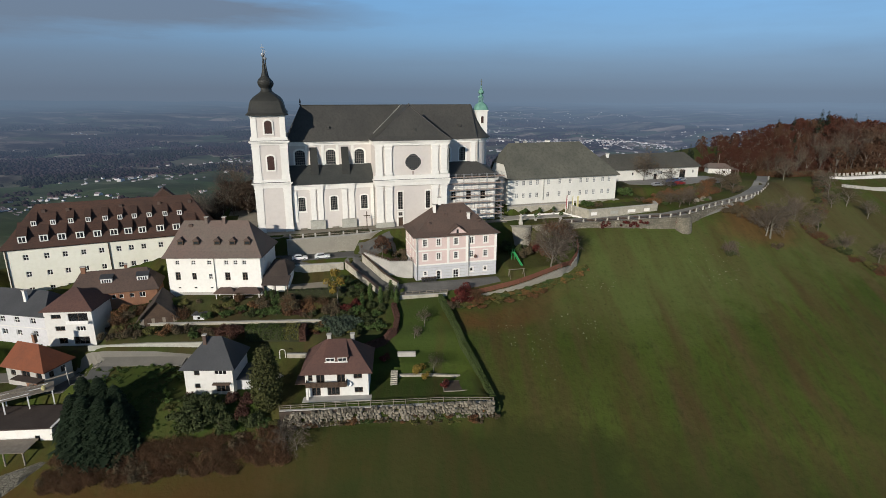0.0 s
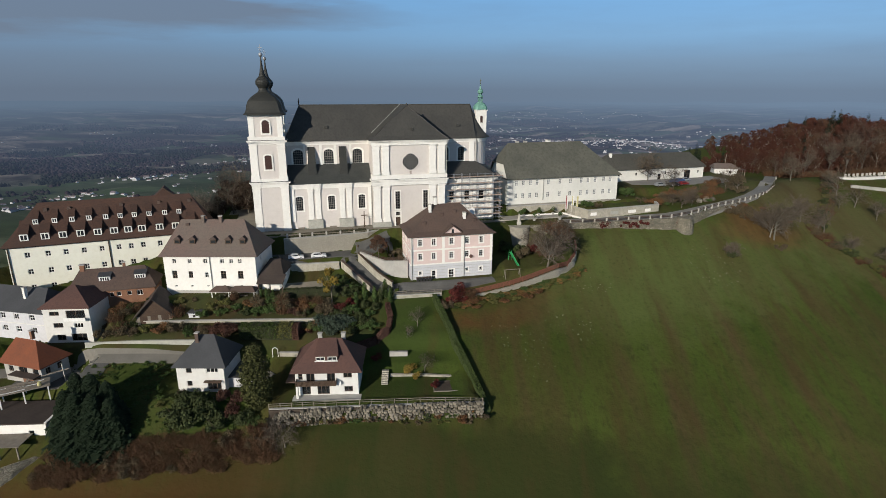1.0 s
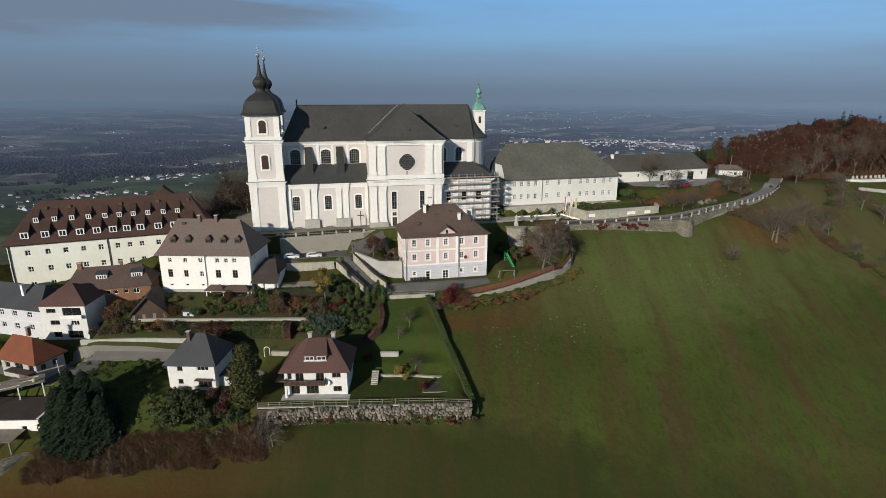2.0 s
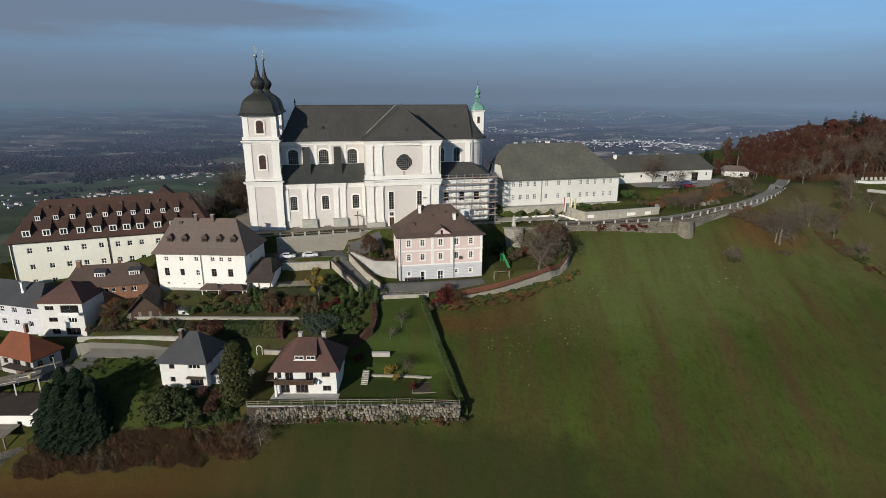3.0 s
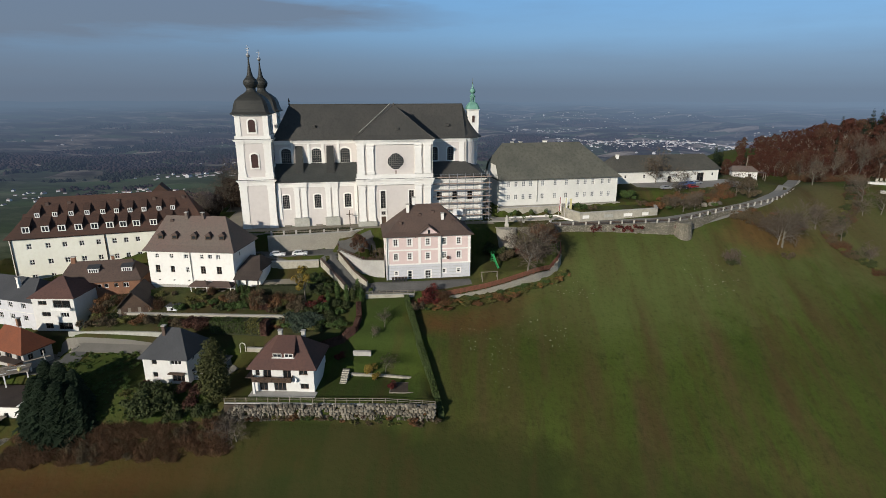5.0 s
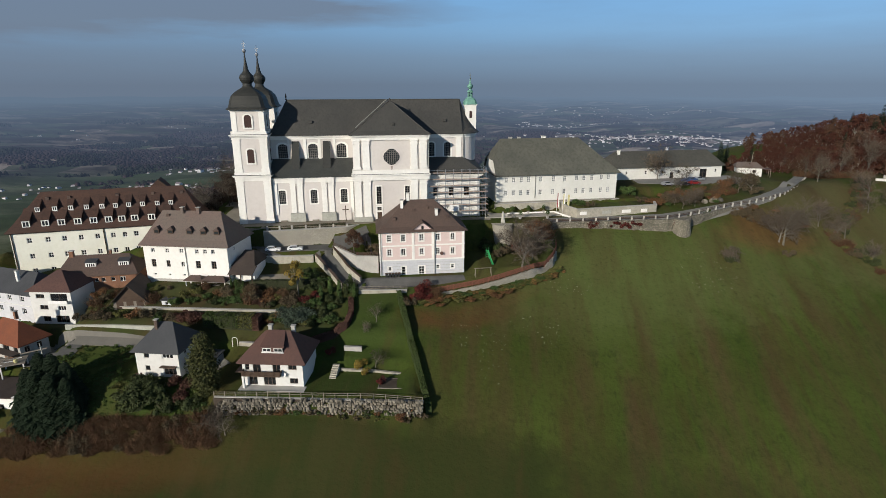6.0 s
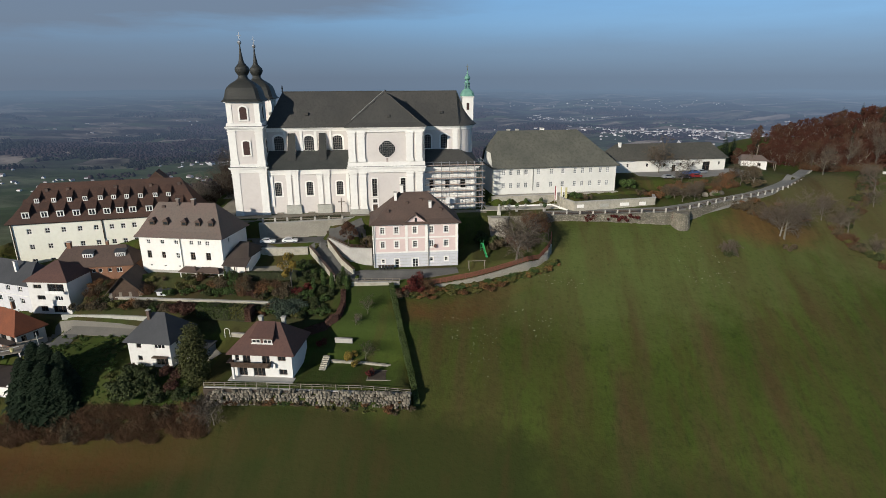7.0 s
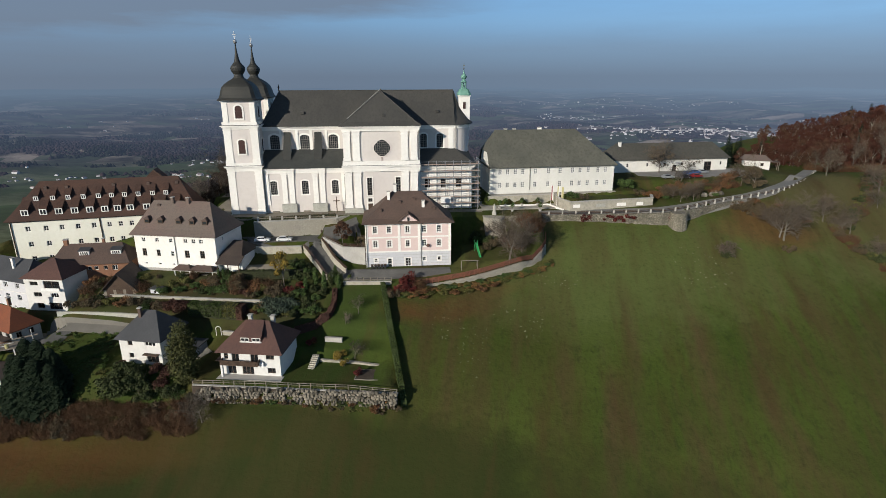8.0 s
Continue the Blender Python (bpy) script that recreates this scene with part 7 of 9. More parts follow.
    # gardens between the houses
    for x, y, s, t in ((-66, 122.0, 1.1, dull), (-62.5, 122.8, 1.2, olive), (-59, 123.0, 1.0, rust), (-55.5, 123.2, 1.1, dull), (-44.5, 122.2, 1.6, maroon), (-42.0, 122.6, 1.3, maroon), (-38.0, 122.8, 1.3, green), (-35.0, 122.4, 1.4, olive),
                       (-32.0, 122.3, 1.5, olive), (-29.5, 122.0, 1.3, green), (-49, 122.2, 1.0, dull), (-70.0, 124.0, 1.1, olive), (-72.0, 121.5, 0.9, dull), (-52.0, 121.6, 0.9, green), (-27.0, 121.6, 0.8, dull),
                       (-30.5, 130.0, 1.7, dull), (-26.5, 129.5, 1.2, rust), (-23.5, 130.0, 1.1, olive), (-20.0, 129.8, 1.2, dull), (-17.2, 129.0, 1.1, red), (-34.5, 131.0, 1.3, green), (-37.5, 130.4, 1.2, dull), (-46, 130.5, 1.3, olive),
                       (-43, 129.8, 1.0, green), (-40, 129.0, 0.9, olive), (-49.5, 130.0, 1.0, olive), (-20.5, 125.0, 1.3, blue), (-17.0, 124.6, 1.5, blue), (-13.5, 124.2, 1.1, green), (-11.0, 123.4, 0.9, green), (-15.0, 122.0, 0.9, olive),
                       (-18.5, 121.8, 1.1, blue), (-9.5, 127.4, 1.0, green), (-23.0, 124.0, 0.9, blue), (-14.5, 136.4, 1.3, green), (-18.0, 139.0, 1.4, green), (-26.0, 127.4, 0.9, dull), (-57.5, 131.0, 1.1, olive)):
        stand(t, x, y, s)
    stand(birch, -19.4, 132.0, 1.45)
    for x, y, k in ((-31.1, 129.2, 1.0), (-22.8, 130.4, 0.75), (-26.4, 131.4, 0.6), (-44.0, 131.6, 0.5)):
        stand(haze, x, y, k)
    for x, y, k, t in ((-34.4, 128.6, 1.5, green), (-37.2, 128.0, 1.3, green), (-40.4, 128.2, 0.92, dark), (-28.2, 128.0, 1.2, maroon), (-25.4, 128.2, 0.86, dark), (-20.6, 128.0, 1.2, dull), (-18.2, 127.4, 0.86, dark), (-16.2, 127.8, 0.92, dark), (-13.8, 128.4, 1.3, green), (-12.0, 126.2, 0.92, dark),
                       (-10.4, 124.6, 0.99, dark), (-8.6, 123.4, 1.3, green), (-15.6, 124.0, 1.9, blue), (-18.0, 123.2, 1.7, blue), (-13.0, 122.4, 0.86, dark), (-21.4, 123.0, 1.1, green), (-24.0, 123.0, 1.1, olive), (-16.8, 134.2, 1.19, dark), (-13.6, 135.2, 1.06, dark), (-18.6, 140.0, 1.12, dark), (-16.4, 138.6, 0.99, dark),
                       (-14.8, 131.2, 1.0, red), (-46.6, 128.0, 1.0, green), (-50.6, 127.6, 1.1, green), (-8.4, 129.6, 0.79, dark), (-10.8, 130.6, 0.79, dark), (-47.6, 131.6, 0.59, dark), (-36.0, 133.6, 0.79, dark), (-32.6, 132.6, 0.73, dark)):
        stand(t, x, y, k)
    for x, y, s in ((-11.2, 133.0, 1.0), (-8.6, 132.0, 0.95), (-6.0, 133.6, 1.05), (-13.2, 131.0, 0.8), (-4.6, 131.6, 0.85)):
        stand(thuja, x, y, s, group="cypresses at the garden gate")
    for x, y, s in ((-37.5, 132.6, 0.5), (-36.0, 132.2, 0.55), (-34.6, 133.0, 0.5)):
        stand(thuja, x, y, s)
    stand(redtree, -9.0, 150.6, 1.05)
    stand(redtree, -5.4, 148.6, 0.62, sz=0.6)
    stand(darktree, -3.6, 152.5, 0.8)
    for x, y, s in ((-2.6, 148.8, 0.9), (-5.0, 147.4, 0.9), (-7.4, 147.6, 0.8)):
        stand(red, x, y, s)
    for x, y, s, t in ((11.2, 132.4, 1.4, red), (13.6, 132.8, 1.2, red), (9.0, 131.6, 0.8, rust), (16.0, 132.6, 1.1, rust), (19.0, 133.0, 0.8, olive), (22.0, 133.6, 0.9, olive), (25.0, 134.4, 0.8, rust), (28.5, 135.6, 0.9, olive), (31.5, 137.2, 0.8, rust), (34.5, 139.0, 0.8, rust), (37.5, 141.0, 0.8, olive), (17.5, 131.4, 0.6, rust)):
        stand(t, x, y, s, sz=0.7)
    stand(broad, 38.6, 146.4, 1.45, 30)
    stand(red, 12.6, 133.8, 1.7, sz=1.15)
    stand(haze, 16.0, 134.2, 0.75)
    stand(dull, 9.8, 130.2, 1.0)
    stand(broad, 42.0, 154.0, 0.75, 250)
    for i in range(110):
        y = 132.4 + 19 * i / 109
        x = bank_x(y)
        stand(rnd.choice((tan, tan, tan, olive, olive, green)), x + 1.5 + rnd.uniform(-0.4, 1.6), y - 1.0 + rnd.uniform(-0.9, 0.3), rnd.uniform(0.45, 0.95), sz=0.75, group="growth on the curving bank")
    for x, y, s, t in ((34.0, 158.0, 1.2, dull), (37.6, 160.5, 1.5, red), (40.2, 161.8, 1.7, green), (43.6, 157.6, 1.2, dull), (29.6, 160.5, 1.6, green), (32.0, 155.0, 0.9, dull), (44.5, 162.0, 1.0, rust)):
        stand(t, x, y, s)
    stand(yellow, 0.9, 112.8, 1.0)
    stand(yellow, 2.4, 110.8, 0.7)
    stand(bare[0], 4.2, 113.2, 0.45)
    stand(bare[1], 2.4, 124.2, 0.5)
    stand(bare[0], 0.0, 121.0, 0.32)
    stand(red, -7.0, 115.6, 1.0, sz=0.7)
    stand(red, 6.6, 107.0, 0.8)
    spots = []
    for i in range(26):
        x = -26 + 42 * i / 25 + rnd.uniform(-1, 1)
        spots.append((rnd.choice((rust, dull, olive, green)), x, 98.4 + (x + 26) * 0.03 + rnd.uniform(-0.5, 0.5), rnd.uniform(0.35, 0.7), rnd.uniform(0.5, 0.9)))
    for i in range(95):
        x = -26.5 + 42 * rnd.random()
        spots.append((rnd.choice((rust, maroon, olive, green, weed, dark, dull)), x, 98.6 + (x + 26) * 0.03 + rnd.uniform(-0.2, 0.9), rnd.uniform(0.22, 0.5), rnd.uniform(0.6, 1.3)))
    mass("undergrowth", "mixed low growth over the rock wall", "growth", spots)
    for i in range(60):
        x = -70 + 48 * rnd.random()
        stand(rnd.choice((dull, maroon, olive, green, dark, rust)), x, rnd.choice((122.4, 123.4, 129.2, 131.0)) + rnd.uniform(-0.8, 0.8), rnd.uniform(0.45, 0.85), group="garden shrubs")
    for x, y, k in ((-73.4, 140.6, 0.7), (-70.4, 141.4, 0.8), (-67.6, 141.0, 0.8), (-65.4, 142.2, 0.7), (-69.0, 139.0, 0.6), (-76.4, 140.4, 0.6), (-64.6, 139.4, 0.7)):
        stand(scrub[1], x, y, k)
    for x, y, k, t in ((-74.6, 128.6, 0.9, dull), (-72.0, 129.4, 1.0, rust), (-69.8, 128.0, 1.0, dull), (-67.6, 130.2, 0.9, scrub[2]), (-71.4, 126.6, 0.9, scrub[1]), (-57.4, 128.4, 1.0, scrub[1]), (-68.6, 124.2, 0.9, scrub[2])):
        stand(t, x, y, k)
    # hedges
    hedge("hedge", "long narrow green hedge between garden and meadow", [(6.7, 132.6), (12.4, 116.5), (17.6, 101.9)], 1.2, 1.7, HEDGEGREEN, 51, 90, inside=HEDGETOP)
    hedge("hedge", "curving clipped red-brown hedge", [(-5.2, 130.2), (-4.2, 126.0), (-4.6, 122.2), (-7.2, 120.4), (-12.4, 119.4)], 1.2, 1.5, REDBROWN, 52, 60, inside=REDCORE)
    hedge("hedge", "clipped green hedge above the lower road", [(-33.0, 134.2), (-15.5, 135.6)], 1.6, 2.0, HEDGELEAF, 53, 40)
    hedge("hedge", "tall overgrown olive-green hedge above the village road", [(-39.6, 121.6), (-30.6, 121.4)], 2.6, 3.0, HEDGEGREEN, 54, 260, 0.2)
    hedge("hedge", "tall overgrown yellow-green hedge above the village road", [(-30.8, 121.4), (-27.0, 121.3)], 2.7, 3.2, OLIVELEAF, 55, 300, 0.2)
    hedge("hedge", "red-brown end of the overgrown hedge", [(-27.2, 121.3), (-25.6, 121.3)], 2.6, 3.0, REDBROWN, 56, 300, 0.2, inside=REDCORE)
    for x, y, k in ((-42.4, 121.8, 1.7), (-44.8, 122.2, 1.6), (-47.0, 122.4, 1.2)):
        stand(maroon, x, y, k)
    for x, y, s, t in ((39.0, 162.0, 1.6, dull), (42.0, 161.0, 1.7, scrub[1]), (44.4, 160.2, 1.5, scrub[0]), (41.0, 158.0, 1.4, scrub[1]), (45.4, 157.4, 1.3, scrub[0]), (37.4, 164.0, 1.2, maroon), (40.0, 164.8, 1.1, red), (43.4, 164.0, 1.4, scrub[1]), (46.0, 163.4, 1.2, dull), (33.0, 161.0, 1.2, dark), (29.0, 163.0, 1.5, dark)):
        stand(t, x, y, s)
    # topiary arch at the garden gate
    t = thing("topiary_arch", "clipped green hedge arch over the garden path", "hedge", pose(-5.6, 132.4, ground_z(-5.6, 132.4)))
    sh = Shape()
    cs = [(sx * 1.5, 0, z, 0.62, 1.0) for sx in (-1, 1) for z in (0.3, 1.0, 1.7, 2.4)] + [(1.5 * math.cos(math.pi * i / 6), 0, 2.6 + 1.5 * math.sin(math.pi * i / 6), 0.62, 1.0) for i in range(7)]
    leaf_cloud(sh, cs, 1300, 0.13, rnd)
    part("foliage", sh, HEDGELEAF, t)
    # meadow and the gully beyond it
    stand(broad, 100.2, 162.6, 0.55)
    stand(dark, 99.6, 162.4, 0.8, sz=1.3)
    stand(dark, 101.6, 163.4, 0.7)
    stand(dull, 113.0, 180.5, 1.3)
    stand(dull, 116.0, 182.0, 1.2)
    stand(dull, 120.4, 170.0, 1.0)
    for x, y, s in ((110.5, 182.0, 1.3), (112.6, 183.4, 1.1), (108.0, 182.4, 0.8)):
        stand(dull, x, y, s)
    stand(pale[0], 120.6, 174.8, 1.5, 20)
    stand(broad, 119.6, 175.6, 1.25, 60)
    stand(pale[1], 137.0, 187.0, 0.9, 100)
    for x, y, s in ((140.7, 182.1, 0.9), (143.8, 183.7, 1.0), (146.6, 173.4, 0.8), (157, 170.2, 0.85), (164.7, 208.9, 1.35), (168, 202.7, 1.1), (152.2, 219, 1.1), (160, 200, 0.9), (138, 190, 0.7), (172, 196, 0.9)):
        stand(rnd.choice(pale + bare), x, y, s * 0.9, group="bare trees along the gully")
    spots = []
    for i in range(95):
        f = i / 94
        x, y = ramp_at([(0, 170), (0.2, 162), (0.4, 152), (0.6, 139), (0.75, 143), (1, 156)], f) + rnd.uniform(-1.6, 1.6), ramp_at([(0, 223), (0.2, 209), (0.4, 196), (0.6, 183), (0.75, 175), (1, 163)], f) + rnd.uniform(-1.6, 1.6)
        spots.append((rnd.choice((scrub[1], dull, dark, olive, olive)), x, y, rnd.uniform(0.5, 1.15), 1.0))
    mass("scrub", "brown leafless scrub along the gully", "scrub", spots)
    for i in range(16):
        stand(rnd.choice((dull, rust)), 108 + rnd.uniform(0, 26), 184 + rnd.uniform(-4, 3) + rnd.uniform(0, 2), rnd.uniform(0.5, 0.9), sz=0.7)
    # monastery garden
    stand(brown[1], 93.5, 219.0, 1.25)
    stand(bare[0], 97.0, 203.0, 0.75)
    stand(darktree, 120.3, 200.5, 1.1)
    stand(brown[0], 117.0, 203.0, 0.9)
    stand(brown[0], 102.7, 214.0, 0.7)
    stand(brown[1], 96.2, 184.6, 0.62)
    stand(brown[0], 91.7, 182.6, 0.6)
    stand(green, 77.5, 196.5, 2.2)
    for x, y, s, t in ((86, 190.5, 1.0, olive), (89, 192.0, 1.2, dull), (92.5, 190.0, 1.3, dull), (96, 192.5, 1.2, olive), (99, 191.0, 1.2, dull), (102, 195.0, 1.3, olive), (105, 192.6, 1.0, rust), (94.5, 196.5, 1.1, olive), (99.5, 198.5, 1.2, dull), (88, 186.0, 0.8, green),
                       (83.5, 189.0, 1.0, rust), (80.5, 190.5, 1.0, dull), (57.5, 179.0, 1.3, green), (59.2, 178.0, 1.1, green), (61.0, 176.6, 0.9, dull), (108.5, 200.5, 1.2, dull), (104.0, 188.5, 0.8, green)):
        stand(t, x, y, s)
    for i in range(46):
        x = 84 + 34 * rnd.random()
        stand(rnd.choice((dull, olive, rust, green, dark, scrub[1])), x, 183.5 + (x - 84) * 0.52 + rnd.uniform(2.0, 12.0), rnd.uniform(0.7, 1.25), group="shrubs beside the lane")
    for x, y in ((90.5, 187.0), (95.5, 188.0), (101.0, 192.0)):
        stand(bare[0], x, y, 0.5)
    # the wood on the hilltop
    edge = [(135, 257), (150, 247), (160, 241), (175, 238), (200, 243), (335, 265)]
    for row in range(11):
        for col in range(28):
            x = 143 + row * 2.4 + col * 7.0 + rnd.uniform(-3, 3)
            y = ramp_at(edge, x) + row * 7.2 + rnd.uniform(-3, 3)
            pick = rnd.random()
            t = rnd.choice(beech) if pick < 0.58 else rnd.choice(beechb) if pick < 0.92 else farspruce[0]
            if row < 2 and x > 150:
                t = rnd.choice(woodbare) if pick < 0.55 else rnd.choice(beechb)
            s = rnd.uniform(0.85, 1.12) * (0.36 + 0.64 * smooth01((x - row * 2.5 - 146) / 62)) * (0.80 if row < 2 else 1.0)
            stand(t, x, y, s, group="trees of the hilltop wood")
    young = []
    for i in range(90):
        x = 140 + rnd.uniform(0, 40)
        young.append((rnd.choice(beech + beechb), x, max(ramp_at(edge, x) + 6, 250) + rnd.uniform(0, 44), rnd.uniform(0.32, 0.5), 1.0))
    for i in range(26):
        young.append((rnd.choice(beech + beechb + farspruce), 168 + rnd.uniform(0, 26), 312 + rnd.uniform(0, 40), rnd.uniform(0.25, 0.42), 1.0))
    for i in range(14):
        stand(farspruce[0], 222 + i * 8 + rnd.uniform(-4, 4), 303 + i * 1.2 + rnd.uniform(-6, 6), rnd.uniform(0.85, 1.08), group="trees of the hilltop wood")
    for x, y, s in ((136, 268, 0.6), (141, 275, 0.7), (127, 280, 0.75), (146, 262, 0.5), (114, 262, 0.62), (119, 268, 0.75), (124, 262, 0.7), (128, 272, 0.8), (109, 270, 0.6), (131, 258, 0.75)):
        stand(farspruce[0], x, y, s, group="trees of the hilltop wood")
    for i in range(130):
        x = 148 + rnd.uniform(0, 150)
        young.append((rnd.choice(beech + beechb + beechb), x, ramp_at(edge, x) + rnd.uniform(5, 22), rnd.uniform(0.5, 0.78) * (0.6 + 0.4 * smooth01((x - 150) / 40)), 1.0))
    mass("young_wood", "young rust-red beeches filling the edge of the wood", "wood", young)
    spots = []
    for i in range(40):
        x = 158 + rnd.uniform(0, 60)
        spots.append((rnd.choice((*scrub, dull)), x, ramp_at(edge, x) - 3 + rnd.uniform(-3, 4), rnd.uniform(0.8, 1.4), 1.0))
    mass("undergrowth", "brown undergrowth at the edge of the wood", "growth", spots)
    # the brown wood behind the church's west end
    for i in range(90):
        stand(rnd.choice([dullwood, dullwood, dullwood, dullwood, *woodbare]), -90 + rnd.uniform(0, 42), 180 + rnd.uniform(0, 34), rnd.uniform(0.45, 0.68), group="trees behind the church")
    retire(tuft, weed, haze, broad, tan, dark, maroon, dullwood, *scrub, *bare, *pale, *brown, *beech, *beechb, *woodbare, *spruce, *farspruce, red, rust, dull, olive, green, yellow, blue, thuja, bigthuja, birch, redtree, darktree)




build_plants()


# ---- walls, roads and railings ----
def strip(name, label, category, pts, mat, lift=0.16, step=1.2):
    """A paved way of (x, y, half width) draped on the ground."""
    s = Shape()
    rows = []
    for (x0, y0, w0), (x1, y1, w1) in zip(pts, pts[1:]):
        ln = math.hypot(x1 - x0, y1 - y0)
        d = Vector(((x1 - x0) / ln, (y1 - y0) / ln))
        k = max(1, round(ln / step))
        for i in range(k + (pts[-1] == (x1, y1, w1))):
            f = i / k
            x, y, w = x0 + (x1 - x0) * f, y0 + (y1 - y0) * f, w0 + (w1 - w0) * f
            row = []
            for e in (-1, -0.5, 0, 0.5, 1):
                px, py = x - d.y * w * e, y + d.x * w * e
                row.append((px, py, ground_z(px, py) + lift))
            rows.append(row)
    for r0, r1 in zip(rows, rows[1:]):
        for j in range(4):
            s.face(r0[j + 1], r0[j], r1[j], r1[j + 1])
        s.face(r0[0], (r0[0][0], r0[0][1], r0[0][2] - 0.6), (r1[0][0], r1[0][1], r1[0][2] - 0.6), r1[0])
        s.face(r1[4], (r1[4][0], r1[4][1], r1[4][2] - 0.6), (r0[4][0], r0[4][1], r0[4][2] - 0.6), r0[4])
    return single(name, s, mat, label, category, kind="structure")


def run_wall(name, label, pts, thick, mat, coping=None, rough=0.0, seed=1):
    """An upright wall through (x, y, foot, top) points."""
    t = thing(name, label, "wall", pose(0, 0, 0), kind="structure")
    rng = random.Random(seed)
    s, c = Shape(), Shape()
    for (x0, y0, b0, t0), (x1, y1, b1, t1) in zip(pts, pts[1:]):
        ln = math.hypot(x1 - x0, y1 - y0)
        nx, ny = -(y1 - y0) / ln * thick, (x1 - x0) / ln * thick
        k = max(1, round(ln / 1.2)) if rough else 1
        m = 4 if rough else 1
        grid = []
        for i in range(k + 1):
            f = i / k
            x, y, b, tp = x0 + (x1 - x0) * f, y0 + (y1 - y0) * f, b0 + (b1 - b0) * f, t0 + (t1 - t0) * f
            col = []
            for j in range(m + 1):
                o = rng.uniform(-rough, rough) if 0 < i < k and j < m else 0
                col.append((x + nx / thick * o, y + ny / thick * o, b + (tp - b) * j / m))
            grid.append((col, (x + nx, y + ny, b, tp)))
        for i in range(k):
            for j in range(m):
                a0, a1 = grid[i][0], grid[i + 1][0]
                s.face(a0[j], a1[j], a1[j + 1], a0[j + 1])
            (p, q) = grid[i][1], grid[i + 1][1]
            a0, a1 = grid[i][0][-1], grid[i + 1][0][-1]
            s.face(a0, a1, (q[0], q[1], q[3]), (p[0], p[1], p[3]))
            s.face((q[0], q[1], q[2]), (p[0], p[1], p[2]), (p[0], p[1], p[3]), (q[0], q[1], q[3]))
        for e in (0, -1):
            col, p = grid[e]
            s.face(col[0], col[-1], (p[0], p[1], p[3]), (p[0], p[1], p[2]))
        if coping:
            o = 0.14
            ux, uy = nx / thick, ny / thick
            lo = [(x0 - ux * o, y0 - uy * o, t0 + .004), (x1 - ux * o, y1 - uy * o, t1 + .004), (x1 + nx + ux * o, y1 + ny + uy * o, t1 + .004), (x0 + nx + ux * o, y0 + ny + uy * o, t0 + .004)]
            hi = [(x, y, z + 0.16) for x, y, z in lo]
            c.face(*hi)
            for i in range(4):
                c.face(lo[i], lo[(i + 1) % 4], hi[(i + 1) % 4], hi[i])
    part("masonry", s, mat, t)
    if coping:
        part("coping", c, coping, t)
    return t


def railing(name, label, pts, gap, post, rails, post_mat, rail_mat, rail=0.06, category="fence"):
    """Posts of (half width, height) every gap metres along (x, y, z) points, with rails at the given heights."""
    t = thing(name, label, category, pose(0, 0, 0))
    me = Shape().box(-post[0], -post[0], -0.4, post[0], post[0], post[1]).mesh("post", post_mat)
    places = []
    for (x0, y0, z0), (x1, y1, z1) in zip(pts, pts[1:]):
        k = max(1, round(math.dist((x0, y0), (x1, y1)) / gap))
        places += [(x0 + (x1 - x0) * i / k, y0 + (y1 - y0) * i / k, z0 + (z1 - z0) * i / k) for i in range(k)]
    places.append(pts[-1])
    for i, p in enumerate(places):
        part("post", me, None, t, m=pose(*p))
        if i:
            q = places[i - 1]
            for h in rails:
                part("rail", Shape().tube((q[0], q[1], q[2] + h), (p[0], p[1], p[2] + h), rail, 4), rail_mat, t)
    return t


def church_point(u, v):
    return placed(u, v, 0, 166, 12.5)


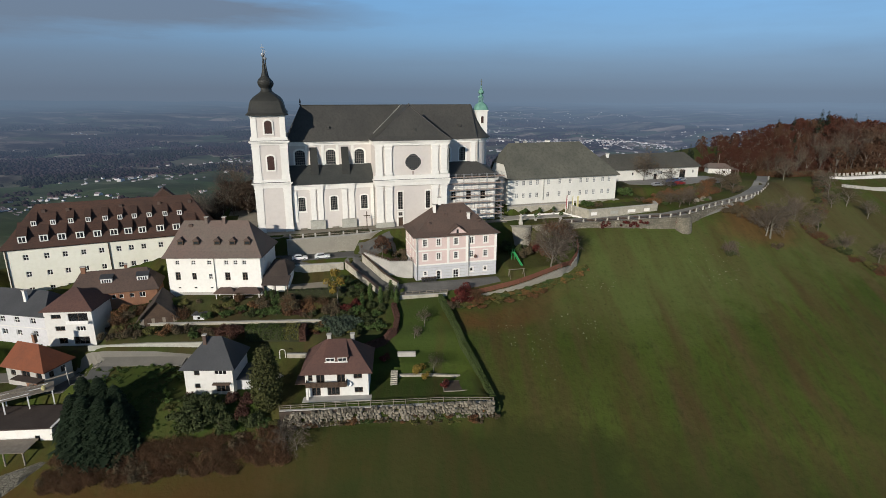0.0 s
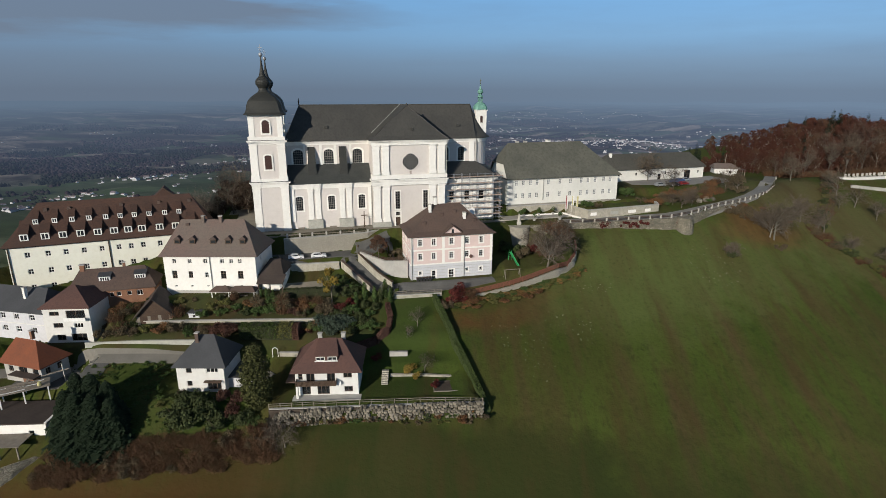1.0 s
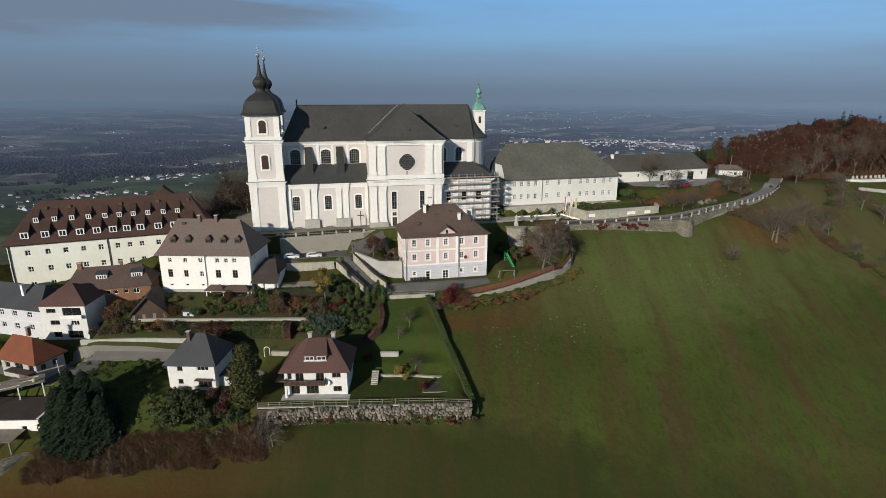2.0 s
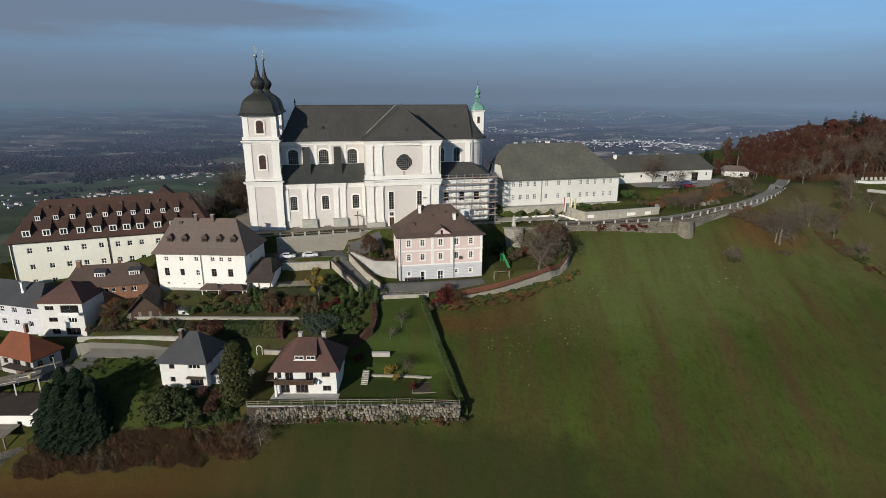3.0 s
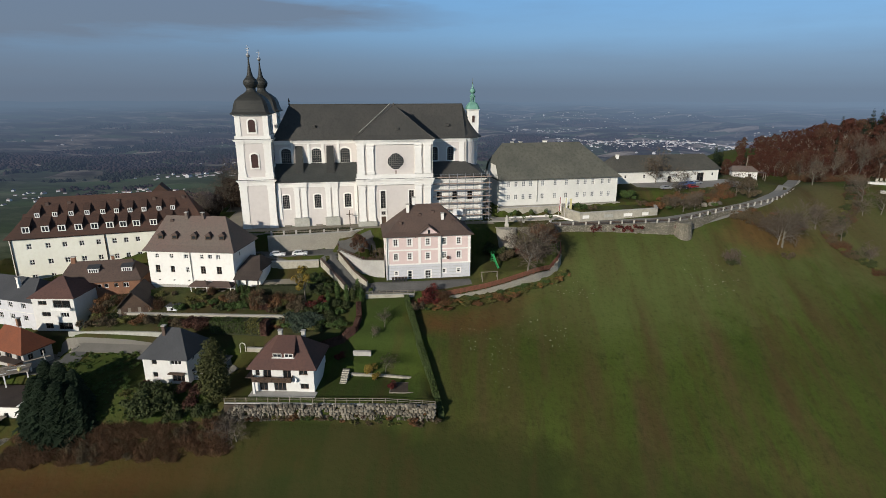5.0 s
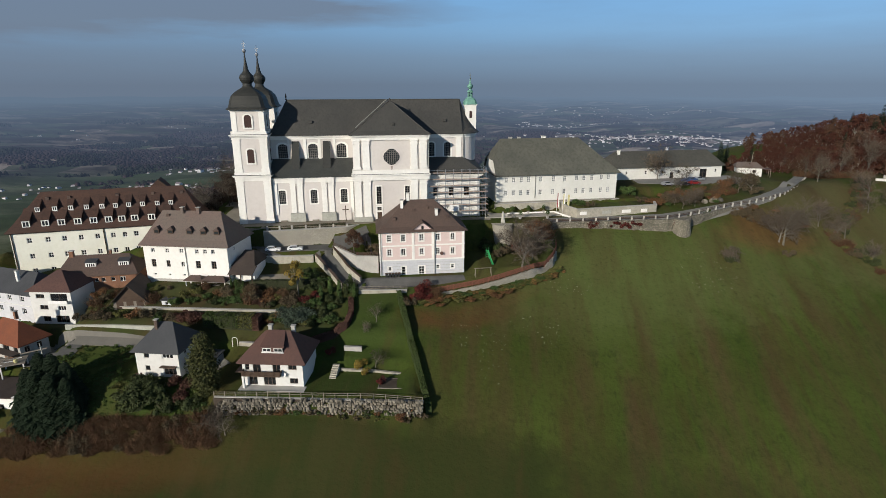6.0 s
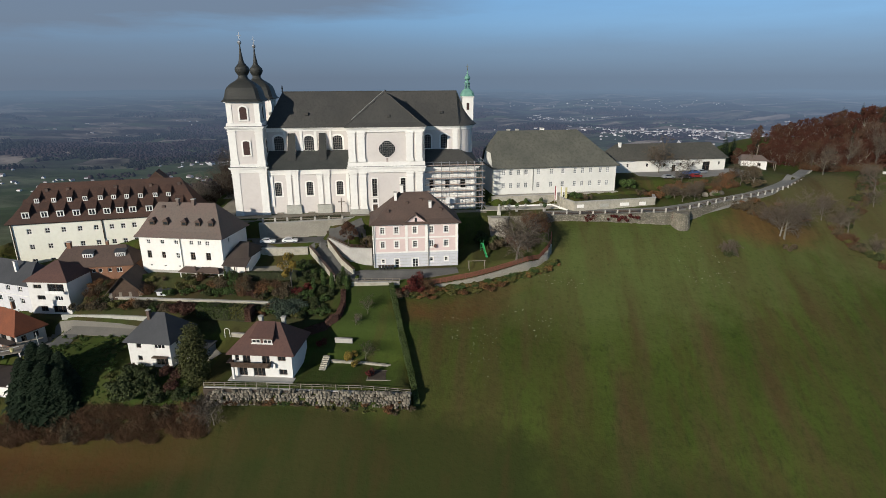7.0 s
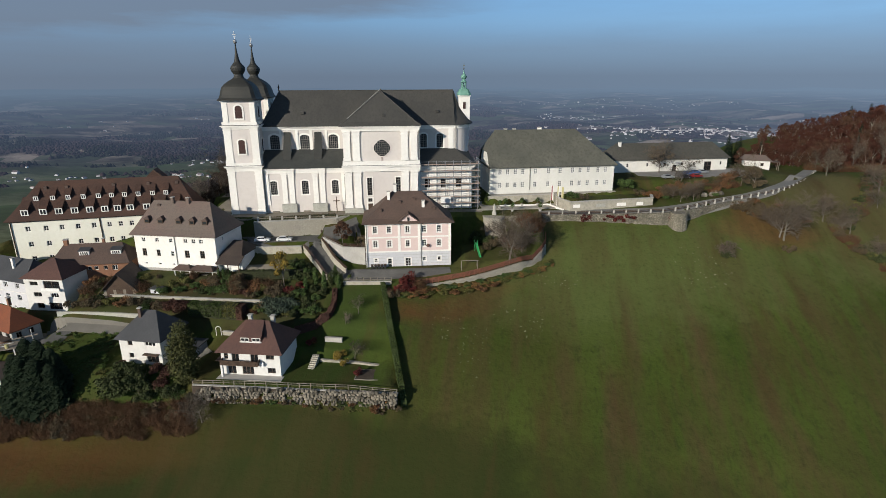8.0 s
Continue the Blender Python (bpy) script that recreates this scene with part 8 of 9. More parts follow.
def build_site():
    # terrace wall below the church
    a0, a1, a2 = church_point(-38, -6.2), church_point(-14.2, -5.4), church_point(-10.5, -3.6)
    run_wall("terrace_wall", "pale limestone terrace wall below the church", [(*a0, -4, 3.6), (*a1, -3, 4.0), (*a2, -3, 4.2)], 0.9, TERRACESTONE, CONCRETE, 0.05)
    pts = [(*church_point(u, -4.8 if u < -13 else -3.2), 4.0) for u in (-37, -30, -22, -14)]
    railing("terrace_fence", "low fence with stone posts on the terrace wall", pts, 4.6, (0.22, 0.95), (0.5,), CONCRETE, GREYWOOD, 0.12)
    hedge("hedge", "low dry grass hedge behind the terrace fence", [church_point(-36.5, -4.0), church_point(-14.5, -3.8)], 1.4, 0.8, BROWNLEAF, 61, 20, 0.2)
    strip("terrace_path", "dusty gravel terrace along the church wall", "path", [(*church_point(-60, -0.6), 2.6), (*church_point(-44, -1.2), 2.6), (*church_point(-12, -0.8), 2.4), (*church_point(30, -1.6), 1.4)], GRAVEL, 0.05)
    strip("terrace_path", "pale gravel yard before the west towers", "path", [(*church_point(-53, -3.0), 6.5), (*church_point(-53, 36), 6.5)], GRAVEL, 0.03)
    # road with parked cars, its lower wall
    strip("road", "asphalt lane below the terrace wall", "road", [(-46, 147.6, 3.0), (-33, 148.6, 3.4), (-22, 151.0, 3.6), (-13, 153.6, 3.0), (-6, 158.0, 2.5)], ASPHALT)
    strip("road", "narrow asphalt ramp down to the pink house", "road", [(-18, 149.6, 1.8), (-12.5, 143.5, 1.8), (-7.5, 138.0, 1.8), (-2.5, 136.6, 1.8), (6, 137.6, 1.8), (16, 139.4, 1.8), (23, 141.4, 1.5)], ASPHALT)
    run_wall("lane_wall", "pale stone wall under the parking lane", [(-34.0, 144.2, -7, -1.6), (-19.4, 145.6, -7, -1.3)], 0.6, STONE, CONCRETE, 0.04)
    run_wall("ramp_wall", "stone parapet beside the ramp", [(-19.0, 146.0, -6, -0.9), (-13.6, 140.2, -9, -3.4), (-9.0, 134.6, -10, -5.2)], 0.45, STONE, BROWNROOF)
    run_wall("ramp_wall", "stone parapet beside the ramp", [(-14.6, 148.8, -5, 0.4), (-8.6, 141.2, -8, -2.6), (-4.4, 137.6, -8, -4.4)], 0.4, STONE, DARKWOOD)
    run_wall("garden_wall", "pale rendered wall of the terraced garden", [(-14.0, 148.6, -4, 0.6), (-6.6, 143.2, -7, -0.4), (-0.4, 142.6, -7, -0.2)], 0.4, CONCRETE, CONCRETE)
    railing("garden_fence", "dark wooden fence on the garden wall", [(-14.0, 148.9, 0.7), (-6.6, 143.6, -0.3), (-0.6, 143.1, -0.1)], 2.2, (0.07, 1.0), (0.3, 0.6, 0.9), DARKWOOD, DARKWOOD)
    strip("garden_plot", "flat brown gravel plot above the clipped hedge", "path", [(-33.0, 138.0, 1.8), (-23.0, 139.2, 1.8)], GRAVEL, 0.06)
    # wall and fences round the pink house's garden
    run_wall("garden_wall", "low pale wall along the garden's foot", [(-4.0, 133.0, -10, -6.5), (8.6, 134.0, -10, -6.3)], 0.4, STONE, CONCRETE)
    railing("garden_fence", "wooden fence along the garden's foot", [(-4.0, 133.3, -6.4), (8.6, 134.3, -6.2)], 1.8, (0.06, 1.0), (0.4, 0.9), GREYWOOD, GREYWOOD)
    curve = []
    for i in range(11):
        y = 132.2 + 24 * i / 10
        x = bank_x(y)
        curve.append((x + 0.4, y - 0.3))
    run_wall("bank_wall", "low pale stone wall on the curving bank", [(x, y, meadow_z(x, y) - 2, max(village_z(x, y) - 0.9, meadow_z(x, y) + 0.7)) for x, y in curve[:10]], 0.5, TERRACESTONE, None, 0.05)
    railing("garden_fence", "reddish wooden fence round the curving garden bank", [(x - 0.15, y + 0.2, max(village_z(x, y) - 0.7, meadow_z(x, y) + 0.7)) for x, y in curve], 1.6, (0.08, 1.5), (0.3, 0.52, 0.74, 0.96, 1.18, 1.4), REDWOOD, REDWOOD, 0.1)
    railing("garden_fence", "dark wooden fence up to the forecourt wall", [(48.0, 157.5, -0.6), (48.2, 162, 0.6), (47.2, 166, 2.6)], 1.6, (0.07, 1.1), (0.4, 0.9), DARKWOOD, DARKWOOD)
    # forecourt bastion and the long wall above the meadow
    ring = [(33.4 + 3.4 * math.cos(t), 166.5 + 3.4 * math.sin(t)) for t in [math.pi * (0.95 + 1.1 * i / 10) for i in range(11)]]
    b = Shape().prism(ring + [(36.8, 172), (30.0, 172)], -6, 4.0)
    single("bastion", b, TERRACESTONE, "round pale stone bastion below the forecourt", "wall", kind="structure")
    pts = [(30.5, 166.6, -5, 3.9), (37, 166.2, -3, 3.9), (46.5, 166.6, -3, 4.0)]
    run_wall("forecourt_wall", "rough stone wall below the forecourt", pts, 0.9, WALLSTONE, None, 0.12)
    xs = [46.5, 54, 62, 70, 78, 84, 87]
    run_wall("meadow_wall", "long rough stone retaining wall above the meadow", [(x, wall_y(x) + 0.1, meadow_z(x, wall_y(x)) - 1.5, 4.3 + 0.012 * (x - 46)) for x in xs], 0.9, WALLSTONE, None, 0.2, 3)
    ring = [(88.6 + 2.5 * math.cos(t), 172.6 + 2.5 * math.sin(t)) for t in [2 * math.pi * i / 14 for i in range(14)]]
    wide = [(88.6 + 3.3 * math.cos(t), 172.4 + 3.3 * math.sin(t)) for t in [2 * math.pi * i / 14 for i in range(14)]]
    single("bastion", Shape().prism(wide, -4.0, 4.9, top=ring), WALLSTONE, "round rough stone bastion on the retaining wall", "wall", kind="structure")
    xs = [90.4, 95, 100, 105, 110, 113, 116]
    run_wall("meadow_wall", "rough stone retaining wall along the lane", [(x, wall_y(x) + 0.2, meadow_z(x, wall_y(x)) - 1.5, 4.9 + 0.06 * (x - 90)) for x in xs], 0.9, WALLSTONE, None, 0.2, 4)
    lane = [(46, 167.5, 4.4), (62, 169.7, 4.6), (84, 172.4, 4.9), (92, 175.8, 5.1), (105, 183.8, 5.6), (114.7, 188.2, 6.2), (123.6, 193.6, 0), (131.8, 200.9, 0), (141.4, 211.9, 0), (155.6, 234, 0)]
    lane = [(x, y, max(z - 0.3, village_z(x, y + 1.2))) for x, y, z in lane]
    railing("lane_railing", "white stone posts with dark rails along the lane", lane, 3.6, (0.21, 0.95), (0.35, 0.75), POSTSTONE, DARKWOOD, 0.11, "railing")
    strip("lane", "pale asphalt lane climbing to the wood", "road", [(47, 169.9, 2.0), (62, 171.8, 2.0), (84, 174.6, 2.0), (92, 178.0, 2.0), (107.1, 185.6, 2.0), (115.3, 190.3, 2.1), (123.4, 196.2, 2.2), (131.2, 204.2, 2.2), (139.6, 214.7, 2.2), (151.4, 231.5, 2.3), (157, 240, 2.3)], LANEGREY, 0.18)
    # forecourt and terraced garden before the monastery
    fc = [church_point(10.0, -3.1), church_point(28.6, -1.0), church_point(60.0, -1.0), church_point(60.0, 11.0), church_point(30.6, 13.0), church_point(30.6, 1.0), church_point(29.0, -0.2), church_point(10.0, -1.0)]
    s = Shape().prism(fc, 3.4, 4.46)
    single("forecourt", s, PALEPAVE, "pale paved forecourt before the monastery", "pavement", kind="structure")
    run_wall("forecourt_parapet", "low white kerb on the forecourt", [(35.0, 176.6, 4, 4.85), (50.5, 180.4, 4, 4.9), (54.6, 173.0, 4, 4.9)], 0.28, WHITE, None)
    run_wall("terrace_wall", "pale wall of the terraced bed", [(31.2, 178.3, 4, 7.2), (35.6, 179.4, 4, 7.3), (52.4, 183.4, 4, 7.4), (53.4, 177.8, 4, 7.4)], 0.5, STONE, CONCRETE)
    run_wall("garden_wall", "long pale rendered garden wall with plaques", [(53.6, 177.0, 4, 7.4), (56.6, 171.9, 4, 7.4), (82.6, 179.6, 4, 7.7), (83.0, 183.6, 4, 7.9)], 0.5, STONE, CONCRETE)
    for x in (58.5, 66.0, 72.5, 78.4):
        f = (x - 56.6) / 26.0
        y = 171.9 + 7.7 * f
        single("plaque", Shape().box(-1.1 if x in (58.5, 78.4) else -1.5, -0.10, -0.5, 1.1 if x in (58.5, 78.4) else 1.5, 0.0, 0.5), WHITE if x in (58.5, 78.4, 72.5) else PLINTH, "pale stone plaque set on the garden wall", "plaque", pose(x, y - 0.02, 6.1, 0, 0, 16.5))
    strip("garden_path", "pale gravel path along the monastery wall", "path", [(32.0, 180.1, 1.2), (54, 186.0, 1.2), (73, 191.0, 0.8)], PALEPAVE, 0.1)
    strip("car_park", "gravel yard beside the farm wing", "pavement", [(84, 216, 5), (100, 217, 8), (118, 222, 9), (128, 227, 6)], PAVING, 0.1)
    # lower road and garden walls
    strip("road", "asphalt village road below the gardens", "road", [(-100, 117.0, 2.2), (-76, 117.8, 2.2), (-60, 117.7, 2.1), (-48, 117.2, 2.0), (-36, 113.5, 1.8), (-30, 110, 1.6)], ROADGREY)
    strip("road", "worn asphalt yard beside the village road", "pavement", [(-88, 113.0, 3.0), (-76, 114.0, 4.2), (-68, 115.0, 3.6)], ASPHALT, 0.13)
    run_wall("road_wall", "weathered concrete wall along the village road", [(-76, 120.6, -18, -13.0), (-62, 120.5, -18, -12.5), (-48, 120.2, -18, -12.4)], 0.5, PLINTH, None)
    run_wall("garden_wall", "long pale rendered garden terrace wall", [(-66, 125.6, -13, -9.8), (-58, 125.7, -13, -9.9), (-20.5, 125.8, -13, -9.7)], 0.45, STONE, CONCRETE)
    run_wall("garden_wall", "short pale wall beside the lower lawn", [(-3.6, 111.9, -19, -17.5), (4.0, 112.0, -19, -17.65), (13.0, 111.2, -19, -17.85)], 0.3, STONE, STONE)
    run_wall("garden_wall", "small pale concrete wall at the bank", [(-4.0, 117.0, -15.6, -14.5), (0.2, 117.0, -15.6, -14.5)], 0.4, CONCRETE, CONCRETE)
    # garden steps
    st = thing("garden_steps", "concrete steps up the lawn bank", "steps", pose(-5.4, 108.6, 0))
    for i in range(7):
        part("step", Shape().box(0, i * 0.55, -18.6, 1.5, i * 0.55 + 0.6, -17.95 + i * 0.24), STONE, st)
    run_wall("yard_wall", "rough pale stone wall below the garage yard", [(-80.0, 87.6, -29, -25.0), (-75.2, 91.2, -28.5, -24.9), (-71.0, 95.2, -28, -25.2)], 0.9, WALLSTONE, None, 0.25, 6)
    # vegetable bed
    bed = thing("flower_bed", "bare soil bed edged with stone", "bed", pose(6.2, 105.2, -18.06, 0, 0, 2))
    part("soil", Shape().box(0.2, 0.2, -0.3, 7.4, 4.2, 0.10), SOIL, bed)
    for x0, y0, x1, y1 in ((0, 0, 7.6, 0.19), (0, 4.21, 7.6, 4.4), (0, 0.191, 0.19, 4.209), (7.41, 0.191, 7.6, 4.209)):
        part("edging", Shape().box(x0, y0, -0.3, x1, y1, 0.18), ROUGHSTONE, bed)
    # rock wall below the lower lawn, stone by stone
    rw = thing("rock_wall", "dry wall of rough boulders below the lawn", "wall", pose(0, 0, 0), kind="structure")
    rng = random.Random(81)
    kinds = []
    for i in range(8):
        s = Shape()
        n = 6
        rings = []
        for zz, rr in ((-0.5, 0.8), (-0.25, 1.0), (0.25, 1.0), (0.5, 0.72)):
            rings.append([(rr * math.cos(2 * math.pi * j / n) * rng.uniform(0.8, 1.1) * 0.55, rr * math.sin(2 * math.pi * j / n) * rng.uniform(0.8, 1.1) * 0.5, zz * rng.uniform(0.85, 1.1)) for j in range(n)])
        for r0, r1 in zip(rings, rings[1:]):
            for j in range(n):
                s.face(r0[j], r0[(j + 1) % n], r1[(j + 1) % n], r1[j])
        s.face(*rings[-1])
        s.face(*reversed(rings[0]))
        kinds.append(s.mesh("stone", ROUGHSTONE))
    backs = Shape()
    line = [(-27.6, 99.0), (-14, 99.8), (-2, 100.3), (8, 100.7), (16.4, 100.4)]
    run_wall("rock_wall_core", "dark earth core behind the boulders", [(x, y + 0.35, -24.5, -18.5) for x, y in line], 0.8, SOIL)
    for row in range(6):
        x = -27.6 + row * 0.3
        while x < 16.2:
            y = ramp_at(line, x)
            w = rng.uniform(0.42, 1.2)
            if rng.random() < (0.08, 0.10, 0.12, 0.15, 0.20, 0.28)[row] + (0.25 if x > 4 and row < 2 else 0):
                x += w * 0.8
                continue
            z = -21.45 + row * 0.54 + rng.uniform(-0.1, 0.1) + 0.02 * (x + 27)
            m = Matrix.LocRotScale((x + w / 2, y + 0.1 - (6 - row) * 0.12, z), Euler((rng.uniform(-0.2, 0.2), rng.uniform(-0.25, 0.25), rng.choice((0, 3.14)) + rng.uniform(-0.3, 0.3))), (w * rng.uniform(0.85, 1.1), 1.1, rng.uniform(0.36, 0.72)))
            part("stone", rng.choice(kinds), None, rw, m=m)
            x += w * 0.92
    railing("lawn_fence", "weathered timber rail fence above the rock wall", [(-27.6, 99.9, -18.2), (-14, 100.7, -18.1), (-2, 101.2, -18.1), (6, 101.6, -18.1), (16.4, 101.2, -18.2)], 2.4, (0.06, 1.0), (0.45, 0.9), GREYWOOD, GREYWOOD, 0.055)
    part("coping", Shape().box(0, 0, 0, 44.2, 0.5, 0.22), CONCRETE, rw, m=pose(-27.6, 99.7, -18.55, 0, 0, 2.2))


LANEGREY = surf("pale_worn_asphalt", (0.215, 0.207, 0.187), (0.175, 0.168, 0.152), 0.9, 0.2, 2.0, 0.1)
REDWOOD = surf("red_brown_timber", (0.19, 0.075, 0.045), (0.15, 0.065, 0.042), 0.8, 0.8, 5.0, 0.1)
POSTSTONE = surf("whitewashed_stone", (0.46, 0.44, 0.39), (0.37, 0.35, 0.31), 0.85, 0.8, 4.0, 0.1)
SOIL = surf("dark_soil", (0.055, 0.042, 0.032), (0.080, 0.062, 0.046), 0.95, 0.5, 3.0, 0.3)
build_site()


# ---- things about the place ----
def paint(name, c, rough=0.35, metal=0.0):
    return surf(name, c, tuple(x * 0.9 for x in c), rough, 0.8, 4.0, 0.0, metal=metal, spec=0.5)


CARWHITE, CARBLUE, CARDARK, CARGREY, CARRED = paint("white_car_paint", (0.75, 0.75, 0.74)), paint("blue_car_paint", (0.05, 0.10, 0.24)), paint("black_car_paint", (0.02, 0.02, 0.024)), paint("silver_car_paint", (0.45, 0.46, 0.47), 0.3, 0.5), paint("red_car_paint", (0.22, 0.02, 0.02))
RUBBER = surf("tyre_rubber", (0.02, 0.02, 0.02), (0.03, 0.03, 0.03), 0.9)
GREENPLASTIC = paint("green_plastic", (0.05, 0.36, 0.12), 0.4)
YELLOWCLOTH, REDCLOTH, WHITECLOTH = paint("yellow_cloth", (0.50, 0.45, 0.22), 0.9), paint("red_cloth", (0.26, 0.07, 0.07), 0.9), paint("white_cloth", (0.76, 0.75, 0.72), 0.9)


def build_car(x, y, z, deg, mat, label):
    c = thing("car", label, "car", pose(x, y, z, 0, 0, deg), group="parked cars")
    prof = [(-2.1, 0.35), (2.1, 0.35), (2.12, 0.72), (1.95, 0.86), (1.05, 0.98), (0.45, 1.42), (-1.15, 1.45), (-1.85, 1.0), (-2.1, 0.92)]
    s = Shape()
    for sg in (-1, 1):
        pts = [(px, sg * (0.86 if pz < 1.1 else 0.68), pz) for px, pz in prof]
        s.face(*(pts if sg < 0 else list(reversed(pts))))
    for i in range(len(prof)):
        (x0, z0), (x1, z1) = prof[i], prof[(i + 1) % len(prof)]
        w0, w1 = (0.86 if z0 < 1.1 else 0.68), (0.86 if z1 < 1.1 else 0.68)
        s.face((x0, -w0, z0), (x0, w0, z0), (x1, w1, z1), (x1, -w1, z1))
    part("body", s, mat, c)
    g = Shape()
    g.face((1.0, -0.72, 1.03), (1.0, 0.72, 1.03), (0.50, 0.62, 1.40), (0.50, -0.62, 1.40))
    part("windscreen", g, PANE_DARK, c)
    for sg in (-1, 1):
        q = Shape()
        pts = [(0.85, sg * 0.86, 1.05), (0.42, sg * 0.71, 1.37), (-1.1, sg * 0.71, 1.39), (-1.6, sg * 0.86, 1.05)]
        q.face(*(pts if sg > 0 else list(reversed(pts))))
        part("side_window", q, PANE_DARK, c)
        for wx in (-1.3, 1.3):
            w = part("wheel", Shape().tube((wx, sg * 0.70, 0.32), (wx, sg * 0.89, 0.32), 0.32, 14), RUBBER, c)
            part("rim", Shape().tube((wx, sg * 0.885, 0.32), (wx, sg * 0.90, 0.32), 0.19, 10), STEEL, w)
        part("headlight", Shape().box(2.02, sg * 0.62 - 0.16, 0.66, 2.13, sg * 0.62 + 0.16, 0.80), WINFRAME, c)


def build_scaffold():
    t = thing("scaffolding", "grey steel scaffolding round the choir chapel", "scaffolding", pose(0, 166, 0, 0, 0, 12.5))
    us = [11.2 + 2.55 * i for i in range(8)]
    levels = [G0 + 2.0 * k for k in range(8)]
    for u in us:
        for v in (0.35, 1.25):
            part("standard", Shape().tube((u, v, G0 - 0.4), (u, v, 19.6), 0.06, 5), STEEL, t)
    for v in (3.8, 6.4, 9.0):
        for u in (28.8, 29.8):
            part("standard", Shape().tube((u, v, G0 - 0.4), (u, v, 19.6), 0.06, 5), STEEL, t)
    for z in levels:
        part("ledger", Shape().tube((11.2, 0.35, z), (29.05, 0.35, z), 0.05, 4), STEEL, t)
        part("guard_rail", Shape().tube((11.2, 0.32, z + 1.0), (29.05, 0.32, z + 1.0), 0.05, 4), STEEL, t)
        part("ledger", Shape().tube((29.8, 0.35, z), (29.8, 9.0, z), 0.05, 4), STEEL, t)
        part("guard_rail", Shape().tube((29.83, 0.35, z + 1.0), (29.83, 9.0, z + 1.0), 0.05, 4), STEEL, t)
        if z > G0:
            part("deck", Shape().box(11.2, 0.42, z + 0.05, 29.7, 1.18, z + 0.13), DECKBOARD, t)
            part("deck", Shape().box(28.9, 1.2, z + 0.05, 29.7, 9.0, z + 0.13), DECKBOARD, t)
            part("toe_board", Shape().box(11.2, 0.40, z + 0.131, 29.7, 0.43, z + 0.33), DECKBOARD, t)
    for i in range(0, 7, 2):
        part("brace", Shape().tube((us[i], 0.30, levels[i % 4 + 1]), (us[i + 1], 0.30, levels[i % 4 + 2]), 0.04, 4), STEEL, t)
    part("net", Shape().box(17.5, 0.26, 6.6, 20.5, 0.29, 8.6), WHITECLOTH, t, "white tarpaulin sheet")


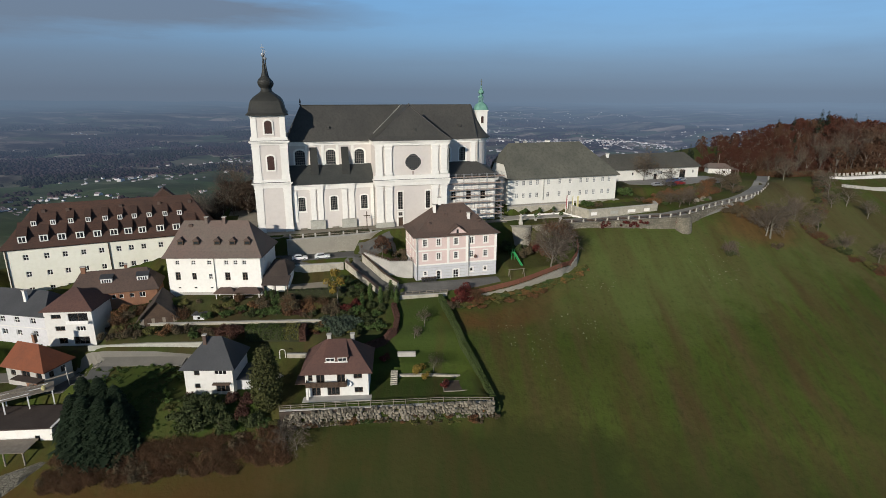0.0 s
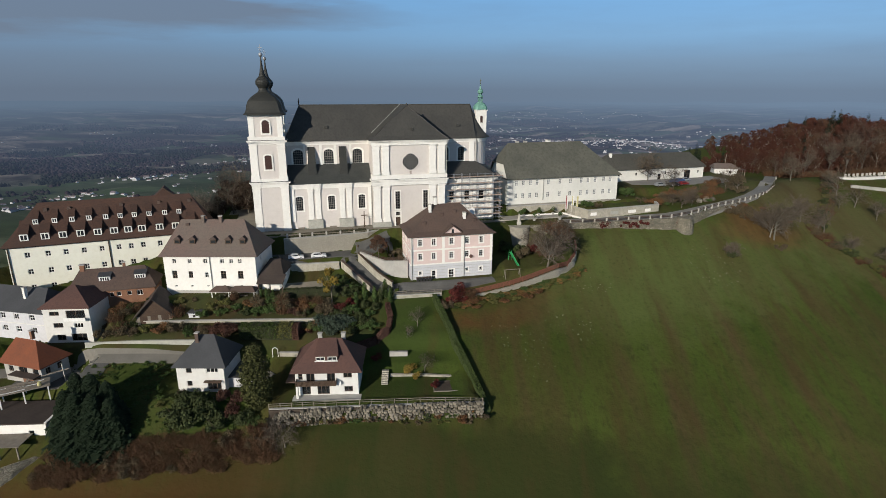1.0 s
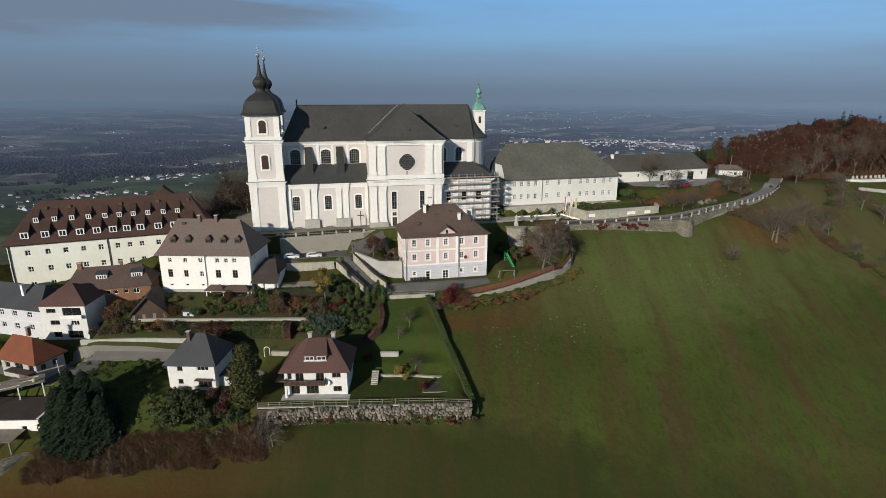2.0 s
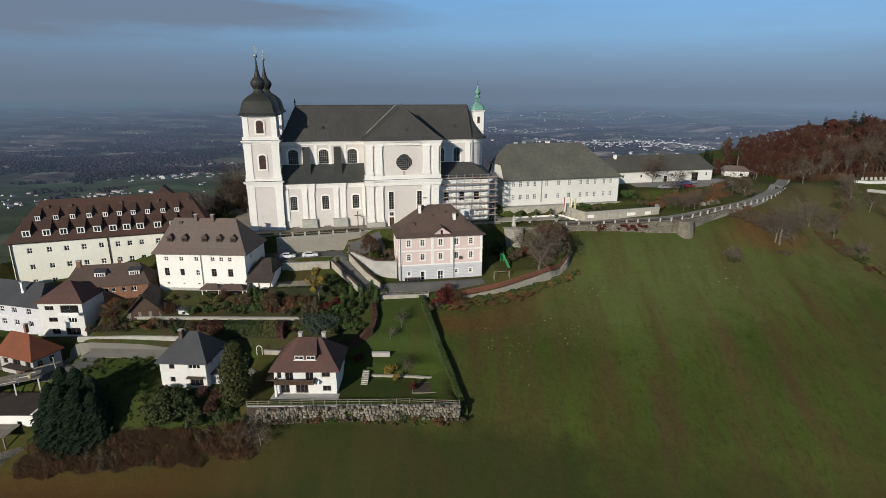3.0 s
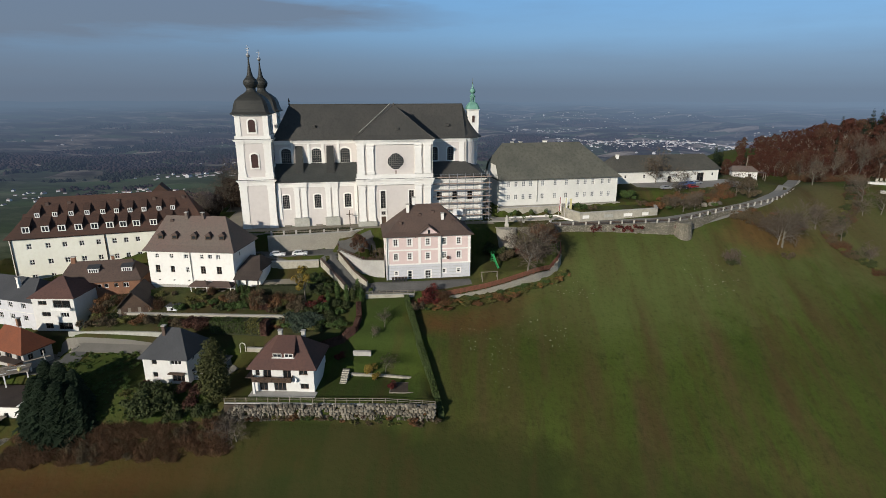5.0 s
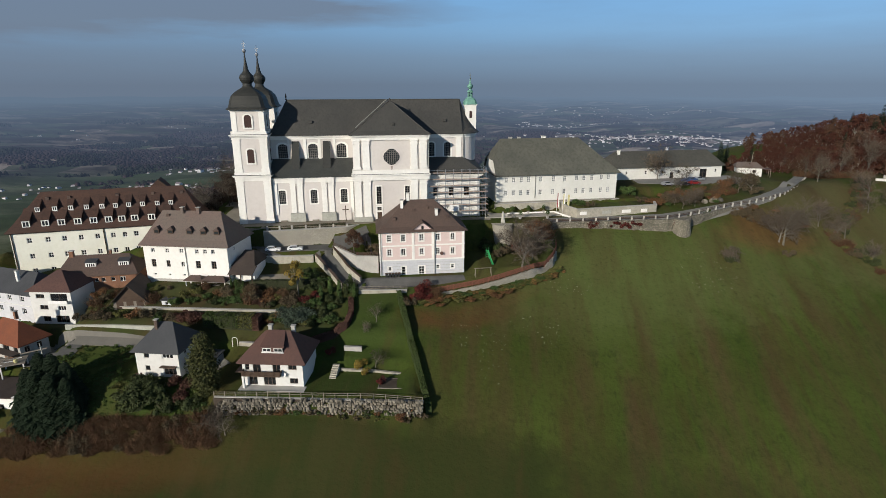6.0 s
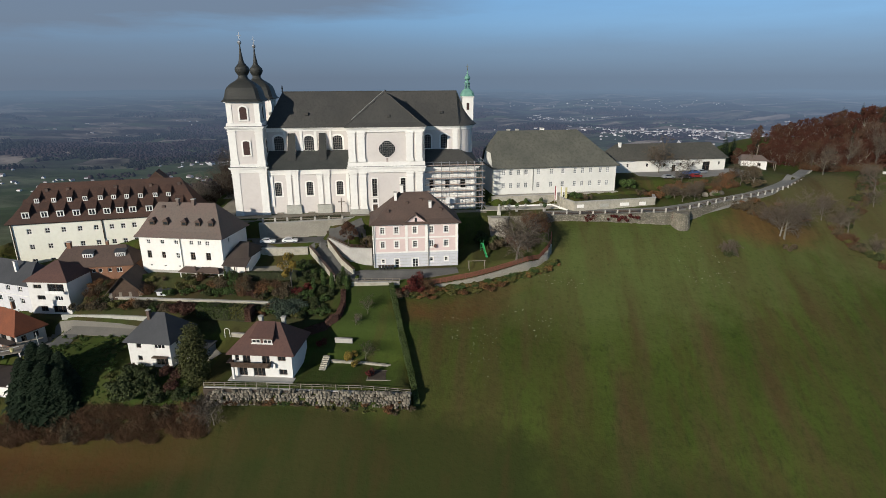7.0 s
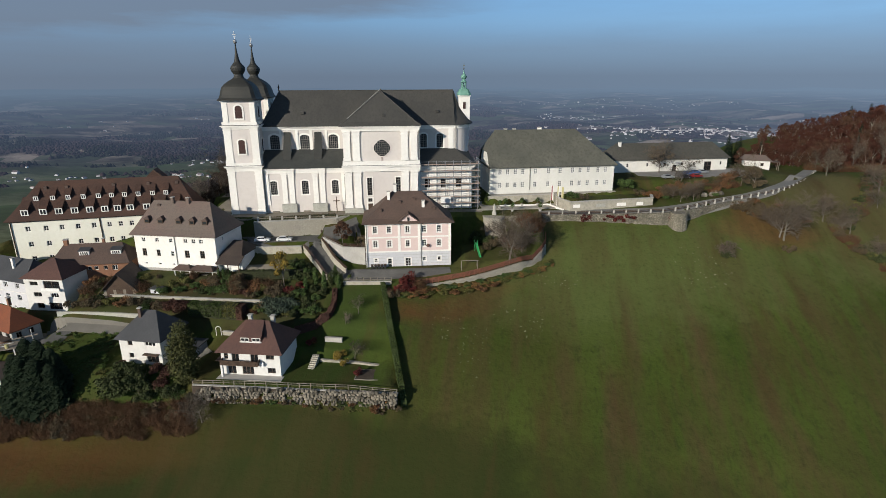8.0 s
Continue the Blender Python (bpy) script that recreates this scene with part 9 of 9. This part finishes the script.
def build_things():
    for x, y, deg, lab in ((-31.6, 147.6, 12, "white hatchback parked on the lane"), (-25.6, 148.9, 12, "white estate car parked on the lane")):
        build_car(x, y, ground_z(x, y) + 0.08, deg, CARWHITE, lab)
    for x, y, deg, m, lab in ((103, 215, 25, CARBLUE, "dark blue car in the yard"), (106, 217.5, 25, CARBLUE, "blue car parked in the yard"), (109, 219, 20, CARGREY, "silver car parked in the yard"), (99.5, 207.5, 10, CARDARK, "black car beside the shrubs"), (93.5, 206.5, 15, CARGREY, "silver car beside the shrubs"), (104, 209.5, 20, CARRED, "dark red car beside the shrubs")):
        build_car(x, y, ground_z(x, y) + 0.10, deg, m, lab)
    # crucifix before the aisle wall
    x, y = church_point(-14.4, 0.2)
    c = thing("crucifix", "dark wooden cross standing on the terrace", "cross", pose(x, y, G0, 0, 0, 12.5))
    part("post", Shape().box(-0.13, -0.1, -0.3, 0.13, 0.1, 5.0), DARKWOOD, c)
    part("arm", Shape().box(-1.0, -0.09, 3.6, 1.0, 0.09, 3.85), DARKWOOD, c)
    # lamp post, bins
    x, y = -14.6, 149.6
    t = thing("street_lamp", "slim dark lamp post with a lantern", "lamp", pose(x, y, ground_z(x, y)))
    part("pole", Shape().tube((0, 0, -0.3), (0, 0, 3.6), 0.07, 6), DARKWOOD, t)
    part("lantern", Shape().lathe(0, 0, [(0.1, 3.6), (0.24, 3.7), (0.3, 4.15), (0.34, 4.2), (0.05, 4.45)], 8), DARKWOOD, t)
    for i in range(5):
        x, y = placed(1.6 + i * 0.85, -1.3, 0.5, 140.5, 12)
        b = thing("waste_bin", "dark plastic wheeled bin by the wall", "bin", pose(x, y, ground_z(x, y), 0, 0, 12), group="bins by the pink house")
        part("bin", Shape().prism([(-0.28, -0.3), (0.28, -0.3), (0.28, 0.3), (-0.28, 0.3)], 0, 1.0, top=[(-0.34, -0.37), (0.34, -0.37), (0.34, 0.37), (-0.34, 0.37)]), RUBBER, b)
        part("lid", Shape().box(-0.36, -0.4, 1.004, 0.36, 0.4, 1.1), DARKWOOD, b)
    # slide and swing frame in the garden
    x, y = 29.4, 149.6
    z = ground_z(x, y)
    s = thing("slide", "green plastic playground slide", "slide", pose(x, y, z, 0, 0, 0))
    q = Shape()
    for i in range(6):
        p0, p1 = i / 6, (i + 1) / 6
        a0 = (1.5 * p0 - 0.3, 3.6 - 5.6 * p0, 2.5 * (1 - p0) ** 1.15 + 0.12)
        a1 = (1.5 * p1 - 0.3, 3.6 - 5.6 * p1, 2.5 * (1 - p1) ** 1.15 + 0.12)
        w = 0.28
        q.face((a0[0] - w, a0[1], a0[2]), (a1[0] - w, a1[1], a1[2]), (a1[0] + w, a1[1], a1[2]), (a0[0] + w, a0[1], a0[2]))
        for sg in (-1, 1):
            q.face((a0[0] + sg * w, a0[1], a0[2]), (a1[0] + sg * w, a1[1], a1[2]), (a1[0] + sg * w, a1[1], a1[2] + 0.22), (a0[0] + sg * w, a0[1], a0[2] + 0.22))
    part("chute", q, GREENPLASTIC, s)
    for dx in (-0.7, 0.1):
        part("ladder_post", Shape().tube((dx, 4.3, -0.2), (dx, 3.7, 3.3), 0.06, 5), GREENPLASTIC, s)
    for k in range(4):
        part("rung", Shape().tube((-0.7, 4.25 - k * 0.13, 0.5 + k * 0.6), (0.1, 4.25 - k * 0.13, 0.5 + k * 0.6), 0.04, 4), GREENPLASTIC, s)
    x, y = 26.0, 141.6
    z = ground_z(x, y)
    f = thing("swing_frame", "wooden swing frame beside the house", "swing", pose(x, y, z, 0, 0, 12))
    for dx in (0, 4.2):
        for dy in (-0.9, 0.9):
            part("leg", Shape().tube((dx, dy, -0.2), (dx, 0, 2.3), 0.08, 5), GREYWOOD, f)
    part("beam", Shape().tube((-0.3, 0, 2.3), (4.5, 0, 2.3), 0.09, 5), GREYWOOD, f)
    # statue and small trees on the forecourt
    x, y = 33.6, 167.2
    single("statue", Shape().box(-0.6, -0.6, 0, 0.6, 0.6, 0.9).lathe(0, 0, [(0.55, 0.9), (0.5, 1.6), (0.42, 2.2), (0.5, 2.7), (0.22, 3.0), (0.26, 3.25), (0.1, 3.5)], 10), POSTSTONE, "pale stone statue on a square pedestal", "statue", pose(x, y, 3.95))
    for x, y in ((39.0, 170.6), (47.5, 171.8), (36.8, 177.4), (42.0, 178.6), (47.0, 179.8), (35.0, 174.0)):
        t = thing("potted_tree", "small dark tree in a tub", "tree", pose(x, y, 4.46), group="tub trees on the forecourt")
        part("tub", Shape().lathe(0, 0, [(0.4, 0), (0.5, 0.6)], 10), CONCRETE, t)
        part("trunk", Shape().tube((0, 0, 0.5), (0, 0, 1.3), 0.06, 5), BARK, t)
        sh = Shape()
        leaf_cloud(sh, [(0, 0, 1.8, 0.75, 1.0), (0.2, 0.1, 2.2, 0.5, 1.0)], 160, 0.17, rnd)
        part("crown", sh, GREENLEAF, t)
    # flags
    for x, y, mats in ((51.2, 180.2, (REDCLOTH, WHITECLOTH)), (53.0, 179.4, (YELLOWCLOTH, WHITECLOTH)), (54.2, 178.2, (YELLOWCLOTH, YELLOWCLOTH))):
        t = thing("flag", "tall banner flag on a white pole", "flag", pose(x, y, 4.4), group="flags before the monastery")
        part("pole", Shape().tube((0, 0, -0.2), (0, 0, 6.6), 0.05, 6), WINFRAME, t)
        for k, m in enumerate(mats):
            part("cloth", Shape().box(0.08 + k * 0.32, -0.02, 1.8, 0.39 + k * 0.32, 0.02, 6.4), m, t)
    # annex and porch beside the tall white house
    h = house_at("annex", "low brown-roofed annex with an open porch", -38.4, 137.0, -1.5, "outbuilding")
    walls(h, 5.5, 9.0, -1.6, WHITE, {"front": [(2.6, -4.2, 1.2, 1.4, 2, 1, "dark")]}, z0=-8)
    part("roof", hip_roof(5.5, 9.0, -1.5, 1.4, 1.4, 4.0, 0.5), DARKROOF, h)
    r = Shape()
    lo = [(-0.2, -3.6, -3.2), (6.6, -3.6, -3.2), (6.6, -0.3, -1.7), (-0.2, -0.3, -1.7)]
    hi = [(x, y, z + 0.15) for x, y, z in lo]
    r.face(*hi)
    r.face(*reversed(lo))
    for i in range(4):
        r.face(lo[i], lo[(i + 1) % 4], hi[(i + 1) % 4], hi[i])
    part("porch_roof", r, DARKROOF, h)
    for x in (0.2, 3.2, 6.3):
        part("post", Shape().box(x - 0.1, -3.4, -8.5, x + 0.1, -3.2, -3.21), DARKWOOD, h)
    # garden pavilions before the white house
    for u, w in ((12.6, 4.6), (17.4, 6.2)):
        x, y = placed(u, -3.2, -62.5, 136.0, -1.5)
        t = thing("garden_pavilion", "small open timber pavilion with a tiled roof", "pavilion", pose(x, y, -6.6, 0, 0, -1.5), group="pavilions before the white house")
        for px in (0.15, w - 0.15):
            for py in (0.15, 2.4):
                part("post", Shape().box(px - 0.09, py - 0.09, -1.0, px + 0.09, py + 0.09, 2.0), WINFRAME, t)
        part("roof", hip_roof(w, 2.6, 2.1, 3.0, 1.0, w - 1.0, 0.3), BROWNROOF, t)
        part("table", Shape().box(w / 2 - 0.9, 0.8, 0.35, w / 2 + 0.9, 1.7, 0.42).box(w / 2 - 0.1, 1.15, -0.5, w / 2 + 0.1, 1.35, 0.349), GREYWOOD, t)
    # timber barn and the small white shed
    h = house_at("barn", "weathered timber barn with a dark gabled roof", -65.6, 125.2, 14, "barn")
    walls(h, 8.0, 9.0, -8.4, DARKWOOD, {}, z0=-14)
    for yy in (0.02, 8.78):
        gb = Shape()
        lo, hi = [[(0, q, -8.4), (8.0, q, -8.4), (4.0, q, -4.3)] for q in (yy, yy + 0.2)]
        gb.face(*lo)
        gb.face(*reversed(hi))
        for i in range(3):
            gb.face(lo[i], hi[i], hi[(i + 1) % 3], lo[(i + 1) % 3])
        part("gable", gb, DARKWOOD, h)
    rf = Shape()
    for sg in (-1, 1):
        lo = [(4 + sg * 4.7, -0.8, -8.95), (4 + sg * 4.7, 9.6, -8.95), (4, 9.6, -4.1), (4, -0.8, -4.1)]
        hi = [(x, y, z + 0.2) for x, y, z in lo]
        rf.face(*hi)
        rf.face(*reversed(lo))
        for i in range(4):
            rf.face(lo[i], lo[(i + 1) % 4], hi[(i + 1) % 4], hi[i])
    part("roof", rf, DARKROOF, h)
    for k in range(10):
        part("board", Shape().box(0.1 + k * 0.79, -0.06, -13.0, 0.78 + k * 0.79, -0.004, -8.5), DARKWOOD if k % 3 else GREYWOOD, h)
    h = house_at("garden_shed", "small white shed with a flat roof", -54.0, 127.4, -2, "shed")
    walls(h, 2.6, 2.0, -8.5, PALEGREY, {"front": [(1.3, -9.6, 0.7, 0.7, 1, 1, "dark")]}, thick=0.3, z0=-11)
    part("roof", Shape().box(-0.3, -0.3, -8.49, 2.9, 2.3, -8.32), GREYROOF, h)
    # garages and timber decks at the village edge
    h = house_at("garage", "white flat-roofed garage with a brown roof deck", -89.2, 98.2, 1.5, "garage")
    walls(h, 17.0, 8.0, -20.2, WHITE, {"front": [(14.0, -23.4, 1.0, 1.6, 1, 1, "dark")]}, z0=-26)
    part("roof", Shape().box(-0.4, -0.4, -20.19, 17.5, 8.4, -19.95), DARKROOF, h)
    part("roof_edge", Shape().box(17.1, -0.5, -19.94, 17.6, 8.4, -19.75), WINFRAME, h)
    p = thing("pergola", "pale timber pergola before the garage", "pergola", pose(-88.4, 94.0, -24.8, 0, 0, 1.5))
    for x in (0.2, 4.8, 9.4, 13.0):
        part("post", Shape().box(x - 0.12, -0.12, -2.5, x + 0.12, 0.12, 2.2), GREYWOOD, p)
    for y in (-0.2, 1.2, 2.6, 3.8):
        part("beam", Shape().box(-0.4, y - 0.1, 2.2, 13.6, y + 0.1, 2.4), GREYWOOD, p)
    part("roof", Shape().box(-0.5, -0.6, 2.41, 13.7, 4.0, 2.5), GREYWOOD, p)
    d = thing("timber_deck", "weathered timber deck with beams and planks", "deck", pose(-91.5, 98.9, -17.0, 0, 0, 31))
    part("deck", Shape().box(0, 0, 0, 17.4, 4.4, 0.2), GREYWOOD, d)
    for x in (0.3, 4.4, 8.6, 12.7, 17.0):
        for y in (0.2, 4.2):
            part("post", Shape().box(x - 0.12, y - 0.12, -5.0, x + 0.12, y + 0.12, -0.003), WINFRAME, d)
    for i in range(9):
        part("plank", Shape().box(4.6 + rnd.uniform(0, 4), 0.3 + i * 0.42, 0.204, 10.5 + rnd.uniform(0, 6), 0.55 + i * 0.42, 0.28 + 0.05 * (i % 3)), GREYWOOD if i % 3 else WINFRAME, d, m=pose(0, 0, 0, 0, 0, rnd.uniform(-2, 2)))
    part("long_beam", Shape().tube((13.0, 4.6, 0.4), (21.0, 5.2, 0.8), 0.2, 5), GREYWOOD, d)
    part("mast", Shape().tube((20.0, 5.0, -3.0), (19.8, 5.0, 2.4), 0.13, 6), POSTSTONE, d)
    part("barrel", Shape().lathe(15.6, 0.9, [(0.35, 0.21), (0.42, 0.6), (0.35, 1.1)], 10), YELLOWCLOTH, d)
    # arch of the garden gate
    t = thing("garden_gate", "small arched metal garden gate", "gate", pose(-30.6, 117.4, ground_z(-30.6, 117.4)) @ Matrix.Scale(0.8, 4))
    for sx in (-0.8, 0.8):
        part("post", Shape().tube((sx, 0, -0.3), (sx, 0, 2.0), 0.1, 5), WINFRAME, t)
    pts = [(0.8 * math.cos(math.pi * i / 8), 0, 2.0 + 0.8 * math.sin(math.pi * i / 8)) for i in range(9)]
    arc = Shape()
    for p0, p1 in zip(pts, pts[1:]):
        arc.tube(p0, p1, 0.1, 5)
    part("arch", arc, WINFRAME, t)
    run_wall("garden_wall", "low pale wall beside the garden gate", [(-29.6, 117.4, -16.5, -14.5), (-24.6, 117.2, -16.5, -14.5)], 0.35, STONE, CONCRETE)
    # walled cemetery on the right of the hill
    run_wall("cemetery_wall", "long whitewashed cemetery wall", [(177, 225.5, 5, 9.7), (183, 225.4, 5, 9.5), (200.4, 230.0, 4, 9.4), (235, 238, 4, 9.6)], 0.5, HOUSEWHITE, CONCRETE)
    run_wall("cemetery_wall", "whitewashed lower cemetery wall", [(176.8, 217.4, 3, 7.6), (192, 218.8, 1, 6.0), (235, 225, 0, 5.2)], 0.5, CONCRETE, CONCRETE)
    grave = Shape().box(-0.45, -0.15, -0.2, 0.45, 0.15, 1.1).box(-0.6, -0.6, -0.2, 0.6, -0.16, 0.12).mesh("headstone", POSTSTONE)
    for i in range(34):
        x, y = 184 + (i % 17) * 2.2 + rnd.uniform(-0.4, 0.4), 226.6 + (i // 17) * 4.5 + (i % 17) * 0.55 + rnd.uniform(-0.4, 0.4)
        t = thing("gravestone", "pale headstone in the hillside cemetery", "gravestone", pose(x, y, ground_z(x, y), 0, 0, rnd.uniform(-8, 8)), group="gravestones")
        part("headstone", grave, None, t)
    # red creepers over the retaining wall
    for x0, x1, k in ((66.5, 75.5, 1300), (59.5, 62.5, 420), (86.0, 87.4, 160)):
        t = thing("creeper", "bright red autumn creeper hanging over the stone wall", "plant", pose(0, 0, 0))
        sh = Shape()
        cs = [(x, wall_y(x) - 0.3, 3.3 + rnd.uniform(-0.7, 0.9), rnd.uniform(0.4, 0.7), 1.0) for x in [x0 + (x1 - x0) * i / 11 for i in range(12)]]
        leaf_cloud(sh, cs, k, 0.16, rnd)
        part("leaves", sh, REDLEAF, t)
    t = thing("utility_pole", "tall wooden pole behind the shed", "pole", pose(142, 252, ground_z(142, 252)))
    part("pole", Shape().tube((0, 0, -0.5), (0.3, 0, 9.0), 0.16, 6), GREYWOOD, t)
    # benches and boulders by the lane
    for x, y in ((103.5, 190.0), (106.5, 191.2), (100.8, 189.0), (105.0, 192.4)):
        single("boulder", Shape().lathe(0, 0, [(0.7, -0.3), (1.1, 0.3), (0.8, 1.0), (0.3, 1.3)], 7), ROUGHSTONE, "pale boulder in the lane-side rockery", "rock", pose(x, y, ground_z(x, y), 0, 0, x * 40), group="rockery by the lane")


def build_far_villages():
    """Scattered farms and towns on the plain: too many and too far to tell apart."""
    rng = random.Random(91)
    wall_s, roof_s = Shape(), Shape()
    spots = []
    for az, d, spread, k in TOWNS:
        cx, cy = d * math.sin(radians(az)), d * math.cos(radians(az))
        spots += [(cx + rng.gauss(0, 1) * spread * 1.3, cy + rng.gauss(0, 1) * spread * 0.45) for _ in range(int(k * (1.4 if az > 0 else 0.8)))]
    for _ in range(60):
        az, d = radians(rng.uniform(-42, 40)), rng.uniform(1000, 3600)
        cx, cy = d * math.sin(az), d * math.cos(az)
        spots += [(cx + rng.gauss(0, 14), cy + rng.gauss(0, 10)) for _ in range(rng.choice((1, 1, 1, 2, 3)))]
    for x, y in spots:
        z = sheet_z(x, y)
        an = rng.uniform(0, math.pi)
        k = rng.uniform(0.55, 1.05)
        if rng.random() < 0.06:
            k *= 1.9
        w, d, h = 4.6 * k, 3.0 * k, 3.0 * k
        c, s = math.cos(an), math.sin(an)

        def at(u, v, zz):
            return (x + u * c - v * s, y + u * s + v * c, z + zz)

        b = [at(-w, -d, 0), at(w, -d, 0), at(w, d, 0), at(-w, d, 0)]
        t = [at(-w, -d, h), at(w, -d, h), at(w, d, h), at(-w, d, h)]
        for i in range(4):
            wall_s.face(b[i], b[(i + 1) % 4], t[(i + 1) % 4], t[i])
        ra, rb = at(-w, 0, h + d * 0.7), at(w, 0, h + d * 0.7)
        roof_s.face(t[0], t[1], rb, ra)
        roof_s.face(t[2], t[3], ra, rb)
        wall_s.face(t[1], t[2], rb)
        wall_s.face(t[3], t[0], ra)
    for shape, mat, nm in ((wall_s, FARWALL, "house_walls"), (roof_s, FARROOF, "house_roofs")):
        # far walls and roofs also take the emissive haze
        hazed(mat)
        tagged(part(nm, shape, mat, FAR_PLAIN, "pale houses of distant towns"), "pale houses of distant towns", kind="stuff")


DARKROOF = surf("dark_brown_roof", (0.050, 0.038, 0.032), (0.065, 0.050, 0.042), 0.85, 0.3, 2.5, 0.2)
FARWALL = surf("far_white_walls", (0.62, 0.62, 0.62), (0.46, 0.46, 0.47), 0.9, 0.01, 0.05, 0.0, island=0.3)
FARROOF = surf("far_roofs", (0.20, 0.15, 0.14), (0.14, 0.12, 0.13), 0.9, 0.01, 0.05, 0.0, island=0.3)
build_scaffold()
build_things()
build_far_villages()
